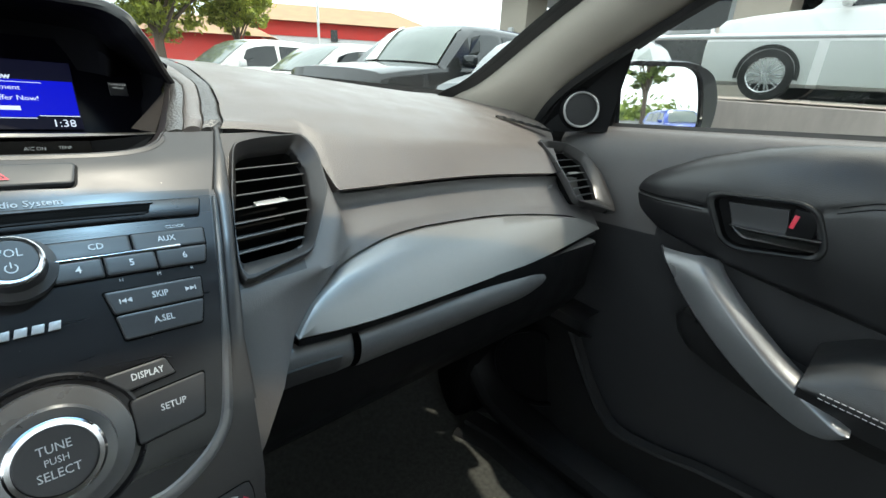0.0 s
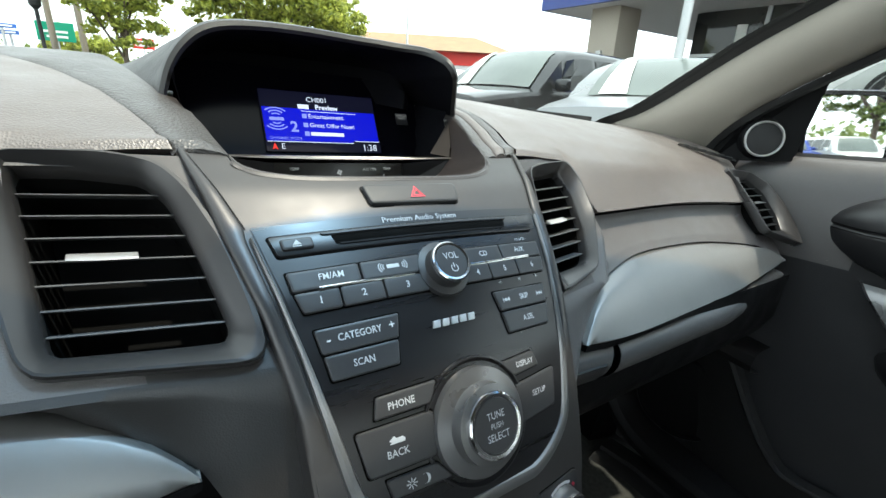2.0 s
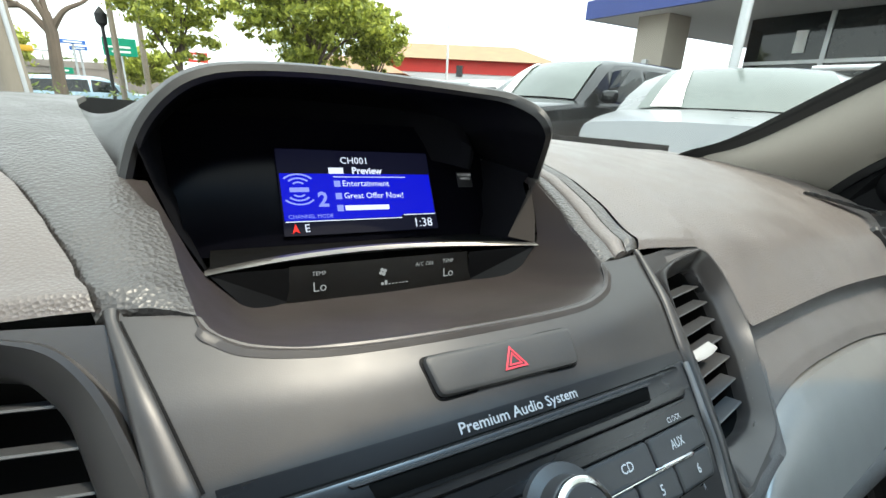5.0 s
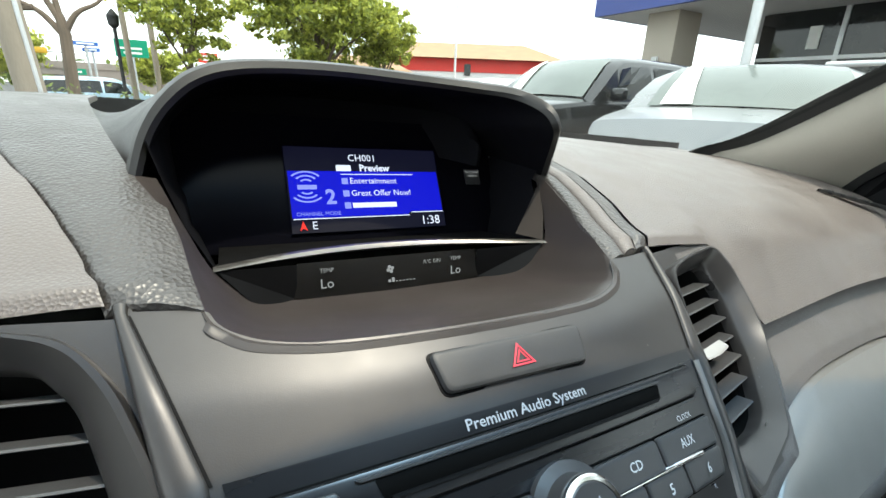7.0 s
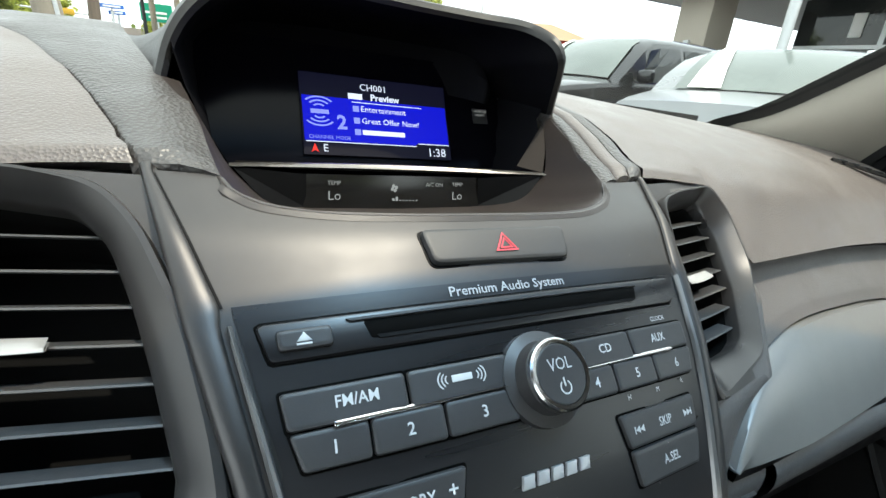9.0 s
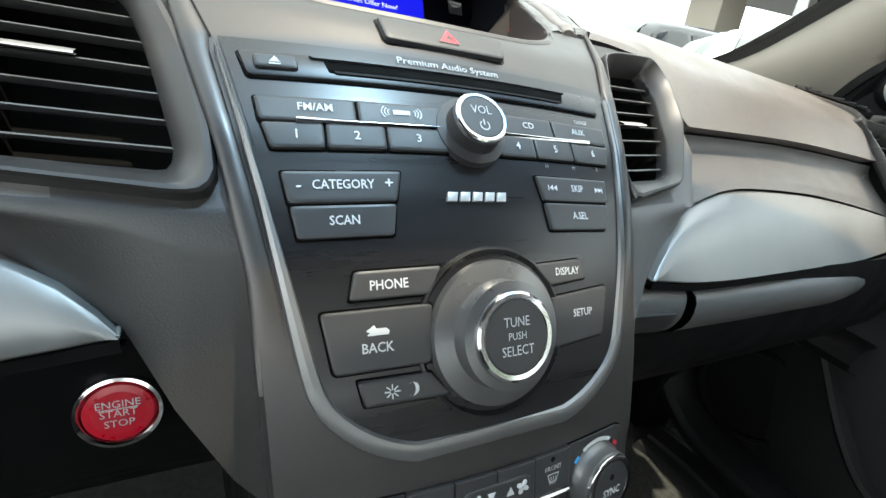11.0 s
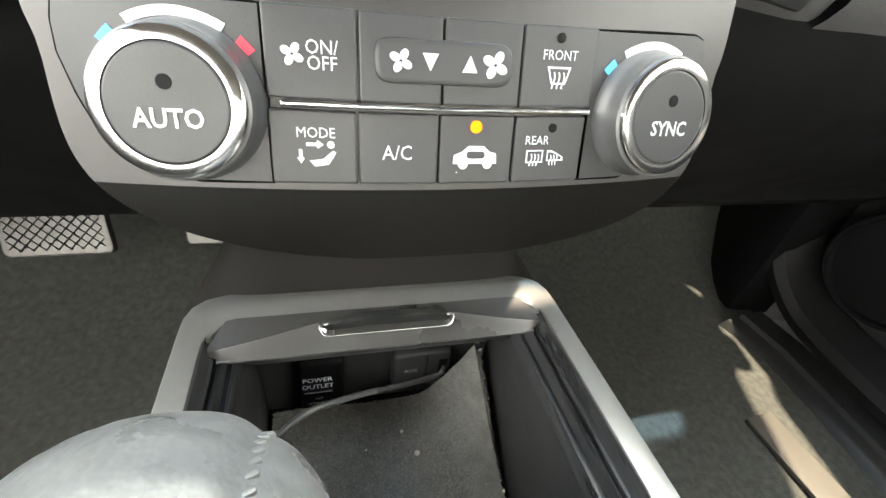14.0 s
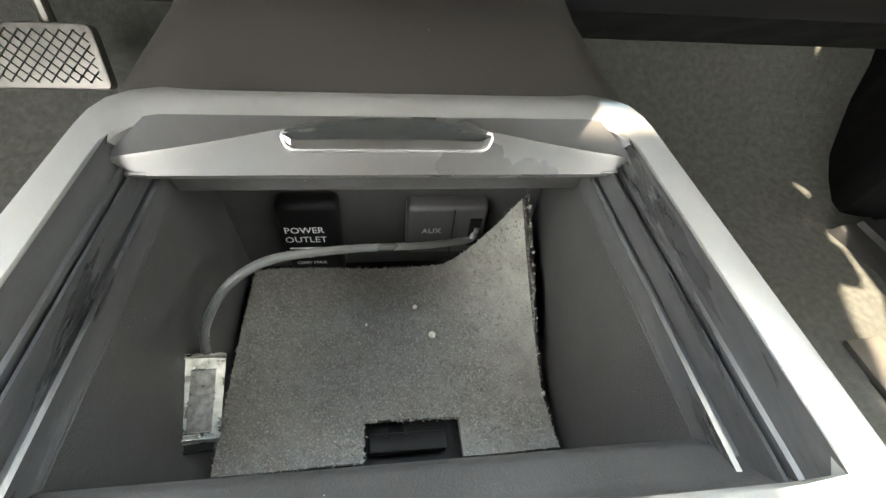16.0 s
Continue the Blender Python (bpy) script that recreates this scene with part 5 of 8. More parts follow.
def air_vent(plane, outer, inner, slat_count, tab, side, label, tilt, low, high, depth=0.05, mat=None):
    vent = thing("air_vent", label, "air vent", "dashboard air vents")
    c = sum((Vector(p) for p in inner), Vector((0, 0))) / len(inner)
    o, i = resample(rounded(outer, 0.006), c, 96), resample(rounded(inner, 0.004), c, 96)
    P = lambda q, h: mirrored(plane(q.x, q.y, h), side)
    rows = [[P(q, -0.006) for q in o], [P(q, 0.0032) for q in o], [P(c + (q - c) * 0.985, 0.0046) for q in o],
            [P(a.lerp(b, 0.20), 0.0046) for a, b in zip(o, i)], [P(a.lerp(b, 0.30), 0.0036) for a, b in zip(o, i)], [P(a.lerp(b, 0.60), 0.0006) for a, b in zip(o, i)], [P(a.lerp(b, 0.93), -0.0036) for a, b in zip(o, i)], [P(q, -0.0052) for q in i], [P(q, -0.012) for q in i]]
    part("surround", grid(rows, close=True), mat or VENT_PAINT, vent, "satin grey surround", angle=30)
    rows = [[P(q, -0.0115) for q in i], [P(c + (q - c) * 0.97, -depth) for q in i]]
    bm = grid(rows, close=True)
    bm.faces.new([bm.verts.new(P(c + (q - c) * 0.97, -depth)) for q in i])
    part("duct", bm, DUCT, vent, "black duct")
    ring = i + i[:1]

    def span(z):
        xs = [a.x + (b.x - a.x) * (z - a.y) / (b.y - a.y) for a, b in zip(ring, ring[1:]) if (a.y - z) * (b.y - z) <= 0 and a.y != b.y]
        return min(xs), max(xs)
    back = Vector(tilt).normalized()
    for k in range(slat_count):
        z = high + (low - high) * k / (slat_count - 1)
        x0, x1 = span(z)
        rows = []
        for x in np.linspace(x0, x1, 5):
            p = plane(x, z, -0.0075)
            u = Vector((0, 0, 1))
            rows.append([mirrored(p + back * d + u * h, side) for d, h in ((0.009, -0.0004), (0.001, -0.0007), (0.0, -0.0001), (0.0008, 0.0006), (0.009, 0.0004))])
        slat = part("slat", grid(rows), SLAT, vent)
        if k == tab[0]:
            rows = []
            for t in np.linspace(0, 1, 9):
                x = tab[1] + (tab[2] - tab[1]) * t
                p = plane(x, z, -0.0055) + Vector((0, 0, 0.0006))
                b = 0.75 + 0.25 * math.sin(math.pi * t)
                rows.append([mirrored(p + Vector((0, dy, dz)), side) for dy, dz in ((0.003, -0.0009), (-0.002 * b, -0.0009), (-0.0040 * b, 0.0), (-0.0028 * b, 0.0007), (0.003, 0.0008))])
            part("tab", grid(rows), SILVER, slat, "silver sliding tab")
    return vent


air_vent(vent_plane, V_OUT, VENT_IN, 7, (3, 0.131, 0.157), 1, "narrow dark air vent with thin slats and silver tab", (0, 1, -0.30), 1.1238, 1.1668)
air_vent(vent_plane, V_OUT_L, V_IN_L, 7, (3, 0.147, 0.174), -1, "wide dark air vent with thin slats and silver tab", (0, 1, -0.46), 1.1240, 1.1712)
S_O, S_B, S_C = Vector((0.5726, 0.387, 1.1678)), Vector((0.6842, 0.2892, 1.0728)), Vector((0.6122, 0.3114, 1.0947))
s_n = (S_B - S_O).cross(S_C - S_O).normalized()
s_n = -s_n if s_n.y > 0 else s_n


def side_plane(x, z, h=0.0):
    return Vector((x, S_O.y - (s_n.x * (x - S_O.x) + s_n.z * (z - S_O.z)) / s_n.y, z)) + s_n * h


air_vent(side_plane, [(0.5760, 1.1672), (0.6482, 1.1621), (0.6904, 1.1468), (0.7043, 1.1195), (0.6933, 1.0873), (0.6821, 1.0719), (0.5931, 1.0933), (0.5946, 1.122), (0.5890, 1.1458)],
         [(0.5990, 1.1576), (0.6427, 1.1565), (0.6760, 1.1393), (0.6750, 1.1104), (0.6620, 1.0925), (0.6045, 1.0967), (0.6054, 1.1194), (0.6049, 1.1418)], 7, (3, 0.625, 0.650), 1,
         "small dark corner air vent beside the door", (0.2, 1, -0.22), 1.101, 1.154, 0.03)

# embossed airbag mark on the fascia, and the demister grille near the pillar
letters("SRS", 0.0075, lambda a, b: Vector((0.575 + a, 0.3465 - 0.3 * b, 1.108 + b)), "airbag_mark", DIM_INK, dashboard)
letters("AIRBAG", 0.0055, lambda a, b: Vector((0.575 + a, 0.3485 - 0.3 * b, 1.100 + b)), "airbag_mark", DIM_INK, dashboard)
rows = []
for t in np.linspace(0, 1, 13):
    p = Vector((0.555 + 0.075 * t, 0.452 - 0.055 * t, 1.1905 - 0.013 * t))
    w = 0.008 * math.sin(math.pi * (0.08 + 0.84 * t))
    rows.append([p + Vector((-0.3 * w, -w, -0.001)), p + Vector((0, 0, 0.0025)), p + Vector((0.3 * w, w, -0.001))])
grille = part("demister_grille", grid(rows), BLACK, dashboard, "slotted black demister grille")
for t in np.linspace(0.12, 0.88, 6):
    p = Vector((0.555 + 0.075 * t, 0.452 - 0.055 * t, 1.1930 - 0.013 * t))
    bm = bmesh.new()
    box(bm, p, (0.0022, 0.011, 0.0022), bevel=0.0006)
    part("grille_bar", bm, PLASTIC, grille)

# ---- centre console ----
console = thing("centre_console", "dark centre console with a silver rim round an open bin", "console")


def rim_z(y):
    return 0.8565 - 0.075 * (y - 0.13)


def ring_points(x0, x1, y0, y1, r, n=96):
    c = Vector(((x0 + x1) / 2, (y0 + y1) / 2))
    return resample(rounded([(x0, y0), (x1, y0), (x1, y1), (x0, y1)], r, 8), c, n)


out_l = ring_points(-0.1065, 0.1065, 0.108, 0.2860, 0.024)
in_l = resample(rounded([(-0.0915, 0.1310), (0.0915, 0.1310), (0.0920, 0.2450), (0.0868, 0.2575), (-0.0868, 0.2575), (-0.0920, 0.2450)], 0.003, 8), Vector((0, 0.192)), 96)


def rim_point(q, dz):
    fall = max(0, (q.y - 0.276) / 0.010) ** 2 * 0.0004
    return Vector((q.x, q.y, rim_z(q.y) + dz - fall))


rows = [[rim_point(q, -0.016) for q in out_l], [rim_point(q, -0.004) for q in out_l], [rim_point(q.lerp(p, 0.12), -0.0008) for q, p in zip(out_l, in_l)],
        [rim_point(q.lerp(p, 0.45), 0.0006) for q, p in zip(out_l, in_l)], [rim_point(q.lerp(p, 0.94), 0.0) for q, p in zip(out_l, in_l)], [rim_point(p, -0.0012) for p in in_l], [rim_point(p, -0.012) for p in in_l]]
part("rim", grid(rows, close=True), RIM_SILVER, console, "satin silver rim round the bin", angle=40)
rows = []
for y in np.linspace(0.112, -0.35, 14):
    rows.append([Vector((x, y, rim_z(y) + dz)) for x, dz in ((-0.1065, -0.016), (-0.1065, -0.004), (-0.104, -0.0008), (-0.06, 0.0004), (0.0, 0.0006), (0.06, 0.0004), (0.104, -0.0008), (0.1065, -0.004), (0.1065, -0.016))])
part("rear_plate", grid(rows), RIM_SILVER, console, "satin silver plate behind the bin", angle=40)
cup_m = Matrix.Translation((0.059, 0.078, rim_z(0.078) + 0.0004))
ring = part("cup_ring", revolve([(0.0455, -0.001), (0.0450, 0.0010), (0.0435, 0.0016), (0.0425, 0.0006), (0.0415, 0.0010), (0.0375, 0.0014), (0.0360, -0.0010), (0.0355, -0.004)], 64, cup_m), SILVER, console, "silver cup holder ring")
part("cup_well", disc_cap(revolve([(0.0357, 0.0012), (0.0340, 0.0008)], 48, cup_m), 0.0340, 0.0008, 48, cup_m), BLACK, ring, "black cup holder")

# dark apron in front of the rim, running up under the stack
rows = []
for y, z, w in ((0.2660, 0.8418, 0.1066), (0.2765, 0.8443, 0.1066), (0.2820, 0.8452, 0.1064), (0.2880, 0.8468, 0.1052), (0.296, 0.8500, 0.1025), (0.307, 0.8545, 0.0980), (0.33, 0.8620, 0.0905), (0.36, 0.873, 0.0850), (0.40, 0.897, 0.0825), (0.43, 0.935, 0.082)):
    rows.append([Vector((x * w, y - 0.012 * max(0, abs(x) - 0.8) / 0.2 * (1 if y < 0.285 else 0), z - 0.010 * abs(x) ** 9)) for x in np.linspace(-1, 1, 41)])
part("apron", grid(rows), APRON, console, "brown-black plastic apron in front of the bin")
for side in (-1, 1):
    rows = []
    for y in (-0.35, -0.1, 0.1, 0.2, 0.265, 0.285, 0.33, 0.40, 0.46, 0.62):
        top = rim_z(y) - 0.012 if y < 0.27 else float(np.interp(y, [0.27, 0.30, 0.36, 0.40, 0.46, 0.62], [0.832, 0.828, 0.843, 0.872, 0.94, 0.99]))
        w = 0.1062 if y < 0.27 else float(np.interp(y, [0.27, 0.30, 0.36, 0.46, 0.62], [0.1045, 0.098, 0.083, 0.084, 0.10]))
        rows.append([Vector((side * (w + dx), y, top + (0.505 - top) * t)) for t, dx in ((0, 0), (0.05, 0.001), (0.3, 0.004), (0.7, 0.010), (0.93, 0.016), (1, 0.018))])
    part("side_panel", grid(rows), PLASTIC, console, "dark plastic console side")

# bin: ridged guide rails, side walls, ends and floor
for side in (-1, 1):
    sec = [(0.0912, 0.000), (0.0900, -0.006), (0.0892, -0.009), (0.0880, -0.0095), (0.0875, -0.013), (0.0862, -0.0135), (0.0856, -0.0095), (0.0842, -0.0090), (0.0834, -0.0125), (0.0828, -0.0165),
           (0.0805, -0.0165), (0.0798, -0.0145), (0.0785, -0.0148), (0.0780, -0.021), (0.0772, -0.023)]
    rows = [[Vector((side * x, y, rim_z(y) + dz)) for x, dz in sec] for y in np.linspace(0.272, 0.128, 12)]
    part("guide_rail", grid(rows), SCUFFED, console, "scuffed black guide rail for the sliding lid", angle=25)
    rows = [[Vector((side * x, y, z)) for x, z in ((0.0774, rim_z(y) - 0.022), (0.0766, 0.80), (0.0752, 0.735))] for y in np.linspace(0.280, 0.125, 8)]
    part("bin_side", grid(rows), BIN, console, "dark bin wall")
bm = grid([[Vector((x, 0.2735 + 0.002 * (1 - (x / 0.08) ** 2), z)) for x in np.linspace(-0.08, 0.08, 9)] for z in (0.842, 0.80, 0.735)])
part("bin_front", bm, BIN, console, "dark bin wall")
rows = []
for y, z in ((0.1295, 0.854), (0.132, 0.846), (0.136, 0.841), (0.142, 0.838), (0.1455, 0.833), (0.150, 0.80), (0.160, 0.735)):
    rows.append([Vector((x, y, z)) for x in np.linspace(-0.0905 if z > 0.83 else -0.079, 0.0905 if z > 0.83 else 0.079, 9)])
part("bin_rear", grid(rows), BIN, console, "dark dusty bin edge")
part("bin_floor", grid([[Vector((x, y, 0.737)) for x in np.linspace(-0.08, 0.08, 5)] for y in (0.125, 0.2, 0.28)]), BLACK, console)

# ---- sliding lid, pushed back into the console ----
lid = thing("bin_lid", "sliding console lid with a chrome finger grip, pushed open", "lid")
TIP = Vector((0.2430, 0.8432))
rows = []
for x in sorted([sg * v for sg in (-1, 1) for v in (0.0922, 0.0918, 0.0908, 0.0895, 0.088, 0.0855, 0.083, 0.078, 0.07, 0.06, 0.05, 0.042, 0.034, 0.025, 0.012)] + [0.0]):
    a = abs(x)
    shut = min(1, max(0, (a - 0.0825) / 0.0095))
    rise = min(1, max(0, (0.092 - a) / 0.057)) ** 1.25
    ridge = TIP.lerp(Vector((0.2525, 0.8480)), rise)
    back, front, lip = (Vector(p).lerp(TIP, shut) for p in ((0.2600, 0.8480), (0.2385, 0.8392), (0.2395, 0.8368)))
    deep = Vector((0.2620, 0.8440)).lerp(TIP, shut)
    line = [deep, back, back.lerp(ridge, 0.85), ridge + Vector((0, 0.0004)) * (1 - shut), ridge.lerp(front, 0.12), ridge.lerp(front, 0.5) + Vector((-0.0004, 0)) * (1 - shut), ridge.lerp(front, 0.93), front, lip, Vector((0.258, 0.8366)).lerp(TIP, shut)]
    rows.append([Vector((x, p.x, p.y)) for p in line])
front = part("front_bar", grid(rows), LID_PAINT, lid, "satin grey front bar with a pointed crease", angle=28)
bm = bmesh.new()
box(bm, (0, 0.2545, 0.8290), (0.160, 0.014, 0.015), bevel=0.003)
part("underside", bm, BIN, lid, "black underside")
grip_pl = flat_plane((0.001, 0.2500, 0.8474), (1, 0, 0), (0, 0.85, 0.53))
outline = [(x, -0.0062) for x in np.linspace(-0.0335, 0.0335, 13)] + [(0.0358, -0.0050), (0.0375, -0.0015), (0.0372, 0.0008)] + [(x, 0.0012 + 0.0046 * (1 - (x / 0.037) ** 2)) for x in np.linspace(0.0355, -0.0355, 19)] + [(-0.0372, 0.0008), (-0.0375, -0.0015), (-0.0358, -0.0050)]
grip = part("finger_grip", slab(outline, grip_pl, -0.003, 0.0018, 0.0007), material("grey_chrome", (0.33, 0.33, 0.34), 0.24, metal=0.9, rough_vary=0.04), front, "polished chrome finger grip")
rows = []
for u in np.linspace(-0.0362, 0.0362, 31):
    e = max(0, 1 - (u / 0.0362) ** 2)
    top, low, mid = 0.0006 + 0.0048 * e, -0.0018 - 0.0038 * min(1, e * 5), -0.0004 + 0.0014 * e
    rows.append([grip_pl(u, top, 0.0019), grip_pl(u, mid + (top - mid) * 0.5, 0.0022), grip_pl(u, mid + 0.0003, 0.0020), grip_pl(u, mid, 0.0021), grip_pl(u, (mid + low) / 2, 0.0026), grip_pl(u, low, 0.0020)])
part("grip_hollow", grid(rows), material("dark_mirror_plastic", (0.24, 0.25, 0.26), 0.09, metal=0.95, rough_vary=0.02), grip, "mirror-like hollow", angle=12)
for x in (-0.083, 0.083):
    bm = bmesh.new()
    box(bm, (x, 0.2405, 0.8392), (0.007, 0.004, 0.0016), bevel=0.0005)
    part("stop_tab", bm, STEEL, lid)

# ---- sockets in the bin ----
outlet = thing("power_outlet", "black power outlet cover with white lettering", "socket")
bm = bmesh.new()
box(bm, (-0.038, 0.2715, 0.7690), (0.030, 0.012, 0.052), bevel=0.004, segs=3)
cover = part("cover", bm, BLACK, outlet)
for t, z, sz in (("POWER", 0.7785, 0.0062), ("OUTLET", 0.7715, 0.0062), ("12V", 0.7580, 0.0040), ("120W MAX", 0.7525, 0.0036)):
    letters(t, sz, lambda a, b, z=z: Vector((-0.0405 + a, 0.2648, z + b)), mat=WHITE_INK, parent=cover, squeeze=0.88)
bm = bmesh.new()
box(bm, (-0.0405, 0.2648, 0.7650), (0.018, 0.0004, 0.0006))
part("rule", bm, INK, cover)
port = thing("aux_socket", "black aux socket panel on the bin wall", "socket")
bm = bmesh.new()
box(bm, (0.0295, 0.2725, 0.7730), (0.041, 0.011, 0.036), bevel=0.003, segs=3)
cover = part("cover", bm, BUTTON, port)
letters("AUX", 0.0052, lambda a, b: Vector((0.0218 + a, 0.2664, 0.7745 + b)), parent=cover, squeeze=0.9)
bm = bmesh.new()
box(bm, (0.0325, 0.2666, 0.7730), (0.0005, 0.001, 0.034))
box(bm, (0.0440, 0.2666, 0.7730), (0.006, 0.001, 0.020))
part("socket_gap", bm, BLACK, cover)

# ---- carpet liner in the bin ----
rows = []
for v in np.linspace(0, 1, 19):
    row = []
    for u in np.linspace(0, 1, 25):
        x = -0.0705 + u * (0.1365 + 0.006 * v) - 0.003 * v * (1 - u)
        y = 0.2655 - 0.1 * v
        lift = 0.055 * max(0, (u - 0.72) / 0.28) ** 1.6 * max(0, 1 - v * 1.35)
        row.append(Vector((x, y, 0.7425 + 0.0015 * math.sin(9 * u + 4 * v) + lift)))
    rows.append(row)
bm = grid(rows)
bmesh.ops.delete(bm, geom=[f for f in bm.faces if -0.012 < f.calc_center_median().x < 0.030 and f.calc_center_median().y < 0.180], context="FACES")
liner = thing("carpet_liner", "grey fuzzy carpet liner with crumbs and a cut-out", "carpet liner")
backing = part("backing", bm, LINER, liner)
thick(backing, 0.003, 1.0)


def pile_material(name, dark, light):
    m = bpy.data.materials.new(name)
    m.use_nodes = True
    nodes, links = m.node_tree.nodes, m.node_tree.links
    geo, ramp = nodes.new("ShaderNodeNewGeometry"), nodes.new("ShaderNodeValToRGB")
    ramp.color_ramp.elements[0].color, ramp.color_ramp.elements[1].color = (*dark, 1), (*light, 1)
    links.new(geo.outputs["Random Per Island"], ramp.inputs["Fac"])
    links.new(ramp.outputs["Color"], nodes["Principled BSDF"].inputs["Base Color"])
    nodes["Principled BSDF"].inputs["Roughness"].default_value = 0.95
    nodes["Principled BSDF"].inputs["Specular IOR Level"].default_value = 0.1
    return m


def pile(name, at, count, size, mat, parent, seed):
    """Short fibres standing on a sheet: at(u, v) gives a place or None."""
    rng = np.random.default_rng(seed)
    verts, faces = [], []
    for u, v, a, h, dx, dy in rng.random((count, 6)):
        p = at(u, v)
        if p is None:
            continue
        a *= 2 * math.pi
        w, h = size * 0.28, size * (0.4 + 0.6 * h)
        i = len(verts)
        verts += [(p[0] - w * math.cos(a), p[1] - w * math.sin(a), p[2]), (p[0] + w * math.cos(a), p[1] + w * math.sin(a), p[2]), (p[0] + (dx - 0.5) * size * 2.2, p[1] + (dy - 0.5) * size * 2.2, p[2] + h)]
        faces.append((i, i + 1, i + 2))
    mesh = bpy.data.meshes.new(name)
    mesh.from_pydata(verts, [], faces)
    mesh.materials.append(mat)
    ob = new(name, mesh)
    ob.parent = parent
    tagged(ob, "", "", kind="stuff")
    return ob


def liner_at(u, v):
    x = -0.0705 + u * (0.1365 + 0.006 * v) - 0.003 * v * (1 - u)
    y = 0.2655 - 0.1 * v
    if -0.012 < x < 0.030 and y < 0.181:
        return None
    lift = 0.055 * max(0, (u - 0.72) / 0.28) ** 1.6 * max(0, 1 - v * 1.35)
    steep = 0.055 * 1.6 / 0.28 * max(0, (u - 0.72) / 0.28) ** 0.6 * max(0, 1 - v * 1.35) / 0.137
    return x, y, 0.7425 + 0.0015 * math.sin(9 * u + 4 * v) + lift + 0.0029 * math.sqrt(1 + steep * steep)


pile("pile", liner_at, 30000, 0.0015, pile_material("liner_pile", (0.13, 0.128, 0.122), (0.27, 0.265, 0.25)), liner, 41)
bm = bmesh.new()
box(bm, (0.006, 0.1725, 0.7445), (0.033, 0.008, 0.006), bevel=0.001)
box(bm, (-0.004, 0.1765, 0.7465), (0.002, 0.004, 0.005))
box(bm, (0.006, 0.1765, 0.7465), (0.002, 0.004, 0.005))
clip = part("finger_tab", bm, BLACK)
clip.matrix_world = CAR
tagged(clip, "small black plastic pull tab under the liner", "pull tab")
for x, y, s in ((0.020, 0.2215, 0.0022), (0.0125, 0.238, 0.0014), (-0.012, 0.229, 0.0009), (0.070, 0.189, 0.0012)):
    bm = bmesh.new()
    bmesh.ops.create_icosphere(bm, subdivisions=1, radius=s)
    for vv in bm.verts:
        vv.co = Vector((x, y, 0.7470 + s * 0.5)) + vv.co * random.uniform(0.6, 1.1)
    crumb = part("crumb", bm, material("crumb_white", (0.6, 0.55, 0.48), 0.8), smooth=False)
    crumb.matrix_world = CAR
    tagged(crumb, "tiny pale crumb on the carpet liner", "crumb", "crumbs on the liner")

# ---- lead with its plug ----
lead = thing("usb_lead", "thin grey lead with a silver plug leaning on the bin", "cable")
line = smooth_line([(-0.0705, 0.2005, 0.7810), (-0.0695, 0.2040, 0.790), (-0.0655, 0.2070, 0.8), (-0.0585, 0.2120, 0.8095), (-0.048, 0.2180, 0.8145), (-0.036, 0.2250, 0.8115), (-0.012, 0.2385, 0.7975), (0.013, 0.250, 0.7835),
                    (0.030, 0.2590, 0.7740), (0.041, 0.2640, 0.7700), (0.0445, 0.2655, 0.7725), (0.0450, 0.2665, 0.7770)], 6)
part("cord", tube(line, 0.0018, 10), material("grey_cord", (0.065, 0.066, 0.068), 0.32, vary=0.1, scale=80), lead, "soft grey cord")
d = (Vector((-0.073, 0.174, 0.7665)) - Vector((-0.0718, 0.201, 0.7805))).normalized()
rx = Vector((1, 0, 0))
un = rx.cross(d).normalized()
rx = d.cross(un).normalized()
pm = Matrix.Translation((-0.0724, 0.1875, 0.7735)) @ Matrix((rx, d, un)).transposed().to_4x4() @ Matrix.Rotation(radians(-24), 4, "Y")
bm = bmesh.new()
box(bm, (0, 0, 0), (0.0115, 0.029, 0.0070), pm, 0.0016, 2)
plug = part("plug", bm, material("worn_silver_plug", (0.26, 0.26, 0.25), 0.30, metal=0.85, vary=0.6, scale=260, bump=0.2, grain=300), lead, "worn silver plug housing")
for sg in (-1, 1):
    bm = bmesh.new()
    box(bm, (0.0, 0.001, sg * 0.0036), (0.0074, 0.022, 0.0012), pm, 0.0005)
    part("plug_label", bm, material("plug_face", (0.10, 0.10, 0.10), 0.35, metal=0.6, vary=0.8, scale=420), plug, "scratched dull plug face")
bm = bmesh.new()
box(bm, (0, 0.0160, 0), (0.0085, 0.005, 0.0052), pm, 0.0012)
part("plug_nose", bm, BLACK, plug, "black plug end")

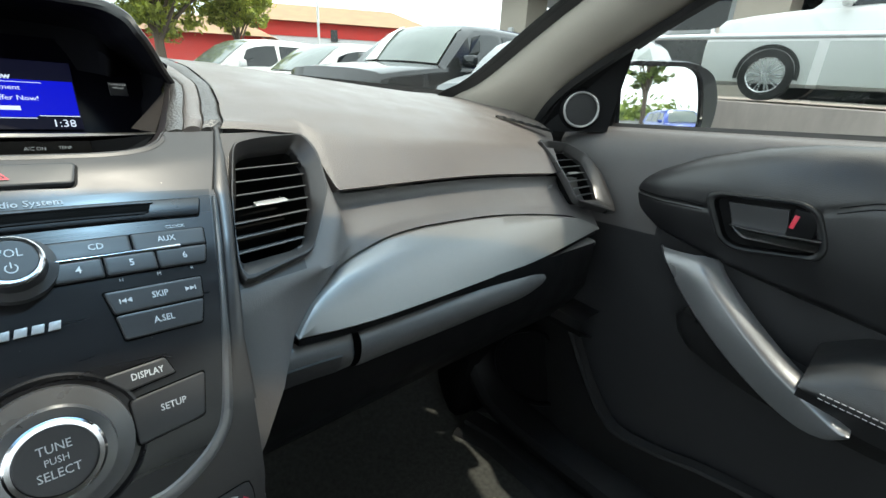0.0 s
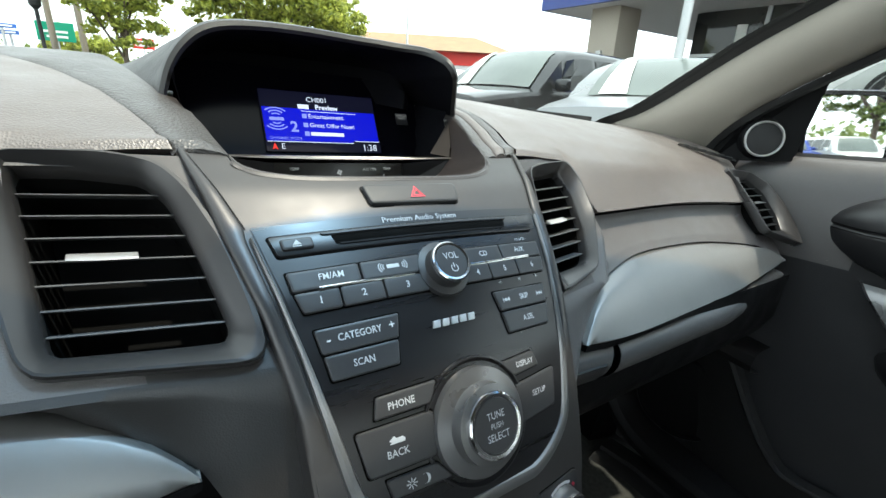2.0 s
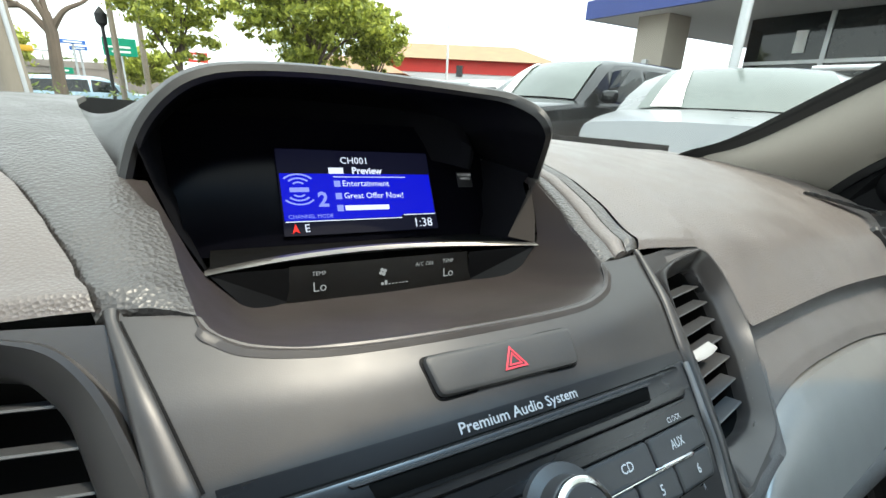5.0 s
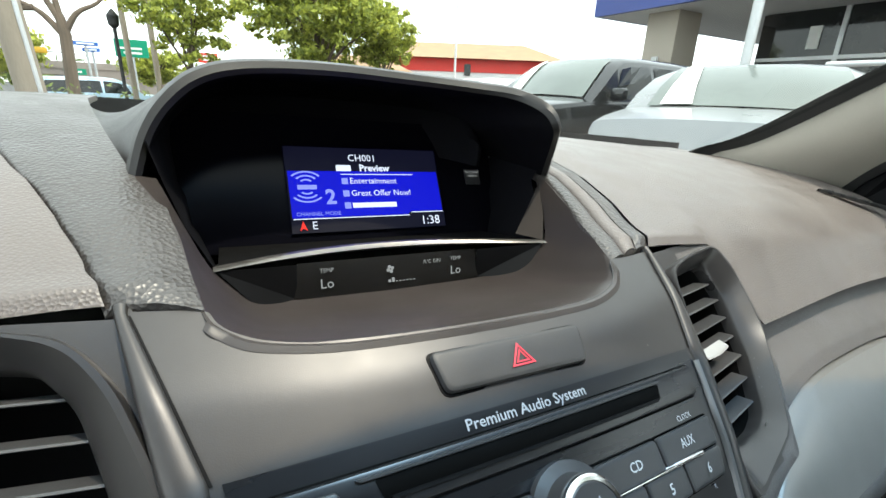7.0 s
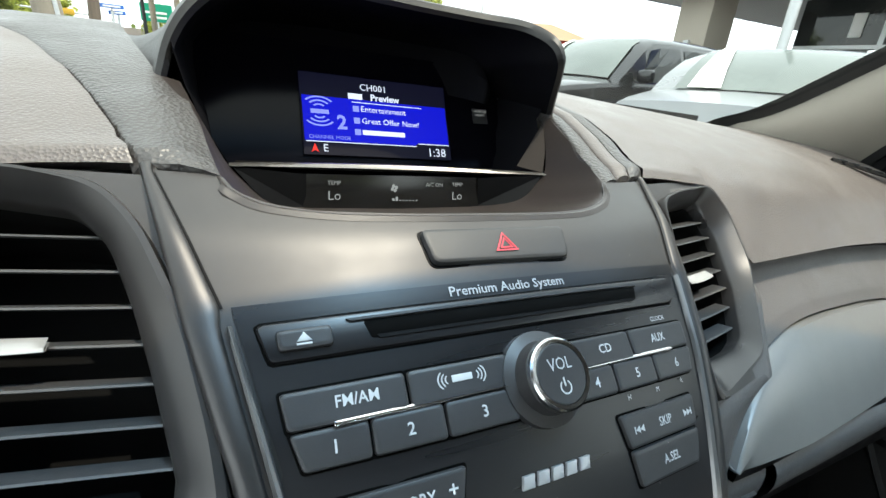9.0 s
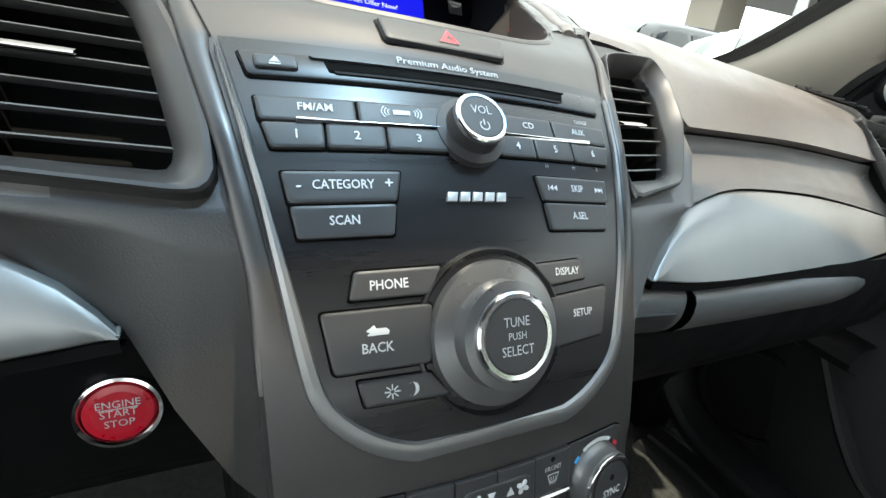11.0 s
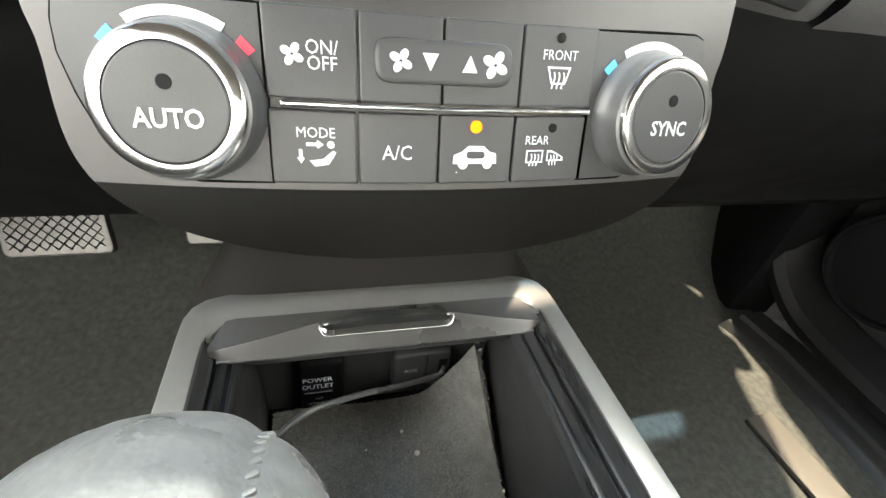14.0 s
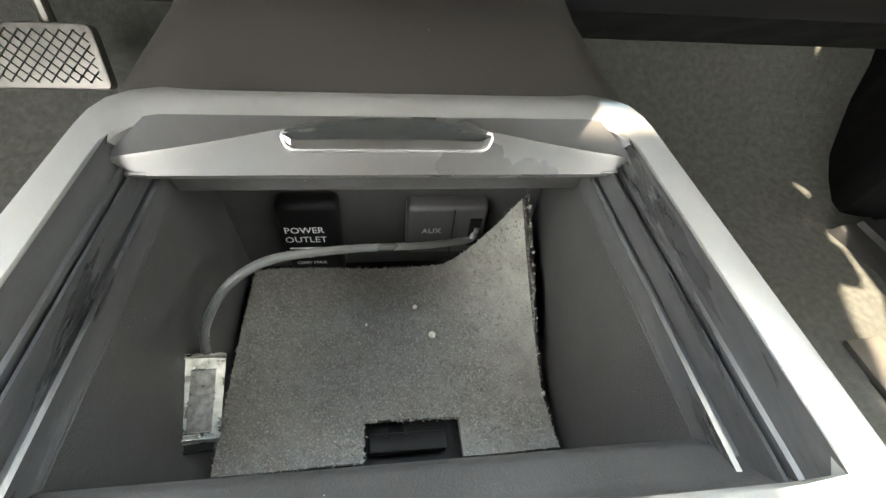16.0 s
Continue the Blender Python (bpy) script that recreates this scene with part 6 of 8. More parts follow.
# ---- gear lever ----
lever = thing("gear_lever", "grey leather gear knob with a stitched seam", "gear lever")
gm = Matrix.Translation((-0.0538, 0.1048, 0.9586))
bm = bmesh.new()
bmesh.ops.create_uvsphere(bm, u_segments=110, v_segments=72, radius=0.0253)
for v in bm.verts:
    v.co.z *= 1.06 if v.co.z < 0 else 1.0
    seam = abs(v.co.x - 0.014)
    turn = math.atan2(v.co.z, v.co.y)
    v.co *= 1 - 0.020 * math.exp(-(seam / 0.0016) ** 2) + 0.012 * (0.5 + 0.5 * math.cos(turn * 24 + 0.6 * math.sin(turn * 7))) * math.exp(-((seam - 0.0050) / 0.0034) ** 2)
    v.co *= 1 + 0.010 * max(0, math.sin(turn * 19 + 2 * math.sin(v.co.x * 500)) * math.cos(v.co.x * 620 + 1.5 * math.sin(turn * 9))) * min(1, max(0, (-0.002 - v.co.x) / 0.008))
    v.co = gm @ v.co
knob = part("knob", bm, material("grey_leather", (0.088, 0.090, 0.092), 0.30, bump=0.35, grain=330, vary=0.25, scale=90), lever, "worn grey leather knob")
for k in range(26):
    a = radians(-15 + 7 * k)
    y, z = 0.0203 * math.cos(a), 0.0203 * math.sin(a)
    bm = bmesh.new()
    box(bm, (0, 0, 0), (0.0026, 0.0011, 0.0009), gm @ Matrix.Translation((0.014, y, z)) @ Matrix.Rotation(a - math.pi / 2, 4, "X") @ Matrix.Rotation(radians(24), 4, "Z"), 0.0004)
    part("stitch", bm, knob.data.materials[0], knob)
part("shaft", revolve([(0.013, -0.018), (0.011, -0.03), (0.009, -0.05), (0.010, -0.075)], 24, gm), BLACK, lever)
part("boot", revolve([(0.010, -0.06), (0.012, -0.072), (0.015, -0.088), (0.020, -0.104)], 32, gm), LEATHER, lever, "black leather boot")

# ---- pedals ----
PEDAL = material("worn_pedal_metal", (0.115, 0.108, 0.102), 0.42, metal=0.7, bump=0.1, grain=1200, vary=0.25, scale=80, dust=0.05)


def pedal(name, label, corners, pad_mat, ribs):
    th = thing(name, label, "pedal")
    a, b, c, e = (Vector(p) for p in corners)
    rt, up = (b - a).normalized(), (a - e).normalized()
    w, h = (b - a).length, (a - e).length
    pl = flat_plane((a + b + c + e) / 4, rt, up)
    plate = part("pad", slab(rounded([(-w / 2, -h / 2), (w / 2, -h / 2), (w / 2 * 0.98, h / 2), (-w / 2 * 0.98, h / 2)], 0.008), pl, -0.008, 0.004, 0.0015), pad_mat, th, "brushed metal pedal pad")
    if ribs == "grid":
        n = 9
        for k in range(-n, n + 1):
            for sg in (-1, 1):
                bm = bmesh.new()
                x0 = k * w / n
                pts = []
                for t in np.linspace(-1, 1, 40):
                    x, y = x0 + sg * t * h / 2 * 0.8, t * h / 2 * 0.8
                    if abs(x) < w * 0.44:
                        pts.append((x, y))
                if len(pts) > 3:
                    rows = [[pl(x - 0.0011, y, 0.0044), pl(x, y, 0.0052), pl(x + 0.0011, y, 0.0044)] for x, y in (pts[0], pts[-1])]
                    part("rib", grid(rows, bm), RUBBER, plate)
    else:
        for k in range(7):
            x = -w * 0.4 + w * 0.8 * k / 6
            bm = grid([[pl(x - 0.0015, y, 0.0044), pl(x, y, 0.0054), pl(x + 0.0015, y, 0.0044)] for y in (-h * 0.32, h * 0.36)])
            part("rib", bm, RUBBER, plate)
    m0 = (a + b) / 2
    part("arm", tube([m0 + Vector((0, 0.012, -0.03)), m0 + Vector((0.0, 0.03, 0.05)), m0 + Vector((0, 0.06, 0.2))], 0.007), STEEL, th)


pedal("brake_pedal", "brushed metal brake pedal with diamond rubber grip", [(-0.376, 0.580, 0.717), (-0.271, 0.581, 0.717), (-0.276, 0.546, 0.668), (-0.367, 0.546, 0.668)], PEDAL, "grid")
pedal("accelerator_pedal", "narrow metal accelerator pedal with dark ribs", [(-0.193, 0.600, 0.755), (-0.148, 0.600, 0.755), (-0.150, 0.546, 0.676), (-0.188, 0.546, 0.676)], PEDAL, "bars")

# ---- floor, sill and bulkhead ----
rows = []
for y, z in ((-1.6, 0.52), (-0.6, 0.52), (-0.2, 0.52), (0.1, 0.52), (0.3, 0.521), (0.5, 0.525), (0.6, 0.545), (0.68, 0.59), (0.78, 0.69), (0.86, 0.80), (0.90, 0.98)):
    rows.append([Vector((x, y, z + 0.004 * math.sin(9 * x + 7 * y))) for x in np.linspace(-0.78, 0.66 + 0.13 * min(1, max(0, (y - 0.45) / 0.2)), 40)])
floor = part("floor", grid(rows), CARPET)
floor.matrix_world = CAR
tagged(floor, "worn dark grey carpet on the car floor", "floor", kind="structure")
thick(floor, 0.01)
sill = thing("door_sill", "black plastic door sill trim with a kick panel", "sill", kind="structure")
rows = []
for y in np.linspace(0.46, -1.2, 25):
    w = 0.0 if y < 0.40 else -0.35 * (y - 0.40)
    rows.append([Vector((x + w, y, z + max(0, y - 0.45) * 0.6)) for x, z in ((0.618, 0.519), (0.626, 0.530), (0.632, 0.5335), (0.650, 0.535), (0.654, 0.542), (0.690, 0.545), (0.76, 0.50))])
part("tread", grid(rows), PLASTIC, sill)
rows = [[Vector((x - 0.012 * max(0, 1 - (z - 0.52) / 0.1), y, z)) for z in np.linspace(0.515, 1.02, 8)] for x, y in ((0.792, 0.90), (0.790, 0.78), (0.770, 0.72), (0.728, 0.655), (0.697, 0.605), (0.668, 0.555), (0.652, 0.515), (0.655, 0.495), (0.68, 0.488), (0.74, 0.485))]
part("kick_panel", grid(rows), BLACK, sill)
bm = bmesh.new()
box(bm, (0.538, 0.2175, 0.526), (0.046, 0.17, 0.008), bevel=0.002)
flap = part("sill_flap", bm, material("dusty_grey_plastic", (0.055, 0.050, 0.043), 0.7, vary=0.2, scale=80, bump=0.3, grain=900))
flap.matrix_world = CAR @ Matrix.Translation((0.538, 0.2175, 0)) @ Matrix.Rotation(radians(5), 4, "Z") @ Matrix.Translation((-0.538, -0.2175, 0))
tagged(flap, "dusty grey plastic seat rail cover on the carpet", "cover")

# ---- passenger door ----
door = thing("passenger_door", "black car door with leather bolster and silver pull handle", "car door")


def door_in(y, z):
    """The door trim's inner face."""
    waist = math.exp(-((z - 1.10) / 0.07) ** 2)
    return 0.722 - 0.010 * waist + 0.012 * max(0, (0.9 - z) / 0.3)


def sill_z(y):
    return 1.190 + 0.125 * (0.36 - y)


rows = []
for y in np.linspace(0.43, -1.0, 44):
    top = min(sill_z(y), 1.36)
    row = [Vector((0.775, y, top + 0.002)), Vector((0.745, y, top + 0.004)), Vector((0.729, y, top - 0.003))]
    for t in np.linspace(0.03, 1, 24):
        z = top + (0.56 - top) * t
        x = door_in(y, z)
        if z < 0.60:
            x += 0.35 * (0.60 - z)
        row.append(Vector((x, y, z)))
    row.append(Vector((0.78, y, 0.53)))
    rows.append(row)
bm = grid(rows)
upper = bm.copy()
above = lambda f: f.calc_center_median().z > 1.0316 + 0.293 * (0.331 - f.calc_center_median().y)
bmesh.ops.delete(bm, geom=[f for f in bm.faces if above(f)], context="FACES")
bmesh.ops.delete(upper, geom=[f for f in upper.faces if not above(f)], context="FACES")
part("trim_panel", bm, DOOR_TRIM, door, "black lower door trim", angle=60)
part("upper_trim", upper, FASCIA, door, "dark grey grained upper door trim", angle=60)

# upper bolster: a long rounded leather pad
rows = []
def bolster_hi(y):
    return float(np.interp(-y, [-0.284, -0.276, -0.2606, -0.1935, -0.1334, -0.08, -0.027, 0.1, 0.6], [1.110, 1.128, 1.1457, 1.1846, 1.2074, 1.2214, 1.2299, 1.25, 1.30]))


def bolster_lo(y):
    return float(np.interp(-y, [-0.284, -0.272, -0.2367, -0.208, -0.1318, -0.041, 0.1, 0.6], [1.106, 1.090, 1.066, 1.058, 1.042, 1.032, 1.02, 1.0]))


def bolster_seam(y):
    return float(np.interp(-y, [-0.2703, -0.1684, -0.0472, -0.0044, 0.1, 0.6], [1.1105, 1.118, 1.1504, 1.1713, 1.19, 1.24]))


def bolster_x(y, z):
    f = min(1, max(0.02, (0.284 - y) / 0.06)) ** 0.55
    hi, lo = bolster_hi(y), bolster_lo(y)
    t = min(1, max(0, (z - lo) / (hi - lo)))
    out = math.sqrt(max(0, 1 - ((t - 0.62) / 0.38) ** 2)) if t > 0.62 else (1 - 0.42 * ((0.62 - t) / 0.62) ** 2) * min(1, t / 0.05) ** 0.5
    return 0.728 - 0.042 * f * out


rows = []
for y in [0.284, 0.2825, 0.279, 0.274, 0.266, 0.25, 0.225, 0.20] + list(np.linspace(0.18, 0.016, 42)) + [0.0, -0.03, -0.06, -0.15, -0.3, -0.6]:
    lo, hi, row = bolster_lo(y), bolster_hi(y), []
    for t in [0, 0.01, 0.03] + list(np.linspace(0.06, 0.9, 34)) + [0.93, 0.96, 0.98, 0.995, 1]:
        z = lo + (hi - lo) * t
        row.append(Vector((bolster_x(y, z) + 0.0030 * math.exp(-((z - bolster_seam(y)) / 0.0022) ** 2), y, z)))
    rows.append(row)
cup_o = [(0.1735, 1.1335), (0.1660, 1.1430), (0.0690, 1.1580), (0.0480, 1.1500), (0.0280, 1.1100), (0.0300, 1.0930), (0.1200, 1.0740), (0.1410, 1.0800)]
bm = grid(rows)
bmesh.ops.delete(bm, geom=[f for f in bm.faces if inside(cup_o, f.calc_center_median().y, f.calc_center_median().z, -0.06)], context="FACES")
bolster = part("bolster", bm, LEATHER, door, "black leather bolster with twin stitched seam", angle=60)
for off in (0.0034, -0.0034):
    for y0, y1 in ((0.270, 0.172), (0.036, -0.5)):
        line = [(bolster_x(y, bolster_seam(y) + off), y, bolster_seam(y) + off) for y in np.linspace(y0, y1, 40)]
        part("seam_thread", tube(line, 0.0008, 6), BLACK, bolster)

# handle cup: bezel, dark dish, chrome lever and lock tab
cup_pl = lambda y, z, h=0.0: Vector((0.6865 - h + 0.05 * max(0, 1.10 - z), y, z))
cc = Vector((0.098, 1.115))
co = resample(rounded(cup_o, 0.014), cc)
rows = [[cup_pl(q.x, q.y, -0.010) for q in co], [cup_pl(q.x, q.y, 0.001) for q in co], [cup_pl(*(cc + (q - cc) * 0.975), 0.003) for q in co], [cup_pl(*(cc + (q - cc) * 0.93), 0.0035) for q in co],
        [cup_pl(*(cc + (q - cc) * 0.885), 0.002) for q in co], [cup_pl(*(cc + (q - cc) * 0.86), 0.0006) for q in co]]
handle = part("handle_cup", grid(rows, close=True), PLASTIC, door, "black handle bezel", angle=40)
bm = grid([[cup_pl(*(cc + (q - cc) * 0.87), 0.0012) for q in co], [cup_pl(*(cc + (q - cc) * 0.82), -0.010) for q in co]], close=True)
bm.faces.new([bm.verts.new(cup_pl(*(cc + (q - cc) * 0.82), -0.010)) for q in co])
part("dish", bm, BLACK, handle, "deep black dish")
part("back_plate", slab([(0.1450, 1.1330), (0.0800, 1.1425), (0.0700, 1.1080), (0.1300, 1.1000)], lambda a, b, h=0.0: cup_pl(a, b, h), -0.010, -0.0045, 0.001), DOOR_TRIM, handle, "dark grey plate behind the lever")
rows = []
for t in np.linspace(0, 1, 19):
    y = 0.1355 - 0.098 * t
    top, low = 1.1075 + 0.0115 * t ** 1.3, 1.1060 - 0.0150 * min(1, t / 0.22) ** 0.7 + 0.0100 * t
    rows.append([cup_pl(y, low + (top - low) * v, h) for v, h in ((0.0, -0.006), (0.05, 0.001), (0.45, 0.0045), (0.80, 0.006), (0.93, 0.0085), (1.0, 0.009), (1.04, 0.007), (1.0, -0.006))])
part("lever", grid(rows), material("dark_chrome", (0.50, 0.50, 0.51), 0.18, metal=1.0, vary=0.05, scale=60, rough_vary=0.04), handle, "dark chrome release lever", angle=30)
bm = bmesh.new()
box(bm, (0.689, 0.0600, 1.130), (0.008, 0.028, 0.034), bevel=0.002)
tab = part("lock_tab", bm, BLACK, handle)
bm = bmesh.new()
box(bm, (0, 0, 0), (0.0012, 0.0052, 0.0165), Matrix.Translation((0.6845, 0.0700, 1.1310)) @ Matrix.Rotation(radians(6), 4, "X"), 0.0005)
part("red_mark", bm, RED_INK, tab, "red unlocked mark")

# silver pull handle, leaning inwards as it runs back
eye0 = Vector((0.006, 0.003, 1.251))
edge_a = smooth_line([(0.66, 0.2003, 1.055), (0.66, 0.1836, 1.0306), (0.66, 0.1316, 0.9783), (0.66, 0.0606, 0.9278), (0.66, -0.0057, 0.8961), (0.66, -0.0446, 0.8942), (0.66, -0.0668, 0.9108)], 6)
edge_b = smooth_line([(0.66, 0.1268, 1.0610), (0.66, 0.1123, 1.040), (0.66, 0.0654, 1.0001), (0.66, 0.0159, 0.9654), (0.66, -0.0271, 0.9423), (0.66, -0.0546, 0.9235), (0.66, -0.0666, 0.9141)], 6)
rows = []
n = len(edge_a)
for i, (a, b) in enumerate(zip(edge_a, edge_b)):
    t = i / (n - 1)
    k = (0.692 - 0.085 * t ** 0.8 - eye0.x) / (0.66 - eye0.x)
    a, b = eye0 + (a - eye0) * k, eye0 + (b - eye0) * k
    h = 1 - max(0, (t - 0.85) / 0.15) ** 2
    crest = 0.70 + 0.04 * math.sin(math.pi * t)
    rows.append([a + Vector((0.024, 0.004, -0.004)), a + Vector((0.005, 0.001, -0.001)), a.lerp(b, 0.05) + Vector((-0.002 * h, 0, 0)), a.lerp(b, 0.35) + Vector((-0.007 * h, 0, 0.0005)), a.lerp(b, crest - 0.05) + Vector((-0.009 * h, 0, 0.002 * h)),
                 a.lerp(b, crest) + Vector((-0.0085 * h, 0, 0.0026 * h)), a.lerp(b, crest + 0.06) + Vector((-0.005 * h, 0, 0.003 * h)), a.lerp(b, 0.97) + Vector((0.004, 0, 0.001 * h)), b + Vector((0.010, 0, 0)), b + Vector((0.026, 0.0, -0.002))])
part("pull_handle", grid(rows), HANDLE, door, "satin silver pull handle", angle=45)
# armrest behind it, with a stitched edge
rows = []
for y in (-0.004, -0.010, -0.020, -0.04, -0.08, -0.13, -0.25, -0.5):
    f = min(1, max(0, (0.0 - y) / 0.05)) ** 0.6
    top = 0.992 + 0.022 * min(1, max(0, -y / 0.08))
    rows.append([Vector((x, y, 0.962 + (z - 0.962) * (0.35 + 0.65 * f))) for x, z in ((0.73, top + 0.016), (0.68, top + 0.012), (0.645, top + 0.002), (0.628, top - 0.013), (0.6215, 0.972), (0.6195, 0.964), (0.6205, 0.958), (0.626, 0.935), (0.70, 0.91))])
rest = part("armrest", grid(rows), LEATHER, door, "black leather armrest with pale stitching")
for k in range(34):
    y = -0.026 - 0.0065 * k
    for z in (0.9672, 0.9612):
        bm = bmesh.new()
        box(bm, (0.6192, y, z), (0.0012, 0.0046, 0.0011), bevel=0.0003)
        part("stitch", bm, DIM_INK, rest)
# switch pod and map pocket
rows = []
for y, zc, hh, x in ((0.160, 0.945, 0.006, 0.705), (0.150, 0.944, 0.022, 0.690), (0.13, 0.940, 0.030, 0.676), (0.09, 0.934, 0.032, 0.664), (0.05, 0.929, 0.032, 0.655), (0.0, 0.927, 0.032, 0.645), (-0.1, 0.93, 0.03, 0.64)):
    rows.append([Vector((x + dx, y, zc + dz * hh)) for dx, dz in ((0.05, 1.0), (0.015, 1.0), (0.003, 0.85), (0.0, 0.3), (0.003, -0.3), (0.012, -0.8), (0.05, -1.1))])
pod = part("switch_pod", grid(rows), PLASTIC, door, "black window switch pod")
bm = bmesh.new()
box(bm, (0.676, 0.105, 0.9672), (0.020, 0.045, 0.006), bevel=0.002)
part("window_switch", bm, BLACK, pod)
# pocket: a dark hollow with a proud lower lip
edge = smooth_line([(0.712, 0.352, 0.880), (0.706, 0.318, 0.830), (0.700, 0.258, 0.752), (0.699, 0.215, 0.708), (0.700, 0.180, 0.692), (0.702, 0.110, 0.702), (0.706, 0.03, 0.720), (0.712, -0.2, 0.75)], 6)
rows = []
for p in edge:
    rows.append([p + Vector((0.030, 0.004, -0.004)), p + Vector((0.004, 0.003, -0.003)), p + Vector((-0.004, 0, 0)), p + Vector((-0.002, -0.004, 0.006)), p + Vector((0.014, -0.006, 0.010))])
part("pocket_lip", grid(rows), PLASTIC, door, "raised edge of the door pocket")
rows = []
for p in edge:
    rows.append([p + Vector((-0.003, 0.002, -0.002)), Vector((p.x + 0.010, p.y + 0.05, p.z - 0.07)), Vector((p.x + 0.03, p.y + 0.06, max(0.56, p.z - 0.16)))])
part("pocket_front", grid(rows), PLASTIC, door)
# door speaker
sm = Matrix.Translation((0.716, 0.375, 0.708)) @ Matrix.Rotation(radians(-90), 4, "Y") @ Matrix.Rotation(radians(14), 4, "X")
speaker = part("speaker_grille", disc_cap(revolve([(0.088, -0.012), (0.088, 0.004), (0.084, 0.009), (0.079, 0.009), (0.076, 0.003), (0.05, 0.006), (0.02, 0.007)], 56, sm), 0.02, 0.007, 56, sm), BLACK, door, "round black speaker grille")
# lower rounded edge of the door
LOWER = material("lower_door_plastic", (0.0075, 0.0075, 0.008), 0.46, spec=0.22, bump=0.2, grain=1500, vary=0.12, scale=30)
rows = []
for _, y, z in smooth_line([(0, 0.28, 0.885), (0, 0.36, 0.884), (0, 0.43, 0.866), (0, 0.491, 0.826), (0, 0.529, 0.770), (0, 0.543, 0.715), (0, 0.530, 0.655), (0, 0.494, 0.605), (0, 0.440, 0.570), (0, 0.38, 0.556), (0, 0.30, 0.552), (0, 0.15, 0.552), (0, -0.1, 0.552), (0, -0.6, 0.552)], 5):
    c = Vector((0, 0.36, 0.72)) - Vector((0, y, z))
    c = Vector((0, c.y if y > 0.36 else 0, c.z)).normalized()
    rows.append([Vector((0.76, y, z)), Vector((0.682, y, z)), Vector((0.668, y, z)) + c * 0.006, Vector((0.664, y, z)) + c * 0.022, Vector((0.672, y, z)) + c * 0.036, Vector((0.695, y, z)) + c * 0.046, Vector((0.725, y, z)) + c * 0.055])
part("lower_edge", grid(rows), LOWER, door, "rounded lower edge of the door trim")

# sail panel with its tweeter
sail = bmesh.new()
tri = [Vector((0.672, 0.452, 1.168)), Vector((0.726, 0.356, 1.186)), Vector((0.7385, 0.351, 1.315)), Vector((0.686, 0.410, 1.262))]
front_v = [sail.verts.new(p) for p in tri]
back_v = [sail.verts.new(p + Vector((0.02, 0.02, 0))) for p in tri]
sail.faces.new(front_v)
for i in range(4):
    sail.faces.new((front_v[i], front_v[(i + 1) % 4], back_v[(i + 1) % 4], back_v[i]))
sail = part("sail_panel", sail, BLACK, door, "black corner panel", smooth=False)
tw_n = Vector((-0.78, -0.62, 0.08)).normalized()
tx = Vector((0, 0, 1)).cross(tw_n).normalized()
twm = Matrix.Translation(Vector((0.699, 0.397, 1.2135))) @ Matrix((tx, tw_n.cross(tx), tw_n)).transposed().to_4x4()
pod_b = part("tweeter", revolve([(0.034, -0.03), (0.0325, -0.004), (0.0305, 0.004), (0.0280, 0.006)], 48, twm), BLACK, door, "round tweeter pod")
part("tweeter_ring", revolve([(0.0285, 0.004), (0.0282, 0.0078), (0.0268, 0.0088), (0.0252, 0.0080), (0.0246, 0.005)], 56, twm), SILVER, pod_b, "silver ring")
part("tweeter_mesh", disc_cap(revolve([(0.0249, 0.006), (0.02, 0.0072), (0.007, 0.008)], 48, twm), 0.007, 0.008, 48, twm), material("speaker_mesh", (0.008, 0.008, 0.009), 0.5, bump=1.0, grain=1200, cells=True), pod_b)
# window frame outside the pillar
frame_line = smooth_line([(0.7385, 0.348, 1.316), (0.706, 0.285, 1.350), (0.690, 0.185, 1.412), (0.668, 0.055, 1.495), (0.640, -0.06, 1.55), (0.635, -0.3, 1.58), (0.635, -0.9, 1.58)], 6)
rows = [[p + Vector(d) for d in ((-0.030, 0.0, 0.012), (-0.006, -0.003, -0.004), (0.002, -0.002, -0.004), (0.006, 0.004, 0.002), (-0.01, 0.02, 0.02))] for p in frame_line]
part("window_frame", grid(rows), RUBBER, door, "black window frame")
# Added panel, hidden behind the sail, to hold stray sun off the floor.
blocker = bmesh.new()
blocker.faces.new([blocker.verts.new(p) for p in ((0.745, 0.362, 1.300), (0.757, 0.362, 1.16), (0.757, 0.76, 1.13), (0.720, 0.66, 1.17))])
part("sun_block_panel", blocker, RUBBER, door, "unseen black panel added outside the pillar to block sun", smooth=False)
# weather strip along the window sill
rows = [[Vector((x, y, min(sill_z(y), 1.36) + dz)) for x, dz in ((0.745, 0.003), (0.749, 0.010), (0.757, 0.010), (0.765, 0.0))] for y in np.linspace(0.36, -1.0, 14)]
part("weather_strip", grid(rows), RUBBER, door)

# ---- door mirror ----
mirror = thing("door_mirror", "black car door mirror showing trees and parked cars", "door mirror")
mp = lambda x, z, h=0.0: Vector((x, 0.372 - 0.372 * (x - 0.752) + 0.095 * (z - 1.245), z)) + Vector((-0.35, -0.94, 0.09)) * h
m_o = [(0.750, 1.297), (0.905, 1.314), (0.962, 1.302), (0.986, 1.262), (0.987, 1.215), (0.975, 1.185), (0.79, 1.176), (0.765, 1.185)]
m_i = [(0.756, 1.289), (0.900, 1.304), (0.930, 1.296), (0.946, 1.262), (0.958, 1.215), (0.955, 1.200), (0.772, 1.190)]
mc = Vector((0.86, 1.245))
mo, mi = resample(rounded(m_o, 0.03), mc), resample(rounded(m_i, 0.02), mc)
